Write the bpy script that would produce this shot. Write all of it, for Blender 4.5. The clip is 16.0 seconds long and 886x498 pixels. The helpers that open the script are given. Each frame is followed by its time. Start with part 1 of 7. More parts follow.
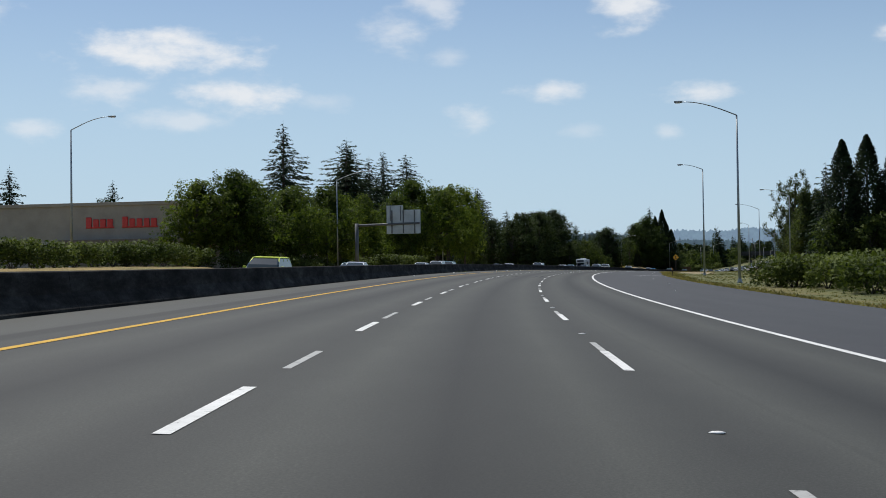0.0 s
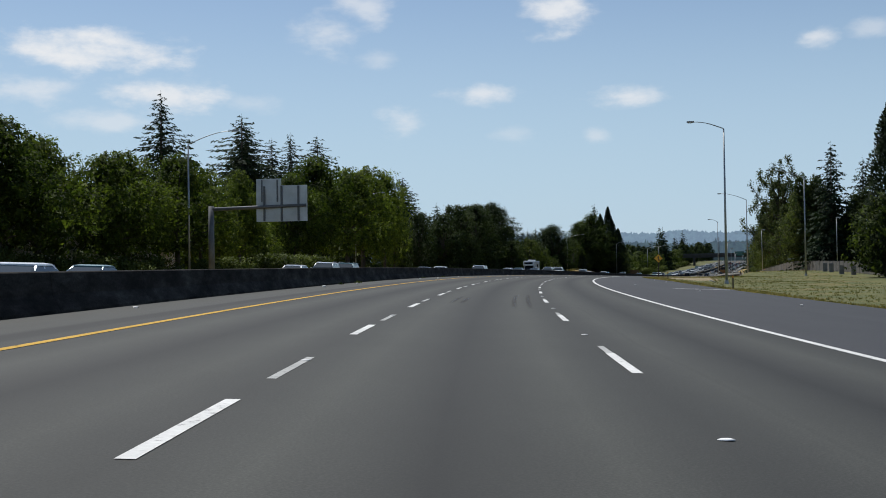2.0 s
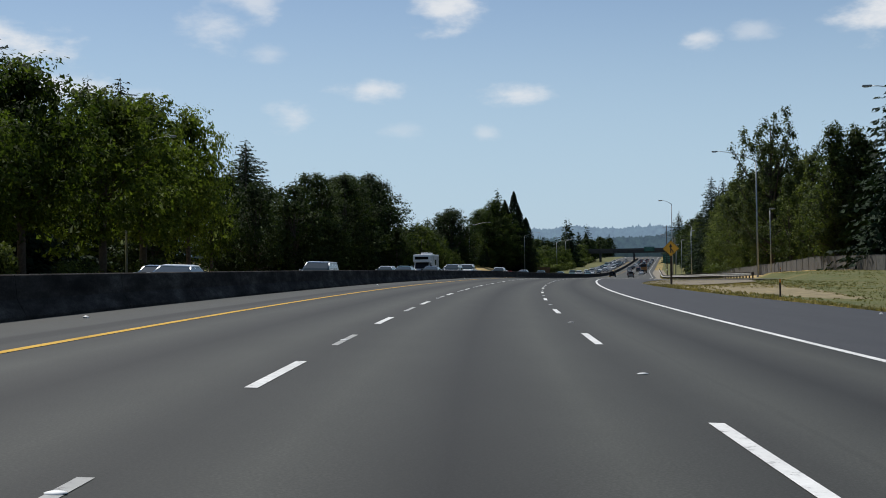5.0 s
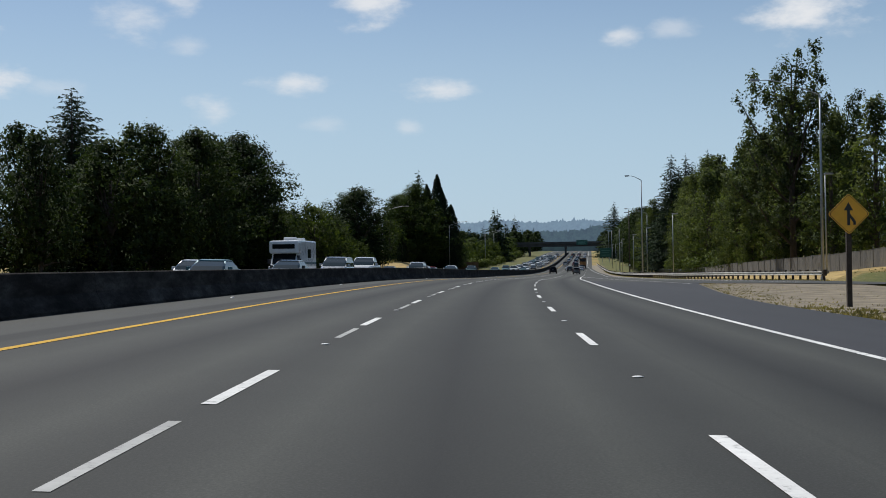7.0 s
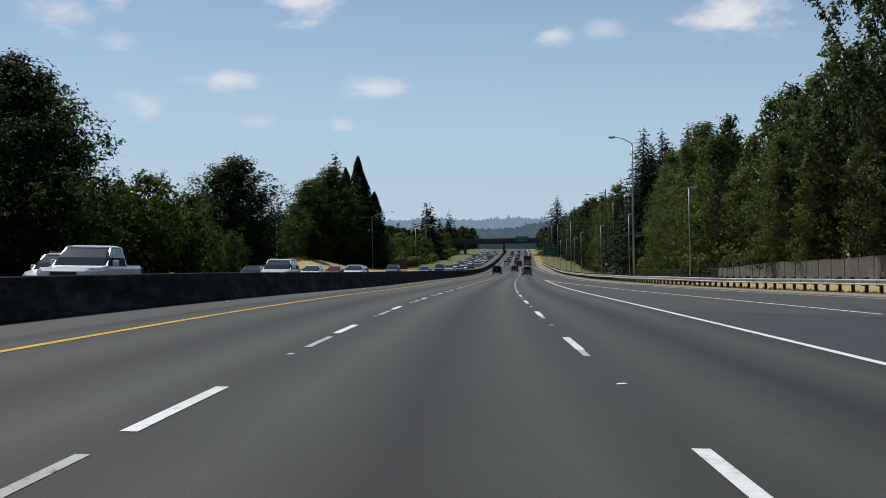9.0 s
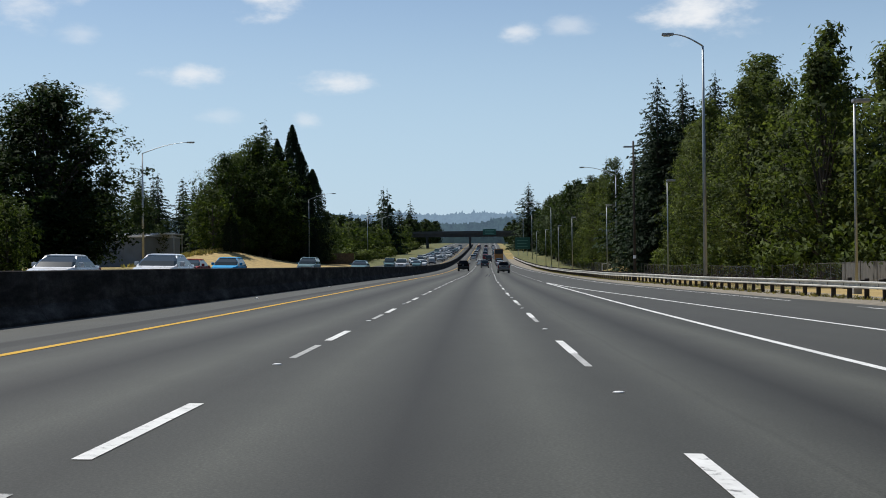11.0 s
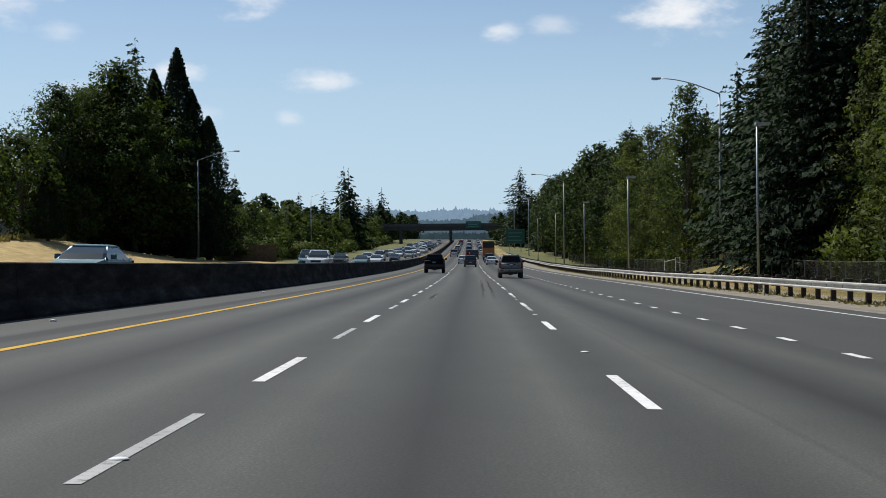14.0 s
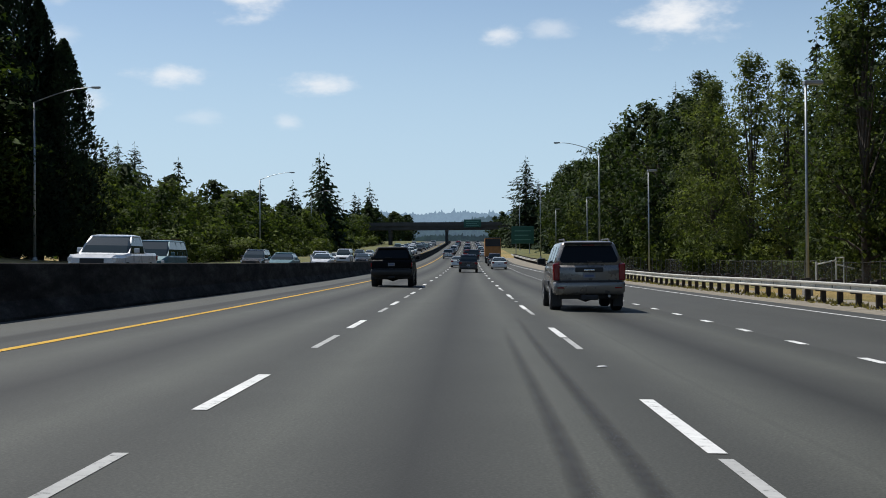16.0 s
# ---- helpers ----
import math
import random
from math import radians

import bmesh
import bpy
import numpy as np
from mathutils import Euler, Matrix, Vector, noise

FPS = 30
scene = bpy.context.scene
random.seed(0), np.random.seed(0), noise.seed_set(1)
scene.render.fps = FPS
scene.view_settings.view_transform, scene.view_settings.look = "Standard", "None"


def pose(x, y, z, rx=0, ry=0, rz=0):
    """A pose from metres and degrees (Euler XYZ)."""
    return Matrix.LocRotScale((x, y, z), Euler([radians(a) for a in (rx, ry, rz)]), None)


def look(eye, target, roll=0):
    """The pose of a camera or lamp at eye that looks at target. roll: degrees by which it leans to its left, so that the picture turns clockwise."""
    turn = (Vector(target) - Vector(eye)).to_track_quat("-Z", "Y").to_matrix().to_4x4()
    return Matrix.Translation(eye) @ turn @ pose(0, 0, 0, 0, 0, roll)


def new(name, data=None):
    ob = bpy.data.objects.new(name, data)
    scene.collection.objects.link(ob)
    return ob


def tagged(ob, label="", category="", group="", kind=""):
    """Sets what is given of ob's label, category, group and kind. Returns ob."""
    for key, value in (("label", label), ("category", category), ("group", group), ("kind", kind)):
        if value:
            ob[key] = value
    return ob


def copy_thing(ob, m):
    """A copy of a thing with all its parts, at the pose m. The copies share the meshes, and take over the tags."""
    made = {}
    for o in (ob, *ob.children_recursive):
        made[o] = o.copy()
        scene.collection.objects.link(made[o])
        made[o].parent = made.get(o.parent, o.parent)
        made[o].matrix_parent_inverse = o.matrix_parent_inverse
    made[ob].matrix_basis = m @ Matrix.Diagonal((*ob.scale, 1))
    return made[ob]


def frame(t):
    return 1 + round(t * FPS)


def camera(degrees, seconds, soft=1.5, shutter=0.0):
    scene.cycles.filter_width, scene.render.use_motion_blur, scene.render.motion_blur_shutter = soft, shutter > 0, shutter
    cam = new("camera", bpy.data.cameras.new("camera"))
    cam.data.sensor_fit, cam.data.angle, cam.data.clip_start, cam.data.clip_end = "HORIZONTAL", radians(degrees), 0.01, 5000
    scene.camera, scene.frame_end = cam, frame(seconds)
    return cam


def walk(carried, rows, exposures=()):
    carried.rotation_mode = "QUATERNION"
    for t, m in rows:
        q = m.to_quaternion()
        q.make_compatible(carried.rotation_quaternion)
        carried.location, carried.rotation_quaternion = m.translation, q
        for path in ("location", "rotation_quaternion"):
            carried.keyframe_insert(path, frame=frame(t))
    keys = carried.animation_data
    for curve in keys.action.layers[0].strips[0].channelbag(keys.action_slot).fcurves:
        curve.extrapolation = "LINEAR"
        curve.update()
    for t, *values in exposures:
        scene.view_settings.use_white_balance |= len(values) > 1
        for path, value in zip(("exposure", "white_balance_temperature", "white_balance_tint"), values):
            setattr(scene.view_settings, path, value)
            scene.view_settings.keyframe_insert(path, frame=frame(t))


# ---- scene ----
# ---- camera ----
cam = camera(40.07, 16.0, soft=0.95)
# seconds, eye, heading (clockwise from +y), pitch, roll
PATH = [
    (0.0, -0.10, -0.03, 0.004, -18.811, 1.269, -0.81),
    (0.5, -4.63, 14.75, 0.140, -17.892, 1.218, -0.82),
    (1.0, -8.97, 29.60, 0.288, -17.003, 1.306, -0.82),
    (1.5, -13.10, 44.54, 0.446, -16.237, 1.251, -0.82),
    (2.0, -17.04, 59.55, 0.611, -15.507, 1.348, -0.83),
    (2.5, -20.77, 74.63, 0.778, -14.669, 1.372, -0.83),
    (3.0, -24.27, 89.78, 0.939, -13.744, 1.309, -0.84),
    (3.5, -27.54, 105.00, 1.090, -12.896, 1.333, -0.84),
    (4.0, -30.63, 120.28, 1.227, -12.155, 1.195, -0.84),
    (4.5, -33.51, 135.60, 1.349, -11.254, 1.147, -0.84),
    (5.0, -36.09, 150.99, 1.453, -10.308, 1.098, -0.83),
    (5.5, -38.41, 166.43, 1.536, -9.372, 1.019, -0.83),
    (6.0, -40.49, 181.90, 1.595, -8.448, 0.929, -0.82),
    (6.5, -42.32, 197.39, 1.638, -7.543, 0.847, -0.82),
    (7.0, -43.91, 212.91, 1.672, -6.661, 0.793, -0.81),
    (7.5, -45.24, 228.44, 1.699, -5.829, 0.768, -0.81),
    (8.0, -46.37, 243.97, 1.720, -5.094, 0.734, -0.80),
    (8.5, -47.26, 259.48, 1.733, -4.303, 0.739, -0.77),
    (9.0, -47.94, 274.99, 1.733, -3.529, 0.676, -0.74),
    (9.5, -48.43, 290.47, 1.703, -2.937, 0.586, -0.71),
    (10.0, -48.84, 305.93, 1.630, -2.487, 0.519, -0.68),
    (10.5, -49.15, 321.36, 1.507, -2.138, 0.478, -0.65),
    (11.0, -49.37, 336.78, 1.350, -1.864, 0.454, -0.62),
    (11.5, -49.53, 352.20, 1.194, -1.639, 0.438, -0.58),
    (12.0, -49.63, 367.62, 1.067, -1.435, 0.421, -0.55),
    (12.5, -49.74, 383.06, 0.967, -1.253, 0.400, -0.53),
    (13.0, -49.76, 398.54, 0.873, -1.162, 0.391, -0.51),
    (13.5, -49.77, 414.06, 0.779, -1.094, 0.412, -0.49),
    (14.0, -49.76, 429.64, 0.681, -1.010, 0.380, -0.47),
    (14.5, -49.72, 445.29, 0.580, -0.898, 0.362, -0.45),
    (15.0, -49.63, 461.02, 0.480, -0.828, 0.400, -0.43),
    (15.5, -49.50, 476.82, 0.389, -0.789, 0.432, -0.41),
    (16.0, -49.39, 492.71, 0.315, -0.949, 0.565, -0.38),
]


def aim(x, y, z, heading, pitch, roll):
    a, p = radians(heading), radians(pitch)
    e = Vector((x, y, z))
    return look(e, e + Vector((math.sin(a) * math.cos(p), math.cos(a) * math.cos(p), math.sin(p))) * 50, roll)


walk(cam, [(t, aim(*v)) for t, *v in PATH], [(0.0, -0.10), (3.0, -0.15), (9.0, -0.18), (12.0, 0.01), (16.0, 0.01)])

# ---- alignment of the motorway: heading, grade and crossfall along its length ----
HEADING = [(-60, -20.12), (0, -17.62), (20, -16.43), (40, -15.35), (60, -14.41), (80, -13.33), (100, -12.15), (120, -11.17), (140, -10.04), (160, -8.83), (180, -7.64), (200, -6.47), (220, -5.34), (240, -4.32), (260, -3.34), (280, -2.33), (300, -1.60), (320, -1.08), (340, -0.70), (360, -0.41), (380, -0.15), (400, 0.02), (420, 0.11), (440, 0.22), (460, 0.34), (480, 0.41), (520, 0.12), (600, 0.28), (2000, 0.28)]
GRADE = [(-60, 0.0120), (0, 0.0085), (20, 0.0094), (40, 0.0102), (60, 0.0107), (80, 0.0106), (100, 0.0097), (120, 0.0085), (140, 0.0072), (160, 0.0057), (180, 0.0037), (200, 0.0025), (220, 0.0020), (240, 0.0015), (260, 0.0008), (280, -0.0007), (300, -0.0041), (320, -0.0082), (340, -0.0107), (360, -0.0089), (380, -0.0065), (400, -0.0061), (420, -0.0062), (440, -0.0064), (460, -0.0063), (480, -0.0054), (500, -0.0040), (520, -0.0030), (565, 0.0000), (615, 0.0060), (680, 0.0135), (745, 0.0190), (820, 0.0235), (930, 0.0260), (1080, 0.0240), (1400, 0.0080), (2000, 0.0000)]
CROSSFALL = [(-60, 0.0395), (0, 0.0395), (60, 0.0388), (110, 0.0382), (170, 0.0376), (220, 0.0367), (260, 0.0306), (310, 0.0264), (372, 0.0212), (410, 0.0225), (450, 0.0238), (500, 0.0212), (2000, 0.0212)]
EYE = 1.155
S0, S1 = -60, 2000
_s = np.arange(S0, S1, 1.0)


def _smooth(a):
    return np.convolve(np.pad(a, 12, mode="edge"), np.ones(25) / 25, "valid")


_h = _smooth(np.radians(np.interp(_s, *zip(*HEADING))))
_g = _smooth(np.interp(_s, *zip(*GRADE)))
_c = np.interp(_s, *zip(*CROSSFALL))


def _sum(a):
    r = np.r_[0, np.cumsum((a[1:] + a[:-1]) / 2)]
    return r - r[-S0]


_x, _y, _z = _sum(np.sin(_h)), _sum(np.cos(_h)), _sum(_g)


def road_z(s, d):
    return float(np.interp(s, _s, _z) - EYE - np.interp(s, _s, _c) * min(max(d, -9), 13))


def P(s, d, h=0.0):
    """The place s metres along the motorway, d metres to the right of the camera's line, h above the road."""
    a = float(np.interp(s, _s, _h))
    return Vector((float(np.interp(s, _s, _x)) + math.cos(a) * d, float(np.interp(s, _s, _y)) - math.sin(a) * d, road_z(s, d) + h))


def heading(s):
    return float(np.interp(s, _s, _h))

# ---- light: a clear hazy noon, sun ahead and to the left ----
SUN_AZ, SUN_EL = -42.0, 57.0  # degrees clockwise from +y, and up
world = bpy.data.worlds.new("sky")
scene.world = world
world.use_nodes = True
wt = world.node_tree
wt.nodes.clear()


def wn(kind, **kw):
    n = wt.nodes.new(kind)
    for k, v in kw.items():
        if k == "operation":
            n.operation = v
        elif k == "blend":
            n.data_type, n.blend_type = "RGBA", v
    return n


def wmath(op, a, b=None, c=None):
    n = wn("ShaderNodeMath", operation=op)
    for i, v in enumerate((a, b, c)):
        if v is None:
            continue
        if isinstance(v, (int, float)):
            n.inputs[i].default_value = v
        else:
            wt.links.new(v, n.inputs[i])
    return n.outputs[0]


sky = wn("ShaderNodeTexSky")
sky.sky_type = "NISHITA"
sky.sun_disc = False
sky.sun_elevation, sky.sun_rotation = radians(SUN_EL), radians(SUN_AZ)
sky.altitude, sky.air_density, sky.dust_density, sky.ozone_density = 100, 1.0, 0.5, 3.0
coord = wn("ShaderNodeTexCoord")
puff = wn("ShaderNodeTexNoise")
puff.inputs["Scale"].default_value, puff.inputs["Detail"].default_value, puff.inputs["Roughness"].default_value = 30.0, 6.0, 0.58
stretch = wn("ShaderNodeMapping")
stretch.inputs["Scale"].default_value = (1.0, 1.0, 2.2)
wt.links.new(coord.outputs["Generated"], stretch.inputs[0])
wt.links.new(stretch.outputs[0], puff.inputs["Vector"])
# small fair-weather clouds: azimuth, elevation, half width, half height (degrees), density
CLOUDS = [
    (-31.6, 10.4, 4.6, 1.15, 1.0), (-28.2, 8.5, 3.2, 0.95, 0.9), (-34.0, 8.6, 2.2, 0.8, 0.6), (-31.0, 7.3, 2.2, 0.7, 0.5), (-37.5, 6.8, 1.4, 0.6, 0.55),
    (-21.0, 11.5, 1.9, 1.0, 0.6), (-19.0, 12.6, 1.5, 0.9, 0.6), (-18.4, 10.2, 1.0, 0.5, 0.35),
    (-13.6, 8.6, 1.9, 0.55, 0.75), (-17.2, 7.4, 1.3, 0.75, 0.6), (-9.9, 12.3, 1.9, 1.3, 0.9), (-7.0, 8.3, 1.8, 0.55, 0.75),
    (-8.2, 6.5, 0.9, 0.4, 0.4), (1.7, 10.5, 1.1, 0.55, 0.7), (4.2, 10.7, 1.2, 0.5, 0.4), (10.1, 11.2, 2.6, 1.1, 0.95),
    (-24.6, 8.2, 1.4, 0.5, 0.3), (-40.0, 12.2, 2.0, 1.0, 0.7), (-12.1, 6.6, 1.2, 0.5, 0.25), (30.0, 14.0, 3.0, 1.2, 0.7), (60.0, 20.0, 4.0, 1.6, 0.7), (150.0, 18.0, 5.0, 1.8, 0.7), (-110.0, 16.0, 5.0, 1.6, 0.7),
]
cover = None
for az, el, hw, hh, dens in CLOUDS:
    a, e = radians(az), radians(el)
    front = Vector((math.sin(a) * math.cos(e), math.cos(a) * math.cos(e), math.sin(e)))
    side = Vector((math.cos(a), -math.sin(a), 0))
    up = side.cross(front)
    terms = []
    for axis, half in ((side, hw * 1.1), (up, hh * 1.2)):
        n = wn("ShaderNodeVectorMath", operation="DOT_PRODUCT")
        wt.links.new(coord.outputs["Generated"], n.inputs[0])
        n.inputs[1].default_value = axis / math.sin(radians(half))
        terms.append(wmath("MULTIPLY", n.outputs["Value"], n.outputs["Value"]))
    ahead = wn("ShaderNodeVectorMath", operation="DOT_PRODUCT")
    wt.links.new(coord.outputs["Generated"], ahead.inputs[0])
    ahead.inputs[1].default_value = front
    r2 = wmath("ADD", terms[0], terms[1])
    fall = wmath("SUBTRACT", 1.0, wmath("SQRT", r2))
    body = wmath("MULTIPLY", wmath("GREATER_THAN", ahead.outputs["Value"], 0.5), fall)
    body = wmath("ADD", body, wmath("MULTIPLY", wmath("SUBTRACT", puff.outputs["Fac"], 0.5), 1.9))
    n = wn("ShaderNodeMapRange")
    n.interpolation_type = "SMOOTHSTEP"
    wt.links.new(body, n.inputs["Value"])
    n.inputs["From Min"].default_value, n.inputs["From Max"].default_value = 0.0, 1.05
    n.inputs["To Max"].default_value = dens
    inside = wmath("MULTIPLY", n.outputs[0], wmath("LESS_THAN", r2, 2.2))
    cover = inside if cover is None else wmath("MAXIMUM", cover, inside)
mixc = wn("ShaderNodeMix", blend="MIX")
wt.links.new(cover, mixc.inputs["Factor"])
# pale summer haze low over the horizon
height = wn("ShaderNodeSeparateXYZ")
wt.links.new(coord.outputs["Generated"], height.inputs[0])
low = wn("ShaderNodeMapRange")
low.interpolation_type = "SMOOTHERSTEP"
wt.links.new(height.outputs[2], low.inputs["Value"])
low.inputs["From Min"].default_value, low.inputs["From Max"].default_value = 0.0, 0.32
low.inputs["To Min"].default_value, low.inputs["To Max"].default_value = 0.80, 0.0
hazy = wn("ShaderNodeMix", blend="MIX")
wt.links.new(low.outputs[0], hazy.inputs["Factor"])
wt.links.new(sky.outputs[0], hazy.inputs["A"])
hazy.inputs["B"].default_value = (5.3, 7.2, 9.0, 1)
wt.links.new(hazy.outputs["Result"], mixc.inputs["A"])
mixc.inputs["B"].default_value = (9.4, 9.6, 9.9, 1)
back = wn("ShaderNodeBackground")
back.inputs["Strength"].default_value = 0.095
wt.links.new(mixc.outputs["Result"], back.inputs["Color"])
out = wn("ShaderNodeOutputWorld")
wt.links.new(back.outputs[0], out.inputs["Surface"])

sun = new("sun", bpy.data.lights.new("sun", "SUN"))
sun.data.energy, sun.data.angle, sun.data.color = 4.8, radians(0.55), (1.0, 0.97, 0.92)
a, e = radians(SUN_AZ), radians(SUN_EL)
sun.matrix_world = look(Vector((math.sin(a) * math.cos(e), math.cos(a) * math.cos(e), math.sin(e))) * 100, (0, 0, 0))


# ---- materials ----
def material(name, rough=0.8, metal=0.0):
    m = bpy.data.materials.new(name)
    m.use_nodes = True
    b = m.node_tree.nodes["Principled BSDF"]
    b.inputs["Roughness"].default_value, b.inputs["Metallic"].default_value = rough, metal
    return m, m.node_tree, b


def node(t, kind, **inputs):
    n = t.nodes.new(kind)
    for k, v in inputs.items():
        n.inputs[k.replace("_", " ")].default_value = v
    return n


def ramp(t, fac, stops):
    n = t.nodes.new("ShaderNodeValToRGB")
    while len(n.color_ramp.elements) < len(stops):
        n.color_ramp.elements.new(0.5)
    for el, (p, c) in zip(n.color_ramp.elements, stops):
        el.position, el.color = p, (*c, 1)
    t.links.new(fac, n.inputs[0])
    return n.outputs[0]


def mix(t, mode, fac, a, b):
    n = t.nodes.new("ShaderNodeMix")
    n.data_type, n.blend_type = "RGBA", mode
    for sock, v in (("Factor", fac), ("A", a), ("B", b)):
        i = [x for x in n.inputs if x.name == sock and (x.type == ("VALUE" if sock == "Factor" else "RGBA"))][0]
        if isinstance(v, (int, float)):
            i.default_value = v
        elif isinstance(v, tuple):
            i.default_value = (*v, 1)
        else:
            t.links.new(v, i)
    return [o for o in n.outputs if o.type == "RGBA"][0]


def mathn(t, op, a, b=0.0):
    n = t.nodes.new("ShaderNodeMath")
    n.operation = op
    for i, v in enumerate((a, b)):
        if isinstance(v, (int, float)):
            n.inputs[i].default_value = v
        else:
            t.links.new(v, n.inputs[i])
    return n.outputs[0]


def noise_tex(t, scale, vec=None, detail=4.0, rough=0.55):
    n = node(t, "ShaderNodeTexNoise", Scale=scale, Detail=detail, Roughness=rough)
    if vec is not None:
        t.links.new(vec, n.inputs["Vector"])
    return n.outputs["Fac"]


def place(t, scale=(1, 1, 1)):
    c = t.nodes.new("ShaderNodeNewGeometry")
    m = t.nodes.new("ShaderNodeMapping")
    m.inputs["Scale"].default_value = scale
    t.links.new(c.outputs["Position"], m.inputs[0])
    return m.outputs[0]


def bump(t, b, height, strength, dist=0.02):
    n = node(t, "ShaderNodeBump", Strength=strength, Distance=dist)
    t.links.new(height, n.inputs["Height"])
    t.links.new(n.outputs[0], b.inputs["Normal"])


def simple(name, col, rough=0.6, metal=0.0, var=0.15, scale=3.0, bumpy=0.0, dirt=0.0):
    """A paint, metal, stone or plastic: grain at two scales and a little dirt."""
    m, t, b = material(name, rough, metal)
    p = place(t)
    f1 = noise_tex(t, scale, p)
    f2 = noise_tex(t, scale * 11, p, 3)
    lo, hi = tuple(c * (1 - var) for c in col), tuple(min(c * (1 + var), 1) for c in col)
    c = ramp(t, f1, [(0.3, lo), (0.7, hi)])
    c = mix(t, "MULTIPLY", var * 1.2, c, ramp(t, f2, [(0.35, (0.6, 0.6, 0.6)), (0.65, (1, 1, 1))]))
    if dirt:
        c = mix(t, "MIX", mathn(t, "MULTIPLY", ramp(t, noise_tex(t, scale * 0.7, p, 6, 0.7), [(0.48, (0, 0, 0)), (0.75, (1, 1, 1))]), dirt), c, (0.10, 0.085, 0.065))
    t.links.new(c, b.inputs["Base Color"])
    if bumpy:
        bump(t, b, f2, bumpy)
    return m


def uv_axes(t):
    u = t.nodes.new("ShaderNodeUVMap")
    u.uv_map = "lane"
    s = t.nodes.new("ShaderNodeSeparateXYZ")
    t.links.new(u.outputs[0], s.inputs[0])
    return u.outputs[0], s.outputs[0], s.outputs[1]


def stretched(t, uv, along, across, detail=4.0, rough=0.55):
    m = t.nodes.new("ShaderNodeMapping")
    m.inputs["Scale"].default_value = (along, across, 1)
    t.links.new(uv, m.inputs[0])
    n = node(t, "ShaderNodeTexNoise", Scale=1.0, Detail=detail, Roughness=rough)
    t.links.new(m.outputs[0], n.inputs["Vector"])
    return n.outputs["Fac"]


def asphalt(name, tone, lanes=True, tint=(1.0, 1.0, 1.0), lane0=0.0, rough=0.82, seam=False):
    """Worn asphalt: stone grain, long stains, an oil-dark band along each lane between polished wheel tracks."""
    m, t, b = material(name, rough)
    b.inputs["Specular IOR Level"].default_value = 0.32
    uv, s, d = uv_axes(t)
    g = noise_tex(t, 46.0, uv, 5, 0.75)
    v = node(t, "ShaderNodeTexVoronoi", Scale=26.0)
    t.links.new(uv, v.inputs["Vector"])
    base = tuple(tone * c for c in tint)
    c = ramp(t, g, [(0.28, tuple(x * 0.58 for x in base)), (0.52, base), (0.72, tuple(x * 1.6 for x in base))])
    c = mix(t, "MULTIPLY", 0.35, c, ramp(t, v.outputs["Distance"], [(0.0, (1.25, 1.25, 1.25)), (0.6, (0.75, 0.75, 0.75))]))
    c = mix(t, "MULTIPLY", 1.0, c, ramp(t, stretched(t, uv, 0.02, 0.55, 4), [(0.3, (0.86, 0.86, 0.86)), (0.7, (1.12, 1.12, 1.12))]))
    c = mix(t, "MULTIPLY", 1.0, c, ramp(t, stretched(t, uv, 0.35, 0.9, 5, 0.65), [(0.32, (0.90, 0.90, 0.90)), (0.68, (1.08, 1.08, 1.08))]))
    if lanes:
        x = mathn(t, "FRACT", mathn(t, "DIVIDE", mathn(t, "SUBTRACT", d, lane0), 3.66))
        wob = mathn(t, "MULTIPLY", mathn(t, "SUBTRACT", stretched(t, uv, 0.012, 0.2, 2), 0.5), 0.10)
        band = ramp(t, mathn(t, "ADD", x, wob), [(0.0, (0.82, 0.82, 0.82)), (0.10, (1.0, 1.0, 1.0)), (0.22, (1.45, 1.45, 1.43)), (0.36, (0.95, 0.95, 0.95)), (0.50, (0.42, 0.42, 0.425)), (0.64, (0.90, 0.90, 0.90)), (0.79, (1.45, 1.45, 1.43)), (0.91, (1.0, 1.0, 1.0)), (1.0, (0.82, 0.82, 0.82))])
        c = mix(t, "MULTIPLY", mathn(t, "GREATER_THAN", d, -5.75) if seam else 1.0, c, band)
        # the asphalt tone is darker along the bend than on the straight
        c = mix(t, "MULTIPLY", 1.0, c, ramp(t, mathn(t, "DIVIDE", s, 600.0), [(0.50, (0.66, 0.66, 0.66)), (0.62, (1.0, 1.0, 1.0))]))
    if seam:
        wav = mathn(t, "MULTIPLY", mathn(t, "SUBTRACT", stretched(t, uv, 0.05, 1.2), 0.5), 0.08)
        st = ramp(t, mathn(t, "ADD", mathn(t, "MULTIPLY", mathn(t, "ADD", d, 8.4), 0.25), wav),
                  [(0.0, (0.9, 0.9, 0.9)), (0.05, (1.5, 1.5, 1.53)), (0.38, (1.4, 1.4, 1.43)), (0.42, (0.48, 0.48, 0.48)), (0.50, (0.55, 0.55, 0.55)), (0.54, (1.0, 1.0, 1.0)), (1.0, (1.0, 1.0, 1.0))])
        c = mix(t, "MULTIPLY", 1.0, c, st)
    # hairline joint between the paving runs
    off = mathn(t, "ABSOLUTE", mathn(t, "ADD", mathn(t, "SUBTRACT", d, 2.35 if lanes else 9.0), mathn(t, "MULTIPLY", mathn(t, "SUBTRACT", stretched(t, uv, 0.07, 0.0, 4), 0.5), 0.5)))
    c = mix(t, "MULTIPLY", 1.0, c, ramp(t, off, [(0.0, (0.86, 0.86, 0.86)), (0.02, (0.87, 0.87, 0.87)), (0.05, (1.0, 1.0, 1.0)), (1.0, (1.0, 1.0, 1.0))]))
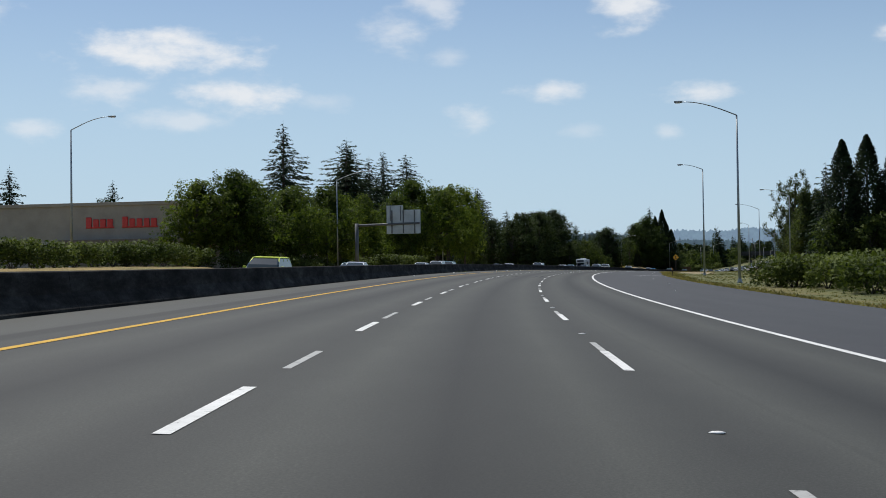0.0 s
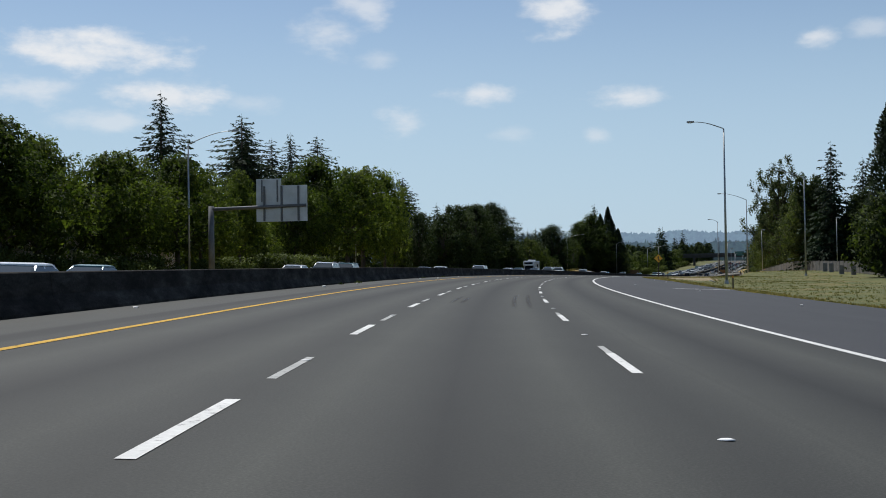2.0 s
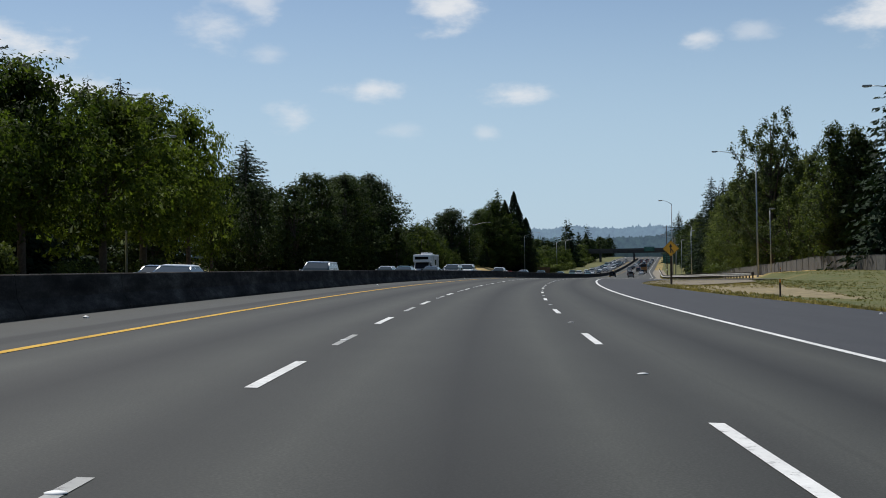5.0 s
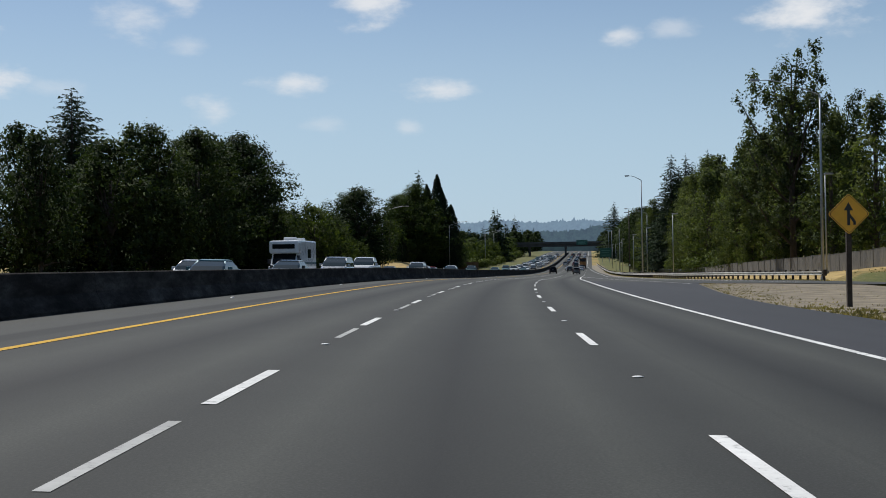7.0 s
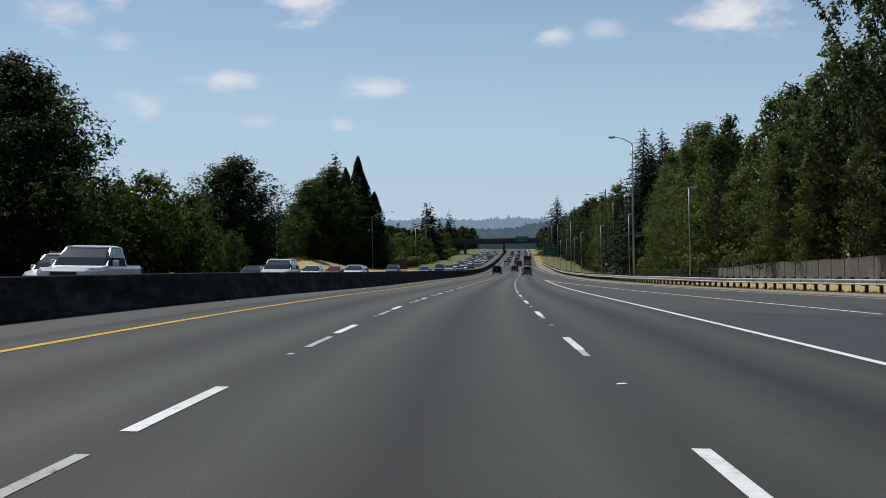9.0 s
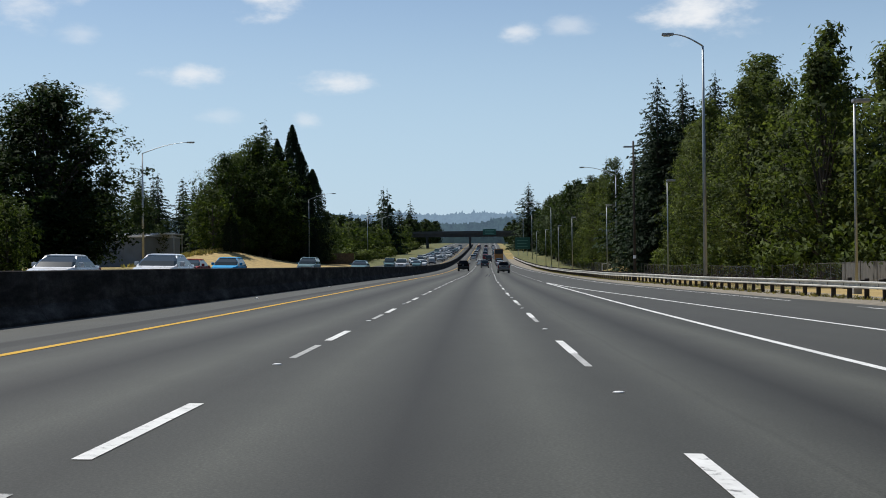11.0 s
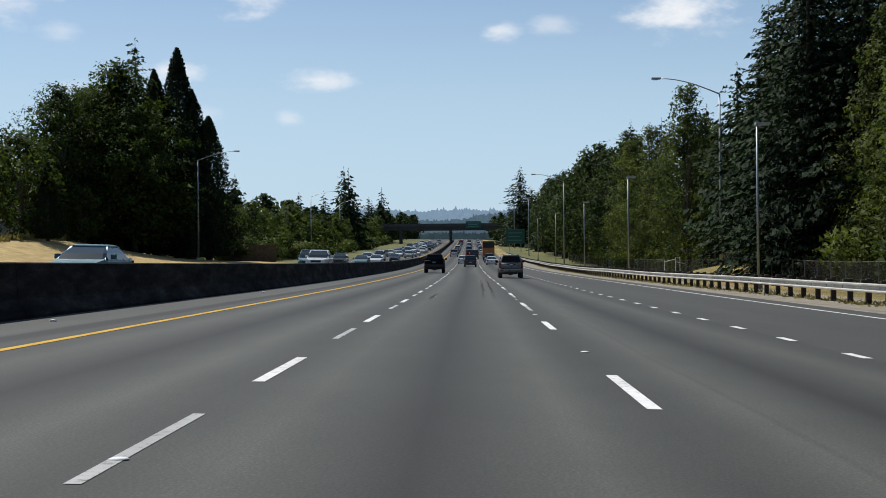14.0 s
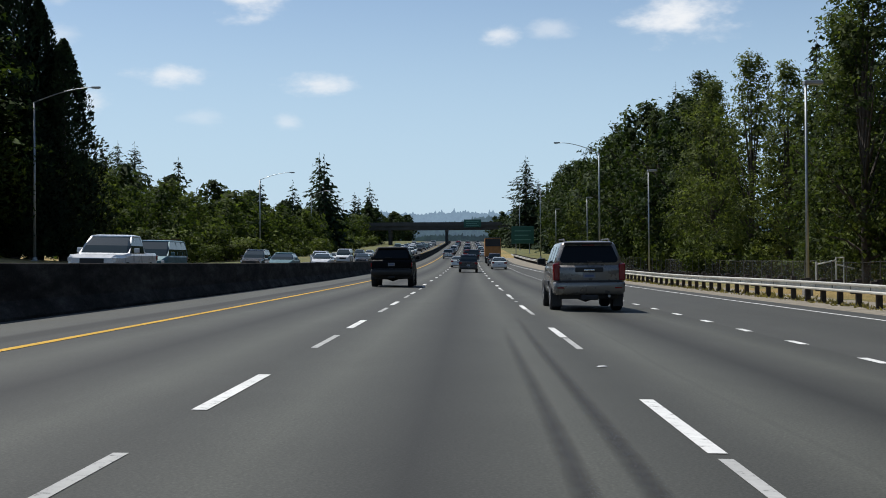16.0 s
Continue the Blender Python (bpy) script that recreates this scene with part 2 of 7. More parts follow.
    t.links.new(c, b.inputs["Base Color"])
    bump(t, b, g, 0.12, 0.008)
    return m


M_ROAD = asphalt("worn_asphalt", 0.050, tint=(1.0, 1.03, 0.885), lane0=-2.13, seam=True)
M_DARK = asphalt("fresh_dark_asphalt", 0.037, lanes=False, tint=(0.94, 0.98, 1.09))
M_RAMP = asphalt("ramp_asphalt", 0.050, lanes=False, tint=(1.0, 1.02, 0.90))


def paint_mat(name, col):
    m, t, b = material(name, 0.7)
    b.inputs["Specular IOR Level"].default_value = 0.12
    uv = place(t)
    f = noise_tex(t, 9.0, uv, 6, 0.75)
    c = ramp(t, f, [(0.33, tuple(x * 0.25 for x in col)), (0.43, tuple(x * 0.85 for x in col)), (0.7, col)])
    c = mix(t, "MULTIPLY", 0.6, c, ramp(t, noise_tex(t, 0.6, uv, 3), [(0.35, (0.72, 0.72, 0.72)), (0.6, (1, 1, 1))]))
    t.links.new(c, b.inputs["Base Color"])
    return m


M_WHITE = paint_mat("white_road_paint", (0.76, 0.76, 0.73))
M_OLDWHITE = paint_mat("worn_white_road_paint", (0.45, 0.45, 0.43))
M_YELLOW = paint_mat("yellow_road_paint", (0.66, 0.39, 0.045))
M_SKID, t, b = material("tyre_rubber_smear", 0.75)
b.inputs["Base Color"].default_value = (0.014, 0.014, 0.014, 1)
uv, along, across = uv_axes(t)
edge = mathn(t, "MULTIPLY", mathn(t, "SUBTRACT", 1.0, mathn(t, "ABSOLUTE", across)), mathn(t, "SINE", mathn(t, "MULTIPLY", along, math.pi)))
grain = ramp(t, noise_tex(t, 6.0, place(t), 5, 0.7), [(0.30, (0.45, 0.45, 0.45)), (0.7, (0.95, 0.95, 0.95))])
tp = t.nodes.new("ShaderNodeBsdfTransparent")
ms = t.nodes.new("ShaderNodeMixShader")
t.links.new(mathn(t, "MULTIPLY", edge, grain), ms.inputs[0])
t.links.new(tp.outputs[0], ms.inputs[1])
t.links.new(b.outputs[0], ms.inputs[2])
t.links.new(ms.outputs[0], t.nodes["Material Output"].inputs["Surface"])

# concrete barrier: soot, streaks running down, pale scuffs low on its face; tone darkened for its shaded side
M_BARRIER, t, b = material("stained_shaded_concrete", 0.95)
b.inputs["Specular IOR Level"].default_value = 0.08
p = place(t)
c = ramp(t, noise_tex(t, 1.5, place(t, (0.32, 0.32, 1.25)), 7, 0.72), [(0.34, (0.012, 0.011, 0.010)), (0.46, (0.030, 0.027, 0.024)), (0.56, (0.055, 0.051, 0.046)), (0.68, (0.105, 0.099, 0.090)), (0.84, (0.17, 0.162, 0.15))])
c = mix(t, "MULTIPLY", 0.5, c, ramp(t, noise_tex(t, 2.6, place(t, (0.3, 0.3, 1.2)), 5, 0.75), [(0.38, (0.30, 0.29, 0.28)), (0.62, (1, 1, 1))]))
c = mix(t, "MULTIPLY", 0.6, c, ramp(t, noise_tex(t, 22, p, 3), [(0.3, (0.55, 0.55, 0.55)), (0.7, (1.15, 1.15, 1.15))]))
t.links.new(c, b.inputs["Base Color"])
bump(t, b, noise_tex(t, 14, p, 5), 0.5)

# ground: straw-dry grass with green and bare patches
M_GROUND, t, b = material("dry_grass", 0.95)
p = place(t)
c = ramp(t, noise_tex(t, 0.045, p, 6, 0.62), [(0.40, (0.32, 0.222, 0.070)), (0.52, (0.26, 0.19, 0.058)), (0.60, (0.13, 0.145, 0.04)), (0.75, (0.085, 0.12, 0.033))])
c = mix(t, "MIX", ramp(t, noise_tex(t, 0.5, p, 5, 0.7), [(0.5, (0, 0, 0)), (0.72, (0.7, 0.7, 0.7))]), c, (0.38, 0.27, 0.092))
c = mix(t, "MULTIPLY", 0.9, c, ramp(t, noise_tex(t, 2.2, p, 6, 0.78), [(0.3, (0.5, 0.5, 0.46)), (0.7, (1.3, 1.28, 1.2))]))
t.links.new(c, b.inputs["Base Color"])
bump(t, b, noise_tex(t, 6.0, p, 6, 0.8), 1.0, 0.15)

M_GREENGRASS, t, b = material("green_verge_grass", 0.95)
p = place(t)
c = ramp(t, noise_tex(t, 0.13, p, 5, 0.6), [(0.34, (0.150, 0.120, 0.032)), (0.45, (0.104, 0.104, 0.020)), (0.58, (0.070, 0.084, 0.014)), (0.76, (0.130, 0.108, 0.026))])
c = mix(t, "MIX", ramp(t, noise_tex(t, 0.5, p, 5, 0.7), [(0.52, (0, 0, 0)), (0.74, (0.7, 0.7, 0.7))]), c, (0.185, 0.142, 0.048))
c = mix(t, "MULTIPLY", 0.8, c, ramp(t, noise_tex(t, 2.4, p, 5, 0.75), [(0.3, (0.62, 0.64, 0.58)), (0.7, (1.22, 1.2, 1.14))]))
t.links.new(c, b.inputs["Base Color"])
bump(t, b, noise_tex(t, 6.0, p, 6, 0.8), 0.7, 0.10)
M_GRAVEL = simple("gravel_and_straw", (0.23, 0.20, 0.15), 0.95, var=0.4, scale=2.5, bumpy=1.0)
M_GOLD = simple("golden_straw", (0.37, 0.26, 0.092), 0.95, var=0.3, scale=0.8, bumpy=1.0, dirt=0.2)
M_DIRT = simple("straw_and_dirt", (0.225, 0.178, 0.088), 0.95, var=0.35, scale=0.9, bumpy=1.0)


def leaf_mat(name, lo, hi, trans=0.35):
    m, t, b = material(name, 0.75)
    b.inputs["Specular IOR Level"].default_value = 0.10
    r = t.nodes.new("ShaderNodeNewGeometry")
    o = t.nodes.new("ShaderNodeObjectInfo")
    f = mathn(t, "ADD", mathn(t, "MULTIPLY", r.outputs["Random Per Island"], 0.45), mathn(t, "MULTIPLY", o.outputs["Random"], 0.55))
    c = ramp(t, f, [(0.0, lo), (0.55, tuple((x + y) / 2 for x, y in zip(lo, hi))), (1.0, hi)])
    # uneven leaf tone at two sizes; also paints clump light and shade into the colour
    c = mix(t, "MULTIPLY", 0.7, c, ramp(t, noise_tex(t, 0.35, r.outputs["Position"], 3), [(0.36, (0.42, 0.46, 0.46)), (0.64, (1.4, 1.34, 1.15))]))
    c = mix(t, "MULTIPLY", 1.0, c, ramp(t, noise_tex(t, 1.5, r.outputs["Position"], 2), [(0.38, (0.62, 0.66, 0.66)), (0.62, (1.25, 1.22, 1.1))]))
    t.links.new(c, b.inputs["Base Color"])
    tr = t.nodes.new("ShaderNodeBsdfTranslucent")
    t.links.new(mix(t, "MULTIPLY", 1.0, c, (1.2, 1.3, 0.62)), tr.inputs["Color"])
    s = t.nodes.new("ShaderNodeMixShader")
    s.inputs[0].default_value = trans
    t.links.new(b.outputs[0], s.inputs[1])
    t.links.new(tr.outputs[0], s.inputs[2])
    t.links.new(s.outputs[0], t.nodes["Material Output"].inputs["Surface"])
    return m


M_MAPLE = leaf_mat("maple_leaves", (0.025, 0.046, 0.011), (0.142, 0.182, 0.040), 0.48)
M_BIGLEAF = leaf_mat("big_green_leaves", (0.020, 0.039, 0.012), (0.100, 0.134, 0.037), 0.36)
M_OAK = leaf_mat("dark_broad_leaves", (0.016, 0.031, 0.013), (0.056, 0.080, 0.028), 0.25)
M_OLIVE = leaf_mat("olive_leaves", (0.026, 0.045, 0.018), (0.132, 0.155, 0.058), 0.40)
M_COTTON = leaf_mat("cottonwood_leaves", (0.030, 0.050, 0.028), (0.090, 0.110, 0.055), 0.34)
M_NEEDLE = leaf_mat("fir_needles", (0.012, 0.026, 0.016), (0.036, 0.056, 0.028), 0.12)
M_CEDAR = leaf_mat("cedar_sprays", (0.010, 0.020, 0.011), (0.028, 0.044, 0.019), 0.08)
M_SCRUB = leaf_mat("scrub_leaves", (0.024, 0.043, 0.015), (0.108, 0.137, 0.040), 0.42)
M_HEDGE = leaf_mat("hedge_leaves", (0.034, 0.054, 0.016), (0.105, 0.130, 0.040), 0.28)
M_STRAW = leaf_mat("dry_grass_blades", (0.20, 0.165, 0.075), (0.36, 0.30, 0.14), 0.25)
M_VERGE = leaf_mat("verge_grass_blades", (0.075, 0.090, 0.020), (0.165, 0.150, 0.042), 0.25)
M_BARK = simple("bark", (0.06, 0.048, 0.038), 0.95, var=0.35, scale=4, bumpy=0.8)
# steel behind the cantilever sign, its shadow side put into the dark colour
M_SHADOWSTEEL = simple("shadow_toned_steel", (0.15, 0.155, 0.16), 0.65, 0.4, var=0.2, scale=1.2, dirt=0.3)
M_STEEL = simple("galvanised_steel", (0.34, 0.36, 0.37), 0.5, 0.75, var=0.15, scale=1.5)
M_FENCEPOST = simple("dull_fence_pipe", (0.11, 0.108, 0.10), 0.7, 0.3, var=0.25)
M_LAMPGREY = simple("grey_lamp_housing", (0.30, 0.31, 0.32), 0.5, 0.4)
M_RAIL = simple("weathered_guard_rail_steel", (0.56, 0.54, 0.48), 0.5, 0.25, var=0.2, scale=1.2, dirt=0.5)
M_POST = simple("weathered_timber", (0.052, 0.040, 0.030), 0.9, var=0.3, scale=5, bumpy=0.5)
M_ALU = simple("sign_back_aluminium", (0.50, 0.52, 0.53), 0.45, 0.6, var=0.12, scale=0.8, dirt=0.15)
M_SIGNY = simple("yellow_sign_sheeting", (0.80, 0.40, 0.02), 0.45, var=0.08)
M_BLACK = simple("black_sheeting", (0.012, 0.012, 0.012), 0.5)
M_SIGNG = simple("green_sign_sheeting", (0.008, 0.085, 0.062), 0.45, var=0.1)
M_SIGNTEXT = simple("faded_sign_lettering", (0.10, 0.26, 0.21), 0.5, var=0.1)
M_SIGNW = simple("white_sheeting", (0.75, 0.76, 0.76), 0.45, var=0.05)
M_WALL = simple("beige_stucco", (0.36, 0.32, 0.27), 0.9, var=0.1, scale=0.4, dirt=0.2)
M_WALLDARK = simple("brown_block_wall", (0.19, 0.155, 0.125), 0.9, var=0.15, scale=0.5)
M_SHEET = simple("grey_blue_sheet_metal", (0.13, 0.15, 0.175), 0.6, 0.1, var=0.12, scale=0.6, dirt=0.2)
M_REDSIGN = simple("red_sign_plastic", (0.62, 0.03, 0.022), 0.4, var=0.05)
M_ROOF = simple("pale_metal_roof", (0.36, 0.39, 0.42), 0.5, 0.2, var=0.12, scale=0.6)
M_CONCRETE = simple("weathered_concrete", (0.22, 0.21, 0.195), 0.9, var=0.2, scale=1.5, dirt=0.3)
M_BRIDGE = simple("bridge_concrete", (0.065, 0.064, 0.062), 0.9, var=0.2, scale=0.3, dirt=0.3)
M_WOODFENCE = simple("brown_fence_boards", (0.10, 0.072, 0.05), 0.9, var=0.3, scale=2)
M_TYRE = simple("tyre_rubber", (0.014, 0.014, 0.015), 0.85)
M_RIM = simple("alloy_wheel", (0.42, 0.43, 0.44), 0.35, 0.8)
M_TRIM = simple("black_plastic_trim", (0.018, 0.018, 0.019), 0.55)
M_PLATE = simple("number_plate", (0.60, 0.62, 0.64), 0.5)
M_PLATEDIM = simple("dull_number_plate", (0.20, 0.21, 0.23), 0.5)
M_PLATEBAR = simple("plate_bars", (0.10, 0.13, 0.24), 0.5)
M_CHROME = simple("chrome", (0.72, 0.73, 0.74), 0.15, 1.0, var=0.03)
M_TAIL = simple("red_lamp_lens", (0.20, 0.008, 0.010), 0.18, var=0.1)
M_HEAD = simple("clear_lamp_lens", (0.80, 0.82, 0.84), 0.1, 0.25, var=0.05)
M_AMBER = simple("amber_lens", (0.75, 0.27, 0.03), 0.25)
M_ORANGE = simple("orange_truck_paint", (0.42, 0.17, 0.035), 0.5, dirt=0.3)
M_SAND = simple("sandy_soil", (0.20, 0.165, 0.11), 0.95, var=0.45, scale=0.9, dirt=0.4)
M_LITTER = simple("pale_litter", (0.7, 0.69, 0.66), 0.7)
M_RPM = simple("ceramic_road_stud", (0.74, 0.74, 0.72), 0.7)

M_GLASS, t, b = material("tinted_car_glass", 0.08)
b.inputs["Base Color"].default_value = (0.008, 0.010, 0.012, 1)
b.inputs["Specular IOR Level"].default_value = 0.16


M_SCREEN, t, b = material("car_window_glass", 0.06)
b.inputs["Base Color"].default_value = (0.020, 0.032, 0.036, 1)
b.inputs["Specular IOR Level"].default_value = 0.45


def car_paint(name, col, metal=0.35, rough=0.28, coat=0.6):
    m, t, b = material(name, rough, metal)
    p = place(t)
    f = noise_tex(t, 1.3, p, 5, 0.6)
    t.links.new(ramp(t, f, [(0.3, tuple(c * 0.88 for c in col)), (0.7, col)]), b.inputs["Base Color"])
    t.links.new(ramp(t, noise_tex(t, 3.0, p, 4), [(0.35, (rough * 0.8,) * 3), (0.7, (rough * 1.5,) * 3)]), b.inputs["Roughness"])
    b.inputs["Coat Weight"].default_value = coat
    b.inputs["Specular IOR Level"].default_value = 0.5 if coat else 0.10
    return m


PAINTS = {
    "black": car_paint("black_car_paint", (0.004, 0.004, 0.005), 0.0, 0.5, 0.0),
    "champagne": car_paint("champagne_car_paint", (0.23, 0.212, 0.19), 0.4),
    "white": car_paint("white_car_paint", (0.78, 0.79, 0.79), 0.0),
    "silver": car_paint("silver_car_paint", (0.46, 0.47, 0.48), 0.6),
    "grey": car_paint("grey_car_paint", (0.12, 0.125, 0.13), 0.5),
    "teal": car_paint("blue_green_car_paint", (0.06, 0.15, 0.17), 0.2, 0.4, 0.15),
    "blue": car_paint("bright_blue_car_paint", (0.02, 0.30, 0.58), 0.0, 0.5, 0.0),
    "red": car_paint("dark_red_car_paint", (0.24, 0.018, 0.02), 0.0, 0.5, 0.0),
    "lime": car_paint("lime_car_paint", (0.52, 0.60, 0.05), 0.0, 0.5, 0.0),
    "dark": car_paint("charcoal_car_paint", (0.035, 0.037, 0.042), 0.4),
}

# chain-link: thin wires that let most of the view through
M_LINK, t, b = material("chain_link", 0.6, 0.6)
b.inputs["Base Color"].default_value = (0.07, 0.068, 0.062, 1)
tp = t.nodes.new("ShaderNodeBsdfTransparent")
ms = t.nodes.new("ShaderNodeMixShader")
n1 = noise_tex(t, 30.0, place(t), 2)
t.links.new(ramp(t, n1, [(0.35, (0.60, 0.60, 0.60)), (0.65, (0.92, 0.92, 0.92))]), ms.inputs[0])
t.links.new(b.outputs[0], ms.inputs[1])
t.links.new(tp.outputs[0], ms.inputs[2])
t.links.new(ms.outputs[0], t.nodes["Material Output"].inputs["Surface"])

# dull slats woven into the wire, with thin gaps
M_SLATS, t, b = material("fence_slats", 0.9)
p = place(t)
t.links.new(ramp(t, noise_tex(t, 5.0, place(t, (1.6, 1.6, 0.12)), 4, 0.7), [(0.35, (0.075, 0.070, 0.062)), (0.65, (0.150, 0.142, 0.128))]), b.inputs["Base Color"])
tp = t.nodes.new("ShaderNodeBsdfTransparent")
ms = t.nodes.new("ShaderNodeMixShader")
t.links.new(ramp(t, noise_tex(t, 7.0, place(t, (1.6, 1.6, 0.1)), 3), [(0.55, (0.06, 0.06, 0.06)), (0.75, (0.55, 0.55, 0.55))]), ms.inputs[0])
t.links.new(b.outputs[0], ms.inputs[1])
t.links.new(tp.outputs[0], ms.inputs[2])
t.links.new(ms.outputs[0], t.nodes["Material Output"].inputs["Surface"])

# far wooded ridges, made pale with distance by a painted haze glow
def ridge_mat(name, dark, haze, haze_glow):
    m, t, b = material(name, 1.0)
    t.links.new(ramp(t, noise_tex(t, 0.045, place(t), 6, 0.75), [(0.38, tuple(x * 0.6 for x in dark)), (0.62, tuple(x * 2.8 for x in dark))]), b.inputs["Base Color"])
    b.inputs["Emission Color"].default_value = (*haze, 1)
    b.inputs["Emission Strength"].default_value = haze_glow
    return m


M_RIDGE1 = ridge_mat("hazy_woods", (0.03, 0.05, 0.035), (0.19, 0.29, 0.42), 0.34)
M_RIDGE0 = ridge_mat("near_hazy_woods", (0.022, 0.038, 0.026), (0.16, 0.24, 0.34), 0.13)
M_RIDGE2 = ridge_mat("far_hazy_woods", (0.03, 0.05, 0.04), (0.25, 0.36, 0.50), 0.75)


# ---- builders ----
def link(name, mesh, parent=None, label=""):
    ob = new(name, mesh)
    if parent is not None:
        ob.parent = parent
    if label:
        ob["label"] = label
    return ob


def bm_mesh(name, bm, mat, smooth=False):
    me = bpy.data.meshes.new(name)
    bm.normal_update()
    bm.to_mesh(me)
    bm.free()
    for m in mat if isinstance(mat, (list, tuple)) else [mat]:
        me.materials.append(m)
    if smooth:
        me.polygons.foreach_set("use_smooth", [True] * len(me.polygons))
    return me


def part(name, bm, mat, parent=None, label="", smooth=False):
    return link(name, bm_mesh(name, bm, mat, smooth), parent, label)


def py_mesh(name, verts, faces, mat, smooth=False):
    me = bpy.data.meshes.new(name)
    me.from_pydata([tuple(v) for v in verts], [], faces)
    me.materials.append(mat)
    if smooth:
        me.polygons.foreach_set("use_smooth", [True] * len(me.polygons))
    me.update()
    return me


def box(bm, x0, x1, y0, y1, z0, z1, bev=0.0):
    r = bmesh.ops.create_cube(bm, size=1.0)
    vs = r["verts"]
    for v in vs:
        v.co = Vector((x0 + (v.co.x + 0.5) * (x1 - x0), y0 + (v.co.y + 0.5) * (y1 - y0), z0 + (v.co.z + 0.5) * (z1 - z0)))
    if bev:
        es = list({e for v in vs for e in v.link_edges})
        bmesh.ops.bevel(bm, geom=es, offset=bev, segments=2, affect="EDGES", profile=0.6)
    return bm


def boxed(*a, **k):
    return box(bmesh.new(), *a, **k)


def tube(bm, pts, radii, seg=8, cap=True):
    """A round tube through points, with a radius at each."""
    rings = []
    pts = [Vector(p) for p in pts]
    for i, p in enumerate(pts):
        d = (pts[min(i + 1, len(pts) - 1)] - pts[max(i - 1, 0)]).normalized()
        u = d.orthogonal().normalized() if abs(d.z) < 0.99 else Vector((1, 0, 0))
        u = (u - d * u.dot(d)).normalized()
        w = d.cross(u)
        r = radii[i] if isinstance(radii, (list, tuple)) else radii
        rings.append([bm.verts.new(p + (u * math.cos(a) + w * math.sin(a)) * r) for a in [2 * math.pi * k / seg for k in range(seg)]])
    for a, b in zip(rings, rings[1:]):
        for k in range(seg):
            bm.faces.new((a[k], a[(k + 1) % seg], b[(k + 1) % seg], b[k]))
    if cap:
        bm.faces.new(rings[0][::-1])
        bm.faces.new(rings[-1])
    return bm


def loft(bm, rings, cap=True):
    vr = [[bm.verts.new(p) for p in r] for r in rings]
    n = len(vr[0])
    for a, b in zip(vr, vr[1:]):
        for k in range(n):
            bm.faces.new((a[k], a[(k + 1) % n], b[(k + 1) % n], b[k]))
    if cap:
        bm.faces.new(vr[0][::-1])
        bm.faces.new(vr[-1])
    bmesh.ops.recalc_face_normals(bm, faces=bm.faces)
    return bm




def strip(name, s_list, edges, lift, mat, cuts=1, parent=None, thick=0.0, uv=True):
    """A ribbon along the motorway between two offsets, each a number or a function of s."""
    verts, faces, uvs = [], [], []
    lo, hi = [(e if callable(e) else (lambda s, e=e: e)) for e in edges]
    n = cuts + 1
    for s in s_list:
        a, b = lo(s), hi(s)
        for k in range(n):
            d = a + (b - a) * k / cuts
            verts.append(P(s, d, lift(s) if callable(lift) else lift))
            uvs.append((s, d))
    for i in range(len(s_list) - 1):
        for k in range(cuts):
            q = i * n + k
            faces.append((q, q + 1, q + n + 1, q + n))
    me = py_mesh(name, verts, faces, mat)
    if uv:
        layer = me.uv_layers.new(name="lane")
        idx = np.zeros(len(me.loops), dtype=np.int32)
        me.loops.foreach_get("vertex_index", idx)
        layer.data.foreach_set("uv", np.array(uvs, dtype=np.float32)[idx].ravel())
    return link(name, me, parent)


def table(rows):
    xs, ys = zip(*rows)
    return lambda s: float(np.interp(s, xs, ys))


def steps(a, b, step):
    return list(np.arange(a, b + 1e-6, step))


# offsets of the road's edges and lines from the camera's line
LINE_L, LINE_R, LINE_E, LINE_Y = -2.18, 1.63, 5.28, -5.80
BAR_D = -8.35
right_edge = table([(-60, 12.5), (180, 12.8), (203, 11.9), (225, 10.4), (246, 9.2), (258, 9.0), (266, 9.4), (275, 10.1), (289, 11.4), (306, 13.0), (330, 18)])
ramp_in = table([(290, 13.6), (304, 12.3), (315, 11.3), (327, 10.6), (350, 9.6), (394, 7.28), (402, 6.75), (407, 6.41), (421, 5.72), (436, 5.35)])
ramp_out = table([(270, 27), (300, 21.5), (333, 17.2), (345, 16.2), (380, 13.4), (420, 10.95), (434, 10.3), (465, 9.95), (527, 9.75), (560, 9.3), (640, 7.6), (730, 5.4), (2000, 5.4)])
rail_d = table([(316, 24.5), (345, 20.5), (370, 17.8), (400, 15.6), (425, 14.7), (454, 13.8), (500, 12.9), (540, 12.5), (640, 11.6), (760, 9.6), (2000, 9.0)])

# the oncoming carriageway lies lower on the bend and higher on the straight
opp = table([(140, -0.38), (240, -0.30), (310, 0.0), (410, 0.33), (620, 0.33), (760, 0.0)])

# ---- ground ----
GD = [-320, -240, -180, -140, -110, -90, -76, -66, -60, -56, -52, -48, -44, -41, -38, -35, -32, -29.5, -27, -25, -22, -18, -14, -10, -8, -4, 0, 4, 8, 11, 13, 14.5, 16, 18, 20, 22, 24, 26, 29, 33, 38, 45, 55, 70, 90, 120, 160, 220, 320]
GS = steps(-60, 700, 5) + steps(715, 1300, 15) + steps(1340, 1980, 80)


def swell(s, d, s0, d0, ls, ld):
    return math.exp(-(((s - s0) / ls) ** 2 + ((d - d0) / ld) ** 2))


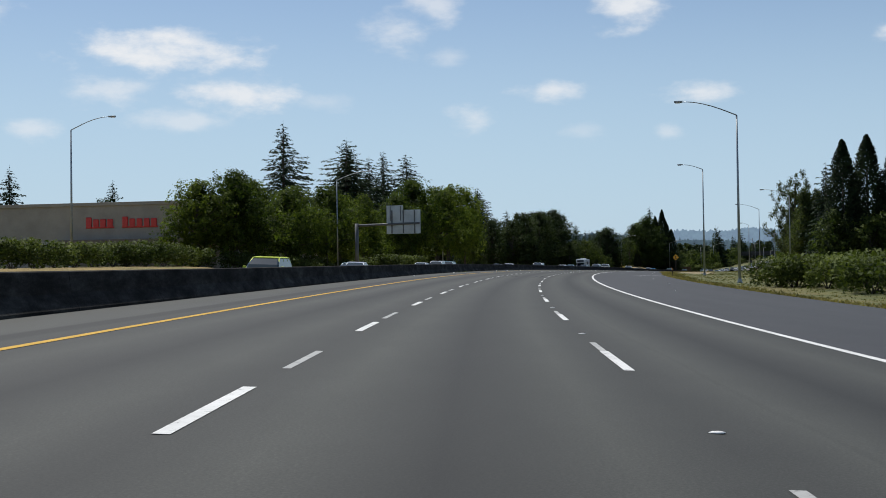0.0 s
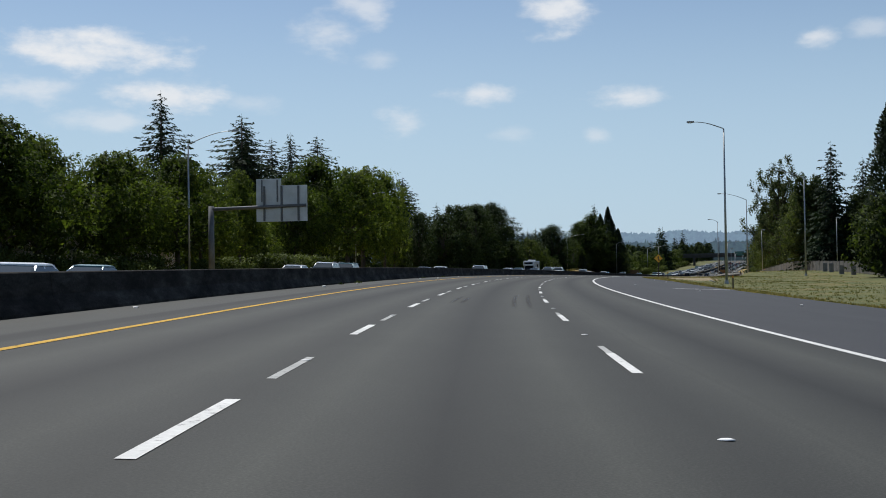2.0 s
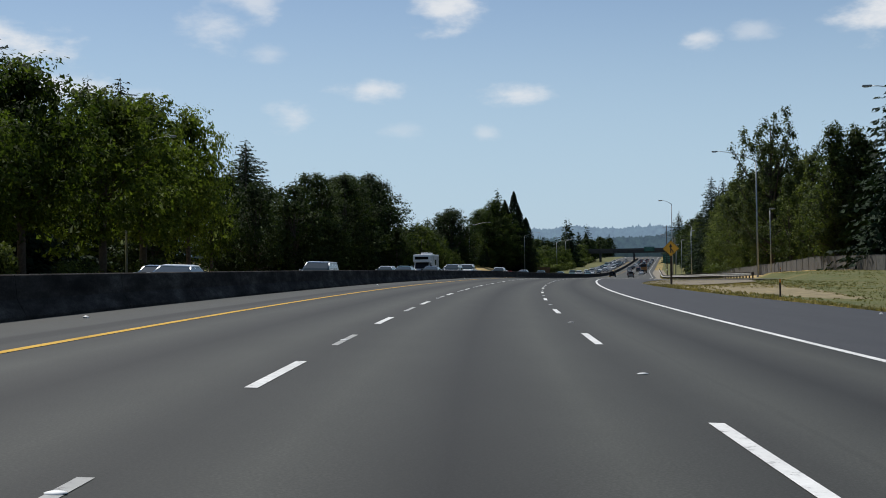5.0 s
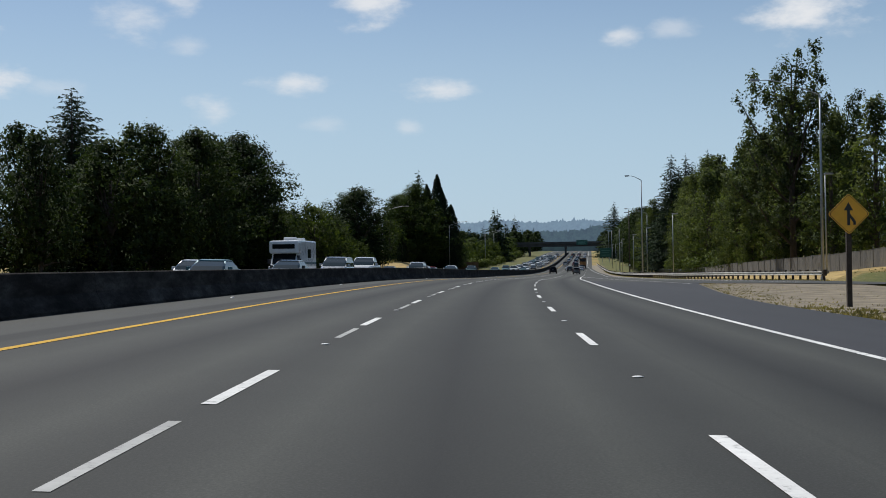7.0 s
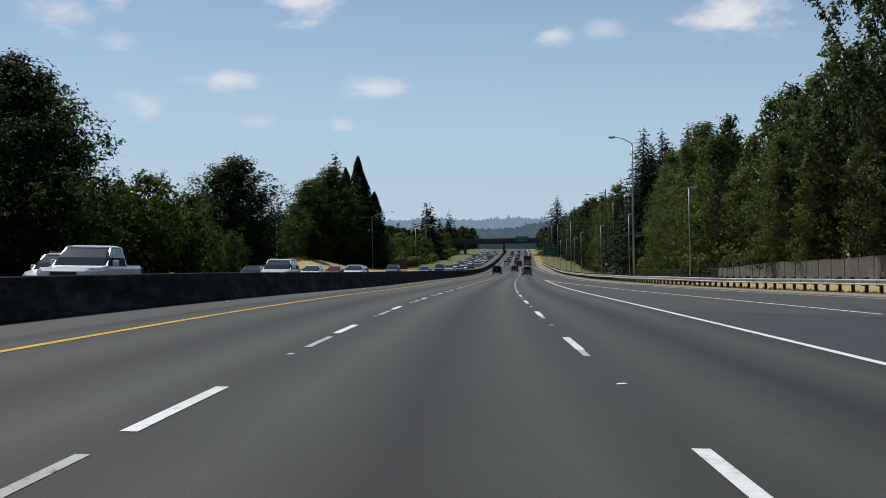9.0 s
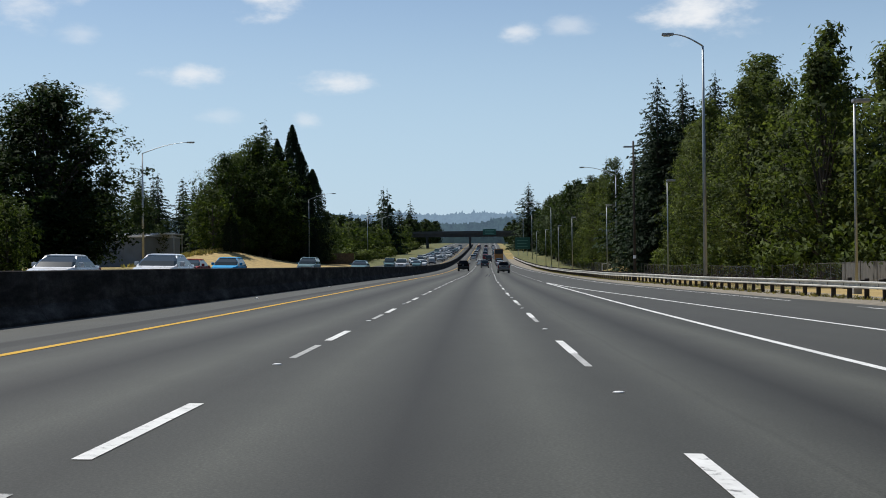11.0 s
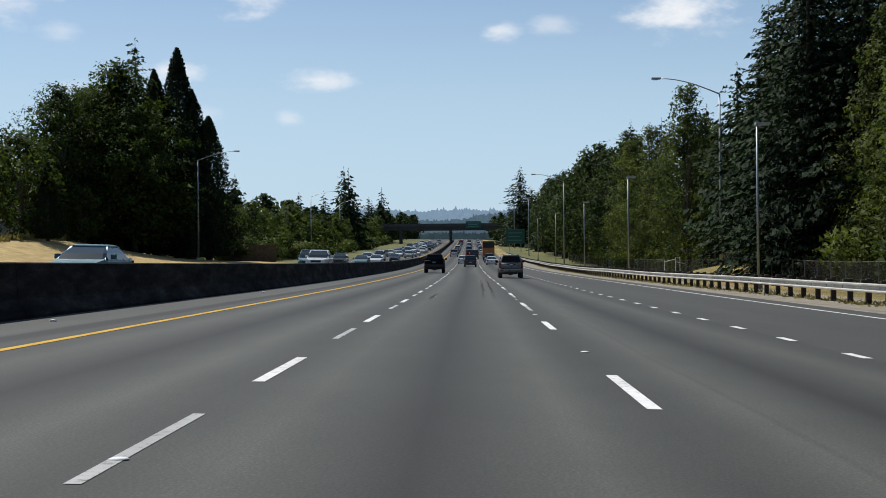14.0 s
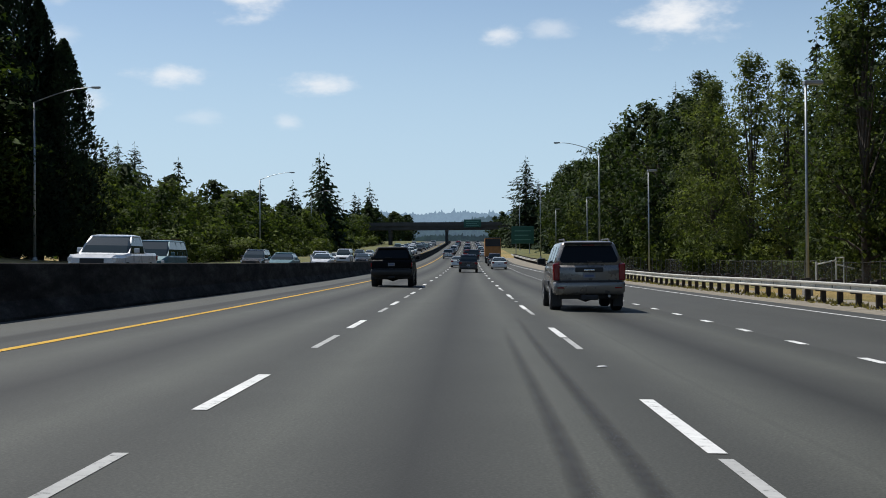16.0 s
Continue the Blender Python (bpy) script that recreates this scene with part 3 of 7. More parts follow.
def land(s, d):
    """Height of the land over the road's plane."""
    if 255 < s < 760 and 8 < d < rail_d(max(s, 316)) + 0.8 + max(316 - s, 0) * 0.10:
        return -0.12
    if -25.5 < d < -9.5:
        base = -0.09 + opp(s)
    elif -9.5 <= d < 12.9:
        base = -0.07
    elif d >= 12.9:
        base = -0.07 - 0.42 * min((d - 12.9) / 4.0, 1.0) * (1 - min(max((s - 215) / 40, 0), 1))
        if s > 215:
            base += min(max((s - 262) / 75, 0), 1) * float(np.interp(s, [316, 440], [1.4, -0.5])) * min(max((d - rail_d(s) - 2.0 if s > 316 else d - 19) / 9.0, 0), 1)
        base += 1.8 * swell(s, d, 546, 25, 12, 5)
        base += 2.5 * min(max((d - 60) / 120, 0), 1)
    else:
        base = -0.09 + opp(s) + 0.35 * min((-25.5 - d) / 6, 1)
        base += 2.8 * swell(s, d, 571, -51, 27, 8.5) + 1.4 * swell(s, d, 596, -50, 30, 13) + 0.5 * swell(s, d, 470, -36, 20, 6)
        base += 2.0 * min(max((-60 - d) / 120, 0), 1) + 1.1 * min(max((-33 - d) / 9, 0), 1) * min(max((165 - s) / 25, 0), 1)
    if abs(d) > 13 and not (-26 < d < 0):
        base += 0.10 * noise.noise(Vector((s * 0.21, d * 0.23, 3))) + 0.25 * noise.noise(Vector((s * 0.04, d * 0.05, 9))) * min(abs(d) / 40, 1)
    return base


def G(s, d, h=0.0):
    """A place on the land."""
    return P(s, d, land(s, d) + h)


verts, faces, matid = [], [], []
si = [GS[0]] + GS + [GS[-1]]
dj = [GD[0]] + GD + [GD[-1]]
for i, s in enumerate(si):
    for j, d in enumerate(dj):
        q = G(s, d)
        if i == 0:
            q.y -= 2500
        if i == len(si) - 1:
            q.y += 2300
        if j == 0:
            q.x -= 3200
        if j == len(dj) - 1:
            q.x += 3200
        verts.append(q)
n = len(dj)
for i in range(len(si) - 1):
    for j in range(n - 1):
        q = i * n + j
        faces.append((q, q + 1, q + n + 1, q + n))
        s, d = si[i], dj[j]
        matid.append(1 if (-70 < d < -25.5 and s > 628) or (12 < d < 70 and s < 222) or (18 < d < 70 and s < 310) or (8 < d < 60 and s > 610) else 3 if (-62 < d < -27 and 490 < s < 625) else 2 if (8 <= d < 20 and 222 <= s < 320) else 3 if (14 < d < 34 and 318 <= s < 425) else 0)
me = py_mesh("ground", verts, faces, M_GROUND, True)
me.materials.append(M_GREENGRASS)
me.materials.append(M_DIRT)
me.materials.append(M_GOLD)
me.polygons.foreach_set("material_index", matid)
tagged(link("ground", me), "dry straw-coloured grass verge with green patches", "ground", kind="structure")

# ---- carriageways ----
RS = steps(-60, 640, 2.5) + steps(650, 1300, 10) + steps(1340, 1980, 40)
road = tagged(strip("road", RS, (-8.9, LINE_E + 0.02), 0.0, M_ROAD, 10), "worn grey asphalt motorway with three lanes", "road", kind="structure")
road_opposite = tagged(strip("road_opposite", RS, (-25.6, -8.9), opp, asphalt("opposite_asphalt", 0.048, tint=(1.0, 1.03, 0.885), lane0=-22.85), 6), "worn grey asphalt of the oncoming carriageway", "road", kind="structure")
shoulder = tagged(strip("shoulder", steps(-60, 330, 2.5), (LINE_E + 0.02, right_edge), 0.0, M_DARK, 5), "fresh dark bluish asphalt shoulder", "shoulder", kind="structure")
ramp_road = tagged(strip("ramp_road", steps(294, 332, 2), (table([(294, 22), (304, 18), (310, 13.6), (315, LINE_E + 0.02), (332, LINE_E + 0.02)]), lambda s: rail_d(max(s, 316)) - 1.2 + (max(316 - s, 0) * 0.12)), 0.004, M_RAMP, 5), "grey asphalt slip road joining the motorway", "road", kind="structure")
merge_lane = tagged(strip("merge_lane", steps(330, 640, 2.5) + steps(650, 1980, 15), (LINE_E + 0.02, lambda s: max(ramp_out(s) + 1.1, 7.4)), 0.0, M_RAMP, 5), "grey asphalt merging lane beside the motorway", "road", kind="structure")

tagged(strip("gravel_verge", steps(322, 760, 4), (lambda s: ramp_out(s) + 1.0, lambda s: rail_d(s) + 2.2), -0.025, M_GRAVEL, 3), "strip of pale gravel and straw under the guard rail", "verge", kind="structure")

tagged(strip("gravel_verge", steps(250, 320, 2.5), (lambda s: right_edge(s) - 0.1, table([(250, 9.6), (262, 16), (275, 20.5), (320, 23.5)])), -0.035, M_SAND, 4), "pale sandy ground and straw between the lanes", "verge", kind="structure")

# lines and dashes, a few millimetres proud of the asphalt
PH = 12.192


def mark(name, s_list, d, w, mat, parent, lift=0.006, label=""):
    f = d if callable(d) else (lambda s: d)
    o = strip(name, s_list, (lambda s: f(s) - w / 2, lambda s: f(s) + w / 2), lift, mat, 1, parent, uv=False)
    if label:
        o["label"] = label
    return o


line_l = table([(0, -2.16), (60, -2.12), (72, -2.08), (90, -2.09), (125, -2.12), (150, -2.19), (275, -2.17), (310, -2.25), (385, -2.05), (440, -1.99), (508, -2.04), (700, -2.10)])
line_r = table([(0, 1.60), (60, 1.60), (78, 1.66), (103, 1.62), (145, 1.68), (230, 1.60), (310, 1.59), (386, 1.63), (398, 1.59), (434, 1.61), (447, 1.55), (508, 1.61), (700, 1.63)])
mark("yellow_line", steps(-60, 640, 2.5) + steps(650, 1400, 10), LINE_Y, 0.15, M_YELLOW, road, label="yellow painted edge line")
mark("edge_line", steps(-60, 437, 2.5), LINE_E, 0.16, M_WHITE, road, label="white painted edge line")
mark("edge_line", steps(304, 436, 2), ramp_in, 0.17, M_WHITE, merge_lane, label="white painted edge line")
mark("edge_line", steps(308, 730, 2.5), ramp_out, 0.13, M_WHITE, merge_lane, label="white painted edge line")
mark("edge_line", steps(730, 1400, 10), LINE_E, 0.16, M_WHITE, road, label="white painted edge line")
for dd in (-11.75, -22.85):
    mark("edge_line", steps(-60, 640, 5) + steps(650, 1400, 10), dd, 0.15, M_WHITE if dd < -20 else M_YELLOW, road_opposite, lambda s: opp(s) + 0.008)
rng = random.Random(5)
for k in range(-2, 46):
    z = k * PH
    for phase, d, w, mat in (
        (np.interp(z, [0, 250, 300, 400, 440, 520], [10.9, 10.9, 10.75, 10.6, 10.45, 10.3]), line_l, 0.125, M_WHITE),
        (np.interp(z, [0, 160, 200, 300, 384, 400, 425, 520], [3.25, 3.2, 6.85, 6.75, 6.3, 6.2, 4.85, 5.2]), line_l, 0.095, M_OLDWHITE),
        (np.interp(z, [0, 100, 150, 260, 390, 520], [4.5, 5.5, 6.1, 7.2, 8.9, 8.5]), line_r, 0.125, M_WHITE),
        (np.interp(z, [0, 110, 380, 500], [6.5, 6.7, 5.9, 5.3]), line_r, 0.095, M_OLDWHITE),
    ):
        if mat is M_OLDWHITE and d is line_r and (110 < z < 250 or 425 < z < 460):
            continue
        e = z + float(phase)
        L = 3.05 - (rng.random() * 0.5 if mat is M_OLDWHITE else 0)
        mark("lane_dash", [e - L, e - L / 2, e], d(e) + rng.uniform(-0.015, 0.015), w, mat, road, 0.006 if mat is M_WHITE else 0.0045, label="white painted lane dash" if mat is M_WHITE else "worn grey-white lane dash")
for a, b, d in ((560, 1400, LINE_L), (560, 1400, LINE_R)):
    vs, fs = [], []
    for e in np.arange(a, b, PH):
        q = len(vs)
        vs += [P(e, d - 0.08, 0.02), P(e, d + 0.08, 0.02), P(e + 3.05, d + 0.08, 0.02), P(e + 3.05, d - 0.08, 0.02)]
        fs.append((q, q + 1, q + 2, q + 3))
    tagged(link("far_lane_dashes", py_mesh("far_lane_dashes", vs, fs, M_WHITE), road), kind="stuff")
for d in (-15.45, -19.15):
    for e in np.arange(0, 620, PH):
        mark("lane_dash", [e, e + 3.05], d, 0.14, M_WHITE, road_opposite, lambda s: opp(s) + 0.008)
# short dotted line along the merging lane
for e in np.arange(439.85, 660, 3.66):
    mark("dotted_line", [e, e + 0.95], LINE_E, 0.15, M_WHITE, road, label="short white dotted line")
# painted give-way bar across the dark shoulder
bar = bmesh.new()
for a, b in ((133.2, 133.75),):
    q = [bar.verts.new(P(s, d, 0.006)) for s, d in ((a, 9.7), (a, 13.0), (b, 13.0), (b, 9.3))]
    bar.faces.new(q)
part("painted_bar", bar, M_WHITE, shoulder, "white painted bar across the shoulder")
# ceramic studs beside the dashes
bm = bmesh.new()
bmesh.ops.create_uvsphere(bm, u_segments=8, v_segments=5, radius=0.05)
for v in bm.verts:
    v.co.z = max(v.co.z, 0) * 0.28
    v.co.x *= 1.3
STUD = bm_mesh("road_stud", bm, M_RPM, True)
for k in range(0, 44):
    z = k * PH
    for ph, d in ((2.75, line_l(z)), (np.interp(z, [0, 100, 260, 390, 480], [8.7, 9.7, 11.6, 12.5, 12.0]), line_r(z))):
        if rng.random() < 0.94:
            o = link("road_stud", STUD, road, "white ceramic road stud")
            o.location = P(z + float(ph), d, 0.004)
# tyre marks
for s0, s1, dd in ((94, 109, 0.58), (94, 110, 1.02), (97, 105, -1.25), (97, 104, -0.95), (474, 522, 0.46), (474, 526, 0.83), (473, 483, -1.34)):
    vs, fs, uvs = [], [], []
    ss = steps(s0, s1, 1)
    for i, s in enumerate(ss):
        d = dd + (s - s0) * 0.006 + 0.012 * math.sin(s * 0.35)
        for k, w in enumerate((-0.095, 0.0, 0.095)):
            vs.append(P(s, d + w, 0.003))
            uvs.append((i / (len(ss) - 1), k - 1.0))
        if i:
            q = 3 * i - 3
            fs += [(q, q + 1, q + 4, q + 3), (q + 1, q + 2, q + 5, q + 4)]
    me = py_mesh("tyre_mark", vs, fs, M_SKID)
    layer = me.uv_layers.new(name="lane")
    idx = np.zeros(len(me.loops), dtype=np.int32)
    me.loops.foreach_get("vertex_index", idx)
    layer.data.foreach_set("uv", np.array(uvs, dtype=np.float32)[idx].ravel())
    link("tyre_mark", me, road, "dark rubber tyre mark")

# ---- median barrier: cast segments butted end to end ----
bar_h = table([(-60, 0.81), (290, 0.81), (375, 1.07), (2000, 1.07)])
median_barrier = tagged(new("median_barrier"), "soot-stained concrete median barrier, shade in its dark tone", "barrier", kind="structure")
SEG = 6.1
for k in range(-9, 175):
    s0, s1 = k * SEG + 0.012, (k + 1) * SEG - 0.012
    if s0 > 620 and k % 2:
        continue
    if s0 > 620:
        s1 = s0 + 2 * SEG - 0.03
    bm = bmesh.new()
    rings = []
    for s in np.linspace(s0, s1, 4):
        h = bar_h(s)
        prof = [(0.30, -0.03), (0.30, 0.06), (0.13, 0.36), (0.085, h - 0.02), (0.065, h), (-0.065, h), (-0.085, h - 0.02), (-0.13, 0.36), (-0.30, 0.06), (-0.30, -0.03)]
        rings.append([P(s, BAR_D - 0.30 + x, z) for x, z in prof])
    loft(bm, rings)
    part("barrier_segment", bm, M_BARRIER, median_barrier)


# ---- trees ----
def leaves_mesh(name, centres, size, mat, rs, flat=0.0, aspect=1.0, hang=None, stray=0.35, face=None, soft=None):
    """Many small leaf sprays, one ragged three-cornered blade at each centre; soft: the way each one's clump faces."""
    c = np.asarray(centres, dtype=np.float64)
    n = len(c)
    sz = np.asarray(size).reshape(-1, 1) * rs.uniform(0.55, 1.4, (n, 1))
    u = rs.normal(size=(n, 3))
    if hang is not None:
        u = np.asarray(hang) + stray * u
    u[:, 2] *= 1 - flat
    u /= np.linalg.norm(u, axis=1, keepdims=True) + 1e-9
    w = rs.normal(size=(n, 3))
    if face is not None:
        nf = np.asarray(face) + 0.45 * rs.normal(size=(n, 3))
        nf /= np.linalg.norm(nf, axis=1, keepdims=True) + 1e-9
        u -= nf * np.sum(u * nf, axis=1, keepdims=True)
        u /= np.linalg.norm(u, axis=1, keepdims=True) + 1e-9
        w = np.cross(nf, u)
    w -= u * np.sum(w * u, axis=1, keepdims=True)
    w /= np.linalg.norm(w, axis=1, keepdims=True) + 1e-9
    a = c - u * sz * aspect * 0.5 + w * sz * rs.uniform(-0.5, 0.1, (n, 1))
    b = c + w * sz * rs.uniform(0.35, 0.75, (n, 1)) - u * sz * rs.uniform(-0.2, 0.4, (n, 1))
    e = c + u * sz * aspect * 0.62
    if soft is not None:
        nv = np.asarray(soft, dtype=np.float64) + 0.22 * rs.normal(size=(n, 3))
        nv /= np.linalg.norm(nv, axis=1, keepdims=True) + 1e-9
        turn = np.sum(np.cross(b - a, e - a) * nv, axis=1) < 0
        b[turn], e[turn] = e[turn].copy(), b[turn].copy()
    v = np.stack([a, b, e], 1).reshape(-1, 3)
    me = bpy.data.meshes.new(name)
    me.vertices.add(3 * n)
    me.vertices.foreach_set("co", v.astype(np.float32).ravel())
    me.loops.add(3 * n)
    me.polygons.add(n)
    me.loops.foreach_set("vertex_index", np.arange(3 * n, dtype=np.int32))
    me.polygons.foreach_set("loop_start", np.arange(0, 3 * n, 3, dtype=np.int32))
    me.polygons.foreach_set("loop_total", np.full(n, 3, dtype=np.int32))
    me.materials.append(mat)
    me.update()
    me.validate()
    if soft is not None:
        me.polygons.foreach_set("use_smooth", np.ones(n, dtype=bool))
        me.normals_split_custom_set_from_vertices(np.repeat(nv, 3, axis=0).tolist())
    return me


def tree_empty(name, label, category, group):
    return tagged(new(name), label, category, group)


def broadleaf(seed, H, W, mat, name, label, group, count=5200, size=0.42, bare=0.18, lumps=46, sparse=0.0, point=0.0, fine=1.0, stout=0.022, tufty=1.0, spread=1.0):
    """Tapered trunk, forking limbs, and a lumpy crown with gaps."""
    rs = np.random.RandomState(seed)
    thing = tree_empty(name, label, "tree", group)
    bm = bmesh.new()
    z0 = H * bare
    r0 = stout * H
    top = Vector((rs.uniform(-0.4, 0.4), rs.uniform(-0.4, 0.4), H * 0.72))
    tube(bm, [(0, 0, -0.3), (0.05, 0, z0), top * 0.7, top], [r0 * 1.2, r0, r0 * 0.55, r0 * 0.2], 8)
    lump = []
    for k in range(lumps):
        f = (k + 0.5) / lumps
        z = z0 + (H - z0) * (0.06 + 0.92 * f)
        t_ = (z - z0) / (H - z0)
        rad = W / 2 * (math.sin(math.pi * min(0.16 + t_ * 0.86, 1.0)) ** 0.6) * rs.uniform(0.45, 1.12) * (1 - point * t_ ** 1.5)
        ang = k * 2.399 + rs.uniform(-0.5, 0.5)
        lr = W * fine * rs.uniform(0.085, 0.19) * (1.1 - 0.40 * t_)
        q = Vector((math.cos(ang) * max(rad - lr * 0.7, 0), math.sin(ang) * max(rad - lr * 0.7, 0), min(z, H - lr * 0.6)))
        lump.append((q, lr))
        if k % 4 == 0:
            b0 = Vector((0, 0, z0 + (q.z - z0) * 0.45))
            tube(bm, [b0, (b0 + q) / 2 + Vector((0, 0, 0.25)), q], [r0 * 0.42, r0 * 0.25, r0 * 0.08], 5, False)
    part("trunk", bm, M_BARK, thing, "grey-brown bark", True)
    # each lump carries tufts on its shell, each tuft a handful of sprays
    pts, outs, softs = [], [], []
    hub = np.array([0, 0, z0 + (H - z0) * 0.42])
    wsum = sum(l[1] ** 2 for l in lump)
    for q, lr in lump:
        m = count * lr * lr / wsum * (1 - sparse * rs.rand())
        nt = max(int((9 + 5 * rs.rand()) * tufty), 4)
        away = np.array(q) - hub
        away /= np.linalg.norm(away) + 1e-9
        v = rs.normal(size=(nt, 3))
        v[:, 2] += 0.25
        v /= np.linalg.norm(v, axis=1, keepdims=True)
        for t_ in v:
            k = max(int(m / nt * rs.uniform(0.5, 1.5)), 3)
            o_ = np.array(q) + t_ * lr * rs.uniform(0.55, 1.15) * np.array([1, 1, 0.85])
            g_ = rs.normal(size=(k, 3))
            pts.append(o_ + g_ * lr * np.array([0.23, 0.23, 0.17]) * spread)
            softs.append(np.tile(t_ * 0.65 + away * 0.3 + np.array([0, 0, 0.3]), (k, 1)) + g_ * 0.42)
            outs.append(g_ * 0.35 + t_ * 0.55 + np.array([0, 0, 0.55]))
    sizes = [np.full(sum(len(a) for a in pts), size)]
    # large inner sprays added to keep light from leaking through the crown
    if sparse < 0.5:
        for q, lr in lump:
            k = 36
            pts.append(np.array(q) * np.array([0.74, 0.74, 0.97]) + rs.normal(size=(k, 3)) * lr * 0.30)
            outs.append(rs.normal(size=(k, 3)))
            softs.append(np.tile(away, (k, 1)))
            sizes.append(np.full(k, lr * 0.27))
    link("crown", leaves_mesh("crown", np.concatenate(pts), np.concatenate(sizes), mat, rs, face=np.concatenate(outs), soft=np.concatenate(softs)), thing)
    return thing


def cottonwood(seed, H, W, mat, name, label, group, limbs=17, count=17000, size=0.31):
    """Leaning trunk that parts into long rising limbs, each set with upright clumps of leaves and sky between them."""
    rs = np.random.RandomState(seed)
    thing = tree_empty(name, label, "tree", group)
    bm = bmesh.new()
    r0 = 0.014 * H
    tube(bm, [(0, 0, -0.3), (0.1, 0, H * 0.3), (0.3, 0.1, H * 0.62), (0.2, 0.2, H * 0.92)], [r0 * 1.3, r0, r0 * 0.6, r0 * 0.15], 8)
    clumps = []
    for k in range(limbs):
        f = k / (limbs - 1)
        a = k * 2.399 + rs.uniform(-0.4, 0.4)
        z0, z1 = H * (0.12 + 0.55 * f), H * (0.34 + 0.64 * f ** 0.8) * rs.uniform(0.93, 1.02)
        reach = W / 2 * (1.0 - 0.72 * f ** 1.6) * rs.uniform(0.75, 1.1)
        p0 = Vector((0.2 * f, 0.1 * f, z0))
        p2 = Vector((math.cos(a) * reach, math.sin(a) * reach, min(z1, H * 0.985)))
        p1 = p0.lerp(p2, 0.55) + Vector((math.cos(a), math.sin(a), 0)) * reach * 0.14
        tube(bm, [p0, p1, p2], [r0 * 0.5, r0 * 0.3, r0 * 0.06], 5, False)
        for g in np.linspace(0.22, 1.0, 8):
            q = p0.lerp(p1, g * 2) if g < 0.5 else p1.lerp(p2, g * 2 - 1)
            side = Vector((rs.normal(), rs.normal(), rs.normal() * 0.5 + 0.1)) * W * (0.075 if g < 0.95 else 0.02)
            clumps.append((q + side, W * rs.uniform(0.038, 0.085) * (1.15 - 0.35 * g), a))
    part("trunk", bm, M_BARK, thing, "grey-brown bark", True)
    pts, softs, outs = [], [], []
    total = sum(c[1] ** 2 for c in clumps)
    for q, lr, a in clumps:
        k = max(int(count * lr * lr / total), 6)
        v = rs.normal(size=(k, 3))
        v /= np.linalg.norm(v, axis=1, keepdims=True)
        pts.append(np.array(q) + v * rs.uniform(0.15, 1.1, (k, 1)) * lr * np.array([0.95, 0.95, 1.45]))
        softs.append(v * 0.8 + np.array([math.cos(a) * 0.4, math.sin(a) * 0.4, 0.2]))
        outs.append(v + np.array([0, 0, 0.3]))
    link("crown", leaves_mesh("crown", np.concatenate(pts), size, mat, rs, face=np.concatenate(outs), soft=np.concatenate(softs)), thing)
    return thing


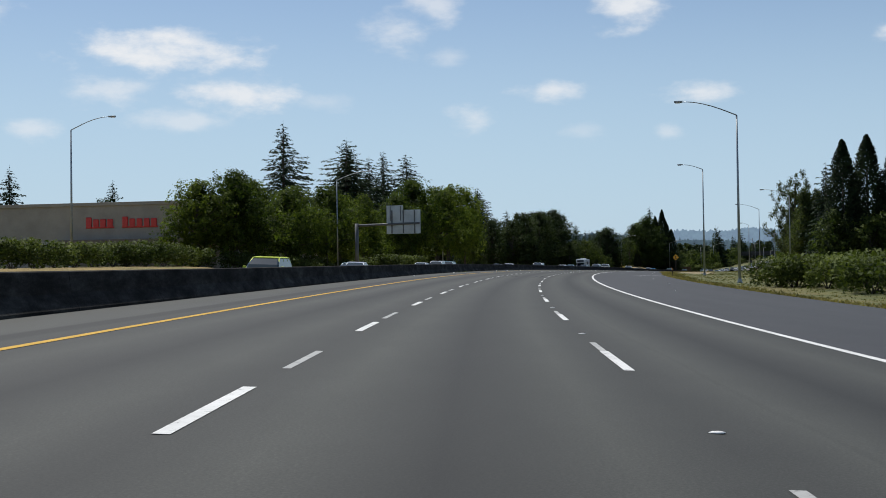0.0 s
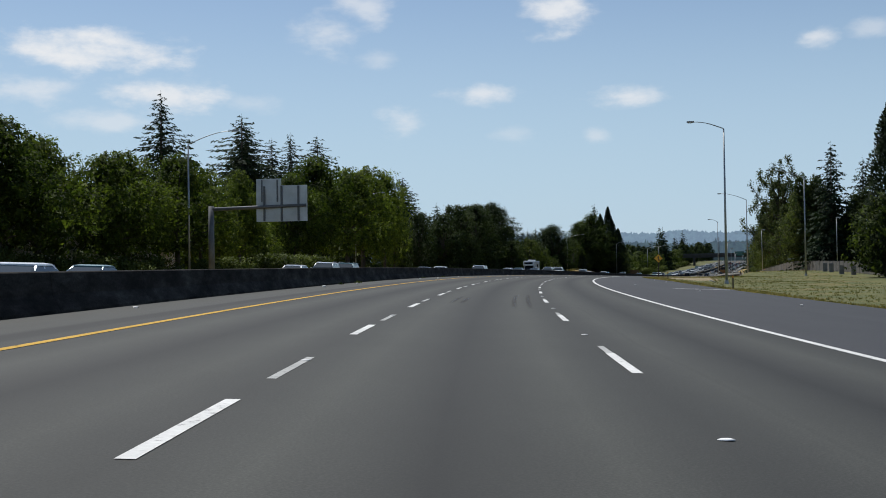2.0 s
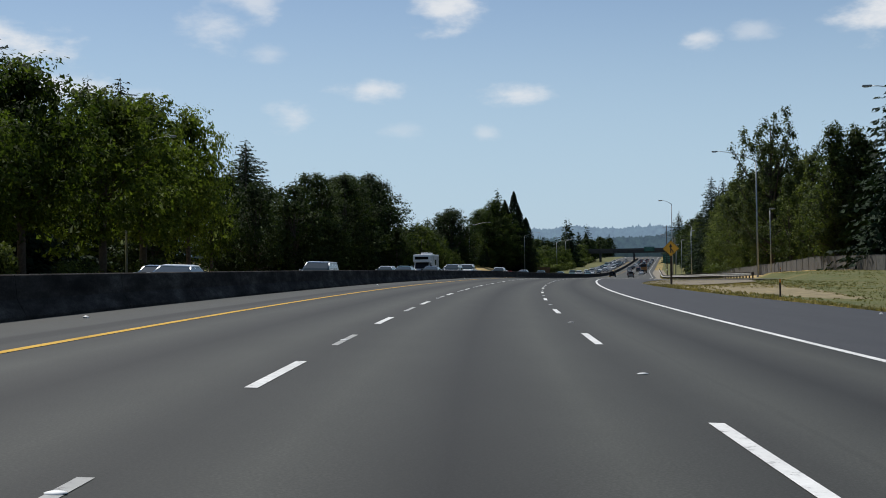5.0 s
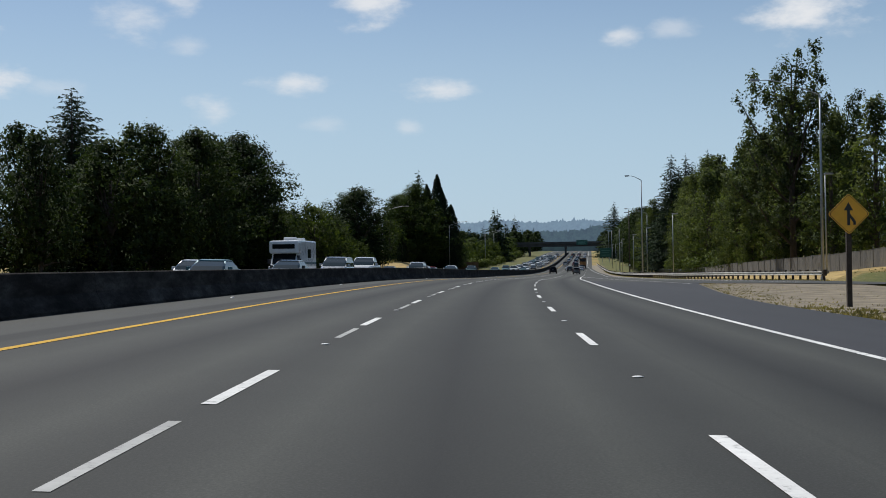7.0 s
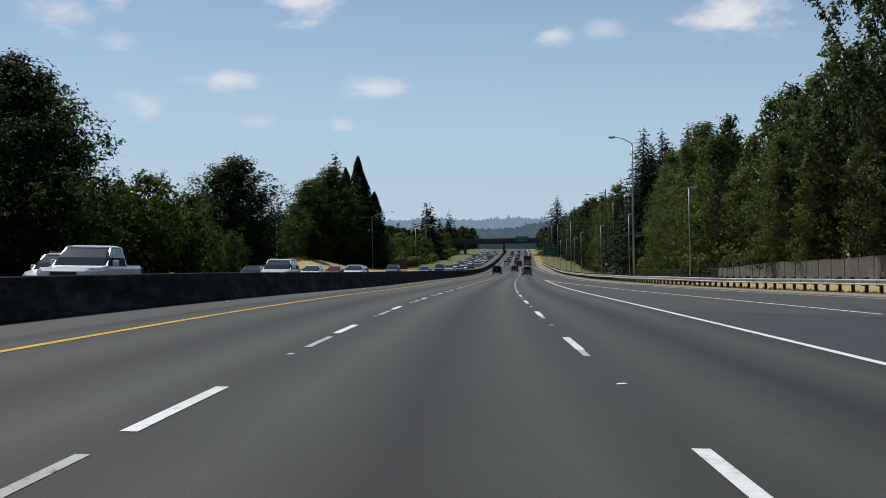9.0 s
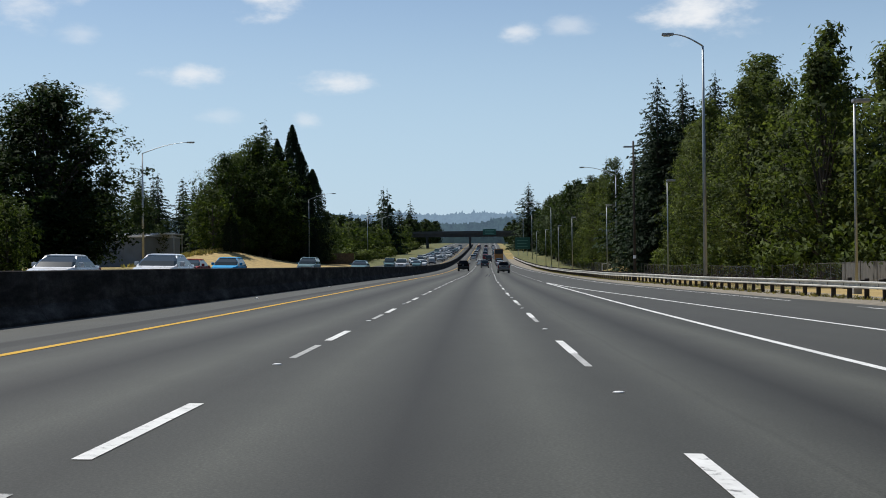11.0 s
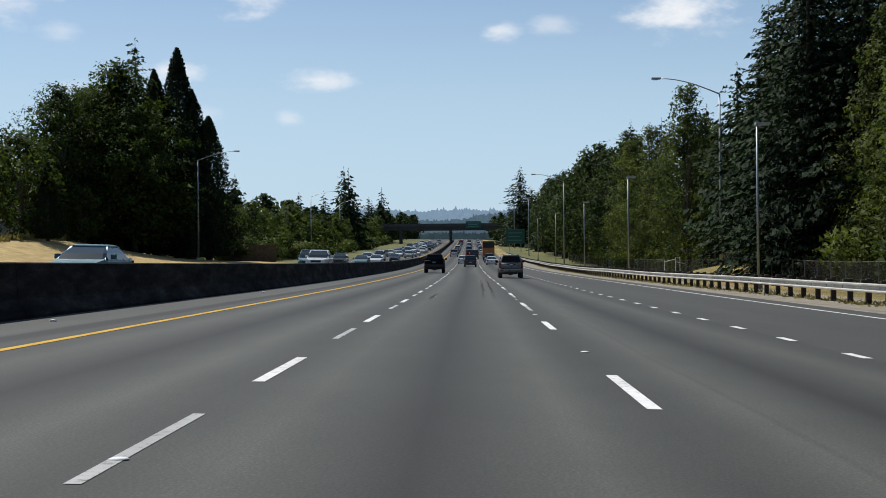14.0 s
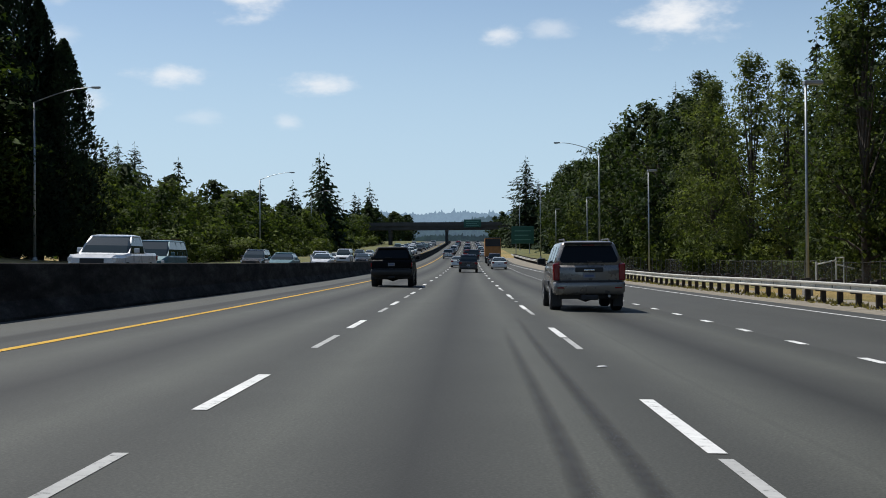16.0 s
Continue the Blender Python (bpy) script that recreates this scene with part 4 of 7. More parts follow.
def conifer(seed, H, R, mat, name, label, group, boughs=300, size=0.34, gap=0.0, dense=0.11, slim=1.5):
    """Straight trunk set with flat drooping boughs at every height, thin and gappy towards a pointed tip."""
    rs = np.random.RandomState(seed)
    thing = tree_empty(name, label, "tree", group)
    bm = bmesh.new()
    tube(bm, [(0, 0, -0.3), (0, 0, H * 0.5), (0, 0, H * 0.972)], [0.016 * H, 0.009 * H, 0.015], 6)
    pts, dirs, softs, sizes = [], [], [], []
    swell_ = rs.uniform(0, 6.28, 3)
    for k in range(boughs):
        f = 1 - ((k + rs.rand()) / boughs) ** 0.62
        f = min(max(f, 0.0), 0.985)
        z = H * (0.04 + 0.95 * f)
        a = k * 2.39996 + rs.uniform(-0.4, 0.4)
        uneven = 1 + 0.16 * math.sin(a + swell_[0] + f * 9) + 0.12 * math.sin(2 * a + swell_[1] + f * 17)
        L = (R * (1 - f) ** 0.82 * uneven + 0.40) * (rs.uniform(0.75, 1.12) if rs.rand() > gap else rs.uniform(0.3, 0.6))
        d = np.array([math.cos(a), math.sin(a), 0])
        sd = np.array([-d[1], d[0], 0])
        rise = rs.uniform(-0.05, 0.35) + 0.25 * f
        m = max(int(L / dense), 2)
        for i in range(m):
            g = ((i + rs.uniform(0.1, 0.9)) / m) ** 0.8
            droop = L * (rise * g - 0.60 * g * g + 0.22 * g ** 4)
            half = 0.26 * L * (1 - g) * min(g * 3, 1) + 0.05
            y = rs.uniform(-half, half)
            pts.append(d * L * g + sd * y + np.array([0, 0, z + droop - abs(y) * 0.35 - abs(rs.normal()) * 0.12]))
            dirs.append(d * 0.9 + sd * y / max(half, 0.1) * 0.6 + np.array([0, 0, -0.55]))
            softs.append(d * 0.8 + sd * y / max(half, 0.1) * 0.3 + np.array([0, 0, 0.55]))
            sizes.append(size * (1.05 - 0.35 * f * f))
        if k % 9 == 0 and L > 1.2:
            tube(bm, [(0, 0, z), tuple(d * L * 0.6 + np.array([0, 0, z + L * (rise * 0.6 - 0.2)]))], [0.06, 0.02], 4, False)
    # filler sprays added close round the trunk to close gaps into a dark mass
    for i in range(int(boughs * 1.6)):
        f = rs.rand() ** 1.3 * 0.97
        a = rs.uniform(0, 2 * math.pi)
        q = rs.uniform(0.05, 0.62) * (R * (1 - f) ** 0.85 + 0.15)
        pts.append(np.array([math.cos(a) * q, math.sin(a) * q, H * (0.04 + 0.93 * f) - 0.25 * q]))
        dirs.append([math.cos(a), math.sin(a), -0.5])
        softs.append([math.cos(a), math.sin(a), 0.3])
        sizes.append(size * (2.3 - 1.5 * f))
    for i in range(5):
        pts.append(np.array([rs.normal() * 0.03, rs.normal() * 0.03, H * (0.972 + 0.005 * i)]))
        dirs.append([rs.normal() * 0.15, rs.normal() * 0.15, 1.0])
        softs.append([rs.normal(), rs.normal(), 0.5])
        sizes.append(size * 0.30)
    part("trunk", bm, M_BARK, thing, "dark bark", True)
    link("crown", leaves_mesh("crown", pts, np.array(sizes), mat, rs, aspect=slim, hang=np.array(dirs), stray=0.28, soft=np.array(softs)), thing)
    return thing


def column(seed, H, R, mat, name, label, group, count=12000, size=0.37):
    """Dense, upright cedar with a narrow tapering outline."""
    rs = np.random.RandomState(seed)
    thing = tree_empty(name, label, "tree", group)
    bm = bmesh.new()
    tube(bm, [(0, 0, -0.3), (0, 0, H * 0.85)], [0.018 * H, 0.03], 7)
    part("trunk", bm, M_BARK, thing, "dark bark", True)
    f = rs.uniform(0, 1, count) ** 1.15
    a = rs.uniform(0, 2 * math.pi, count)
    lobes = 1 + 0.16 * np.sin(a * 5 + f * 9 + seed) + 0.12 * np.sin(a * 3 - f * 23)
    rad = R * np.clip((1 - f) * 1.2, 0, 1) ** 0.70 * np.clip(0.75 + f * 2.0, 0, 1) * lobes * rs.uniform(0.25, 1.05, count) ** 0.6
    pts = np.stack([np.cos(a) * rad, np.sin(a) * rad, 0.03 * H + f * H * 0.97], 1)
    dirs = np.stack([np.cos(a) * 0.5, np.sin(a) * 0.5, np.full(count, 0.8)], 1)
    link("crown", leaves_mesh("crown", pts, size, mat, rs, aspect=1.4, hang=dirs, soft=np.stack([np.cos(a), np.sin(a), np.full(count, 0.3)], 1)), thing)
    return thing


def shrub(seed, L, W, H, mat, name, label, group, count=1500, size=0.27, category="shrub"):
    rs = np.random.RandomState(seed)
    thing = tree_empty(name, label, category, group)
    bm = bmesh.new()
    for k in range(5):
        a = k * 1.256
        tube(bm, [(0, 0, -0.2), (math.cos(a) * L * 0.18, math.sin(a) * W * 0.18, H * 0.5)], [0.05, 0.015], 5, False)
    part("stem", bm, M_BARK, thing)
    pts, softs = [], []
    for k in range(16):
        q = np.array([rs.uniform(-0.36, 0.36) * L, rs.uniform(-0.36, 0.36) * W, rs.uniform(0.25, 0.68) * H])
        lr = H * rs.uniform(0.26, 0.40)
        m = count // 16
        v = rs.normal(size=(m, 3))
        v /= np.linalg.norm(v, axis=1, keepdims=True)
        pts.append(q + v * lr * rs.uniform(0.5, 1.1, (m, 1)) * np.array([max(L / H * 0.55, 0.8), max(W / H * 0.55, 0.8), 1]))
        softs.append(v + np.array([0, 0, 0.3]))
    pts = np.concatenate(pts)
    pts[:, 2] = np.abs(pts[:, 2])
    link("foliage", leaves_mesh("foliage", pts, size, mat, rs, soft=np.concatenate(softs)), thing)
    return thing


# one of each kind stands far behind the woods; the rest are copies of it, turned and scaled
KINDS = {}


def outer(s, d):
    return d - 1.3 - max(s - 600, 0) * 0.004 if d < -26 else d - 0.8 - max(s - 600, 0) * 0.004 if d > 14 else d



def kind(key, maker, unit):
    KINDS[key] = [maker, unit, None]


for i in range(3):
    kind(f"maple{i}", lambda i=i: broadleaf(11 + i, 12, 11.5 + i * 0.8, M_MAPLE, "maple_tree", "leafy bright-green maple beside the motorway", "roadside maples", 13500, 0.27, 0.22, 66, 0.4, 0.0, 0.98, 0.022, 0.85, 0.80), 12)
    kind(f"oak{i}", lambda i=i: broadleaf(31 + i, 18, 13.5 + i, M_OAK, "broadleaf_tree", "tall dark-green broadleaf tree in full summer leaf", "dark broadleaf trees", 8000, 0.44, 0.05, 80, 0.3, 0.0, 0.95, 0.022, 1.0, 0.9), 18)
    kind(f"olive{i}", lambda i=i: broadleaf(51 + i, 18, 8.5 + i, M_OLIVE, "alder_tree", "olive-green alder with a loose uneven crown", "alders", 7600, 0.36, 0.08, 80, 0.6, 0.45, 0.9, 0.016, 1.0, 1.1), 18)
    kind(f"fir{i}", lambda i=i: conifer(71 + i, 30, 8.2 + i * 1.0, M_NEEDLE, "fir_tree", "tall dark fir with drooping boughs", "firs", 270, 0.54, 0.05, 0.25, 1.5), 30)
for i in range(2):
    kind(f"airy{i}", lambda i=i: cottonwood(91 + i, 24, 16.0, M_COTTON, "cottonwood_tree", "tall cottonwood with open gappy grey-green crown", "cottonwoods"), 24)
    kind(f"cedar{i}", lambda i=i: column(101 + i, 26, 3.8 + i * 0.4, M_CEDAR, "cedar_tree", "dense dark upright cedar", "cedars", 15000, 0.30), 26)
    kind(f"bush{i}", lambda i=i: shrub(121 + i, 5, 4, 2.6, M_HEDGE, "bush", "dense rounded green bush", "roadside bushes", 1900, 0.22), 2.6)
    kind(f"farbush{i}", lambda i=i: shrub(125 + i, 5, 4, 2.6, M_HEDGE, "bush", "dense rounded green bush", "roadside bushes", 520, 0.42), 2.6)
    kind(f"scrub{i}", lambda i=i: broadleaf(131 + i, 9, 9, M_SCRUB, "small_tree", "small scrubby green tree", "scrub trees", 4000, 0.34, 0.03, 44, 0.35, 0.0, 1.0, 0.022, 1.0, 0.9), 9)
    kind(f"farscrub{i}", lambda i=i: broadleaf(135 + i, 9, 9, M_SCRUB, "small_tree", "small scrubby green tree", "scrub trees", 1500, 0.55, 0.03, 34, 0.3), 9)
    kind(f"farleaf{i}", lambda i=i: broadleaf(141 + i, 16, 12, M_OAK, "broadleaf_tree", "dark-green broadleaf tree in the distance", "far broadleaf trees", 1500, 0.95, 0.04, 34), 16)
    kind(f"farfir{i}", lambda i=i: conifer(151 + i, 26, 8.0, M_NEEDLE, "fir_tree", "dark fir in the distance", "far firs", 90, 0.85, 0.06, 0.38), 26)
for i in range(2):
    kind(f"near_alder{i}", lambda i=i: broadleaf(161 + i, 18, 8.5 + i, M_OLIVE, "alder_tree", "olive-green alder with a loose uneven crown", "alders", 18500, 0.225, 0.06, 84, 0.6, 0.45, 1.0, 0.014, 1.0, 0.9), 18)
    kind(f"near_oak{i}", lambda i=i: broadleaf(181 + i, 18, 14 + i, M_OAK, "broadleaf_tree", "tall dark-green broadleaf tree in full summer leaf", "dark broadleaf trees", 19500, 0.28, 0.03, 100, 0.12, 0.0, 0.95, 0.022, 1.0, 0.88), 18)
    kind(f"near_fir{i}", lambda i=i: conifer(171 + i, 30, 8.3 + i, M_NEEDLE, "fir_tree", "tall dark fir with drooping boughs", "firs", 440, 0.32, 0.05, 0.11, 1.6), 30)
    kind(f"dome{i}", lambda i=i: broadleaf(191 + i, 18, 14 + i, M_BIGLEAF, "broadleaf_tree", "big green broadleaf tree with a rounded crown", "broadleaf trees on the mound", 18000, 0.28, 0.03, 90, 0.3, 0.0, 1.0, 0.022, 0.9, 0.85), 18)
tr = random.Random(8)


def plant(key, s, d, H, wide=1.0):
    maker, unit, first = KINDS[key]
    k = H / unit
    q = G(s, outer(s, d))
    m = Matrix.Translation(q) @ Matrix.Rotation(tr.uniform(0, 6.28), 4, "Z")
    if first is None:
        first = KINDS[key][2] = maker()
        o = first
        o.matrix_basis = m
    else:
        o = copy_thing(first, m)
    w = k * wide * tr.uniform(0.94, 1.06)
    o.scale = (w, w, k)
    return o


def plants(key, n, rows):
    for i, row in enumerate(rows):
        plant(f"{key}{i % n}", *row)


plants("maple", 3, [(155, -47, 12), (160, -43.5, 13.6), (170, -45, 13.6), (180, -43, 12.9), (190, -45, 14.0), (200, -43, 14.8, 0.85), (211, -44.5, 13.8, 0.9), (221, -43, 14.4, 0.72), (235, -46, 9.5), (247, -44, 16.2, 0.85), (260, -45, 20, 0.9), (274, -43.5, 19.3, 0.9), (288, -45, 20.8, 0.85), (301, -44.5, 20.8, 0.58), (316, -47, 14.5, 0.55), (186, -54, 13), (228, -56, 11), (255, -60, 11)])
plants("oak", 3, [(332, -46, 14.5, 0.8), (342, -43, 14.8), (348, -56, 17.5, 0.8), (370, -56, 17), (322, -58, 18), ])
plants("dome", 2, [(602, -47, 26, 1.1), (592, -52, 21), (608, -50, 24)])
plants("near_oak", 2, [(352, -42, 17.5), (362, -40, 18), (373, -42, 19, 1.1), (384, -41, 20, 1.1), (392, -42, 19.5, 1.0), (399, -47, 18), (445, -35.5, 16.5, 1.35), (448, -37.5, 15.5, 1.3), (388, -45, 19.5, 1.2), (378, -46, 19, 1.2)])
plants("near_fir", 2, [(314, -101, 42.5, 1.3), (335, -91, 40, 1.5), (346, -95, 38.5, 1.4), (372, -86, 39.3, 1.45), (360, -94, 37, 1.45), (388, -67, 28.5, 1.35), (380, -88, 32), (397, -70, 28.5, 1.3), (384, -98.7, 41.5, 1.2), (352, -98, 37.5, 1.5)])
plants("fir", 3, [(610, -47, 32), (301, -181, 31), (630, -89, 26), (622, -95, 24), (640, -84, 23), (405, -62, 22), (430, -60, 19), (320, -160, 28)])
plants("dome", 2, [(598, -50, 21, 1.15), (600, -44.5, 20, 1.15), (604, -52, 23, 1.15)])
plants("oak", 3, [(606, -84, 17), (598, -90, 16), (612, -76, 17), (268, -127, 18), (262, -120, 16)])
plants("olive", 3, [(350, -43.5, 17.5)])
plants("fir", 3, [(345, -46.0, 15.5, 1.5)])
plants("scrub", 2, [(376, -33.5, 9), (402, -34, 11), (412, -33, 9), (420, -34, 7.5), (426, -31.5, 5.5), (576, -51, 12.5), (460, -38, 9), (585, -47, 7)])
plants("scrub", 2, [(405, -38.5, 10, 1.3), (411, -37.5, 9, 1.3), (418, -38.5, 9, 1.3), (426, -37.5, 8, 1.3), (434, -38.5, 8, 1.3), (415, -43, 10, 1.3), (430, -44, 9, 1.3)])
plants("fir", 3, [(420, -50, 17), (428, -55, 16)])
plants("cedar", 2, [(610.5, -41, 30.5), (612, -36.8, 21, 1.3), (573, -47, 9, 1.4), (607, -38.0, 15, 1.5), (611, -44.5, 27, 1.2), (613, -39.5, 25, 1.1), (609, -48, 22, 1.3), (607, -43, 17, 1.4), (606, -47, 15, 1.5)])
# beyond the mound, on the far side of the oncoming lanes
for k in range(34):
    s = 622 + k * 11 + tr.uniform(-3, 3)
    plant(tr.choice(("scrub0", "scrub1", "scrub0") if s < 700 else ("farscrub0", "farscrub1", "farscrub0")), s, -37 - 4 * tr.random() - (s - 620) * 0.004, tr.uniform(8.5, 12.0), 1.1)
    plant(tr.choice(("bush0", "bush1") if s < 680 else ("farbush0", "farbush1")), s + 5, -35 - tr.random(), tr.uniform(2.5, 4.5), 1.3)
    if k % 2 == 0:
        plant(tr.choice(("farleaf0", "farleaf1")), s + 4, -52 - 10 * tr.random(), tr.uniform(13, 16.5))
for row in ((843, -40, 28), (833, -37.5, 27), (810, -43, 19), (790, -48, 18), (722, -60, 22), (732, -66, 23), (716, -70, 21), (765, -62, 22), (875, -42, 20), (890, -45, 21), (910, -42, 18), (1027, -40, 27), (1010, -45, 22), (1040, -46, 21), (950, -50, 20), (668, -80, 24), (660, -86, 23), (650, -82, 24), (664, -76, 22), (675, -72, 22), (655, -72, 22), (680, -95, 24), (646, -110, 24)):
    plant(tr.choice(("fir0", "fir1", "fir2") if row[0] < 735 else ("farfir0", "farfir1")), *row)
# the right-hand woods
plants("cedar", 2, [(235, 44, 24, 1.3), (238, 48.5, 25, 1.3), (236, 53, 23, 1.3)])
plants("airy", 2, [(379, 33.5, 29), (392, 33, 22), (383, 40, 24)])
plants("near_alder", 2, [(371, 36, 13), (384, 33, 14.5), (396, 30.5, 13), (405, 29.5, 15)])
plants("fir", 3, [(317, 43, 26), (330, 50, 24), (300, 55, 22), (480, 48, 30), (470, 44, 27), (936, 23, 34), (930, 30, 24), (945, 28, 26), (842, 28, 26), (852, 34, 27), (718, 39, 33), (767, 54, 38), (1030, 44, 33), (1052, 46, 33)])
plants("near_fir", 2, [(539, 47, 33.5), (546, 39, 32.5), (539, 35, 29), (534, 28.5, 31.5), (531, 32, 31.5), (549, 35, 31), (553, 42, 30), (560, 33, 29), (566, 37, 28), (543, 31, 29), (536, 38, 33), (528, 36, 27), (557, 31, 28)])
for k in range(30):
    s = 262 + k * 11
    if s < 400:
        d0 = np.interp(s, [262, 320, 400], [62, 48, 40])
        plant(tr.choice(("oak0", "oak1", "olive0", "olive2")), s, d0 + tr.uniform(-3, 6), tr.uniform(13, 17))
    plant(tr.choice(("olive0", "olive1", "olive2") ), max(s, 332), np.interp(s, [332, 400, 500, 600], [39, 33, 33, 31]) + tr.uniform(-2, 4), tr.uniform(15.5, 20.5))
for k in range(26):
    s = 405 + k * 7.5
    if not 528 < s < 556:
        plant(tr.choice(("near_alder0", "near_alder1") if s > 470 else ("olive0", "olive1", "olive2")), s, np.interp(s, [405, 500, 600], [32, 28, 27]) + tr.uniform(-1.5, 6), tr.uniform(18.5, 23.5) if s < 530 else tr.uniform(15, 19))
for k in range(30):
    s = 575 + k * 9
    plant(tr.choice(("near_alder0", "near_alder1") if s < 640 else ("olive0", "olive1", "olive2", "oak0")), s, 26.5 + tr.uniform(-1.5, 5), tr.uniform(18, 22.5) if s < 640 else tr.uniform(17, 24))
    if k % 3 == 0:
        plant(tr.choice(("fir0", "fir1") if s < 700 else ("farfir0", "farfir1")), s + 3, 36 + tr.uniform(0, 10), tr.uniform(22, 30))
for k in range(22):
    s = 1000 + k * 18
    plant(tr.choice(("farleaf0", "farleaf1", "farfir0")), s, 20 + tr.uniform(0, 14), tr.uniform(12, 19))
    plant(tr.choice(("farleaf0", "farleaf1", "farfir1")), s, -34 - tr.uniform(0, 14), tr.uniform(12, 19))
for k in range(16):
    s = 850 + k * 14
    plant(tr.choice(("farleaf0", "farleaf1", "farfir0")), s, 30 + tr.uniform(-2, 12), tr.uniform(14, 22))
for k in range(22):
    s = 410 + k * 13
    plant(tr.choice(("bush0", "bush1", "scrub0")), s, np.interp(s, [410, 500, 700], [30, 29, 27]) + tr.uniform(0, 1.5), tr.uniform(3, 6))
for k in range(40):
    s = 440 + k * 7
    plant(tr.choice(("bush0", "bush1", "bush0", "scrub1")), s, np.interp(s, [440, 520, 600, 760], [29, 28.4, 28.0, 26.0]) + tr.uniform(-0.4, 1.4), tr.uniform(2.4, 4.8), 1.1)
plants("near_alder", 2, [(470, 29, 21, 1.15), (477, 32, 25, 1.2), (485, 33.5, 26, 1.2), (493, 35, 25, 1.2), (501, 31.5, 21, 1.2), (513, 31, 19, 1.2)])
# hedge along the store, bushes on both verges
for k in range(13):
    plant(f"bush{k % 2}", 128 + k * 5.2, -41 - 0.2 * tr.random() - (3.5 if k < 5 else 0), tr.uniform(2.3, 3.2), 1.15)
for k in range(13):
    plant(f"bush{k % 2}", 82 + k * 3.9, -46.5 + 0.12 * k + tr.uniform(-0.4, 0.4), tr.uniform(2.5, 3.1), 1.2)
for s, d, h in ((196, -38, 2.6), (203, -37.5, 2.8), (212, -39, 2.2), (222, -38, 2.4), (240, -39, 2.6), (256, -38, 2.2), (276, -39, 2.4), (176, -38, 2.0)):
    plant(f"bush{int(s) % 2}", s, d, h, 1.1)
plants("scrub", 2, [(232, 42.5, 11), (229, 48, 10), (233, 53, 12)])
for s, d, h in ((93, 19.8, 2.4), (90, 20.3, 2.6), (92, 21, 2.3), (88, 23, 2.6), (84, 21.5, 2.2), (79, 23.5, 2.8), (74, 22, 2.4), (69, 24, 2.8), (95, 25, 2.6), (100, 27, 2.2), (64, 23, 2.6), (84, 27, 3.0)):
    plant(f"bush{int(s) % 2}", s, d, h, 1.1)


for k in range(7):
    plant(f"bush{k % 2}", 222 + k * 3.2, -39.2 - 0.5 * (k % 2), 3.6, 1.05)
# tufts of dry grass along the verge: too many to count
def tufts(name, n, pick, seed, size, label, mat=None):
    rs = np.random.RandomState(seed)
    pts, dirs = [], []
    for _ in range(n):
        s, d = pick(rs)
        q = np.array(G(s, d))
        for _ in range(4):
            pts.append(q + rs.normal(scale=0.08, size=3) * np.array([1, 1, 0]) + np.array([0, 0, size * 0.35]))
            dirs.append([rs.normal() * 0.4, rs.normal() * 0.4, 1.0])
    o = link(name, leaves_mesh(name, pts, size, mat or M_STRAW, rs, aspect=1.7, hang=np.array(dirs)))
    return tagged(o, label, "grass", kind="stuff")


tufts("dry_grass", 3200, lambda rs: ((s := rs.uniform(30, 305)), right_edge(s) + 0.1 + abs(rs.normal()) * 1.6), 3, 0.10, "straw-dry tufts of grass along the shoulder")
tufts("dry_grass", 2600, lambda rs: ((s := rs.uniform(318, 640)), rail_d(s) + 0.1 + rs.uniform(-0.5, 0.9)), 4, 0.15, "straw-dry weeds under the guard rail")


tufts("dry_grass", 900, lambda rs: (rs.uniform(560, 612), rs.uniform(-66, -50)), 9, 0.55, "tall brown dry grass beside the warehouse")


tufts("verge_grass", 7000, lambda rs: ((s := rs.uniform(58, 318)), max(right_edge(s), 12.9 if s < 225 else 19.0) + 0.3 + rs.uniform(0, 1) ** 1.5 * 19), 11, 0.065, "mown green and ochre grass of the verge", M_VERGE)
tufts("dry_grass", 4200, lambda rs: ((s := rs.uniform(246, 312)), right_edge(s) + 0.15 + rs.uniform(0, 1) ** 1.6 * max((316 - s) * 0.22, 0.5)), 12, 0.07, "straw on the bare ground between the lanes")


# ---- street lamps ----
def street_lamp(H=17.0, arm=5.0, rise=1.4):
    """Tall tapered pole with one long up-curved arm, pointing to -x."""
    L = tagged(new("street_lamp"), "tall grey steel street lamp with one curved arm", "street lamp", "motorway street lamps")
    bm = bmesh.new()
    tube(bm, [(0, 0, -0.1), (0, 0, H * 0.5), (0, 0, H - rise)], [0.14, 0.11, 0.075], 10)
    part("pole", bm, M_STEEL, L, smooth=True)
    bm = bmesh.new()
    tube(bm, [(0, 0, -0.05), (0, 0, 0.35)], [0.24, 0.2], 10)
    box(bm, -0.26, 0.26, -0.26, 0.26, -0.15, 0.06, 0.01)
    part("base", bm, M_STEEL, L)
    bm = bmesh.new()
    pts = [(-arm * f, 0, H - rise + rise * math.sin(f * math.pi / 2)) for f in (0, 0.15, 0.3, 0.45, 0.6, 0.75, 0.88, 1.0)]
    tube(bm, pts, [0.06, 0.056, 0.052, 0.048, 0.045, 0.042, 0.04, 0.038], 7)
    part("arm", bm, M_STEEL, L, smooth=True)
    bm = bmesh.new()
    box(bm, -arm - 0.75, -arm + 0.05, -0.14, 0.14, H - 0.08, H + 0.10, 0.05)
    head = part("lamp_head", bm, M_LAMPGREY, L, "grey cobra-head lantern")
    part("lens", boxed(-arm - 0.65, -arm - 0.2, -0.1, 0.1, H - 0.13, H - 0.075, 0.02), M_HEAD, head, "clear lens")
    return L


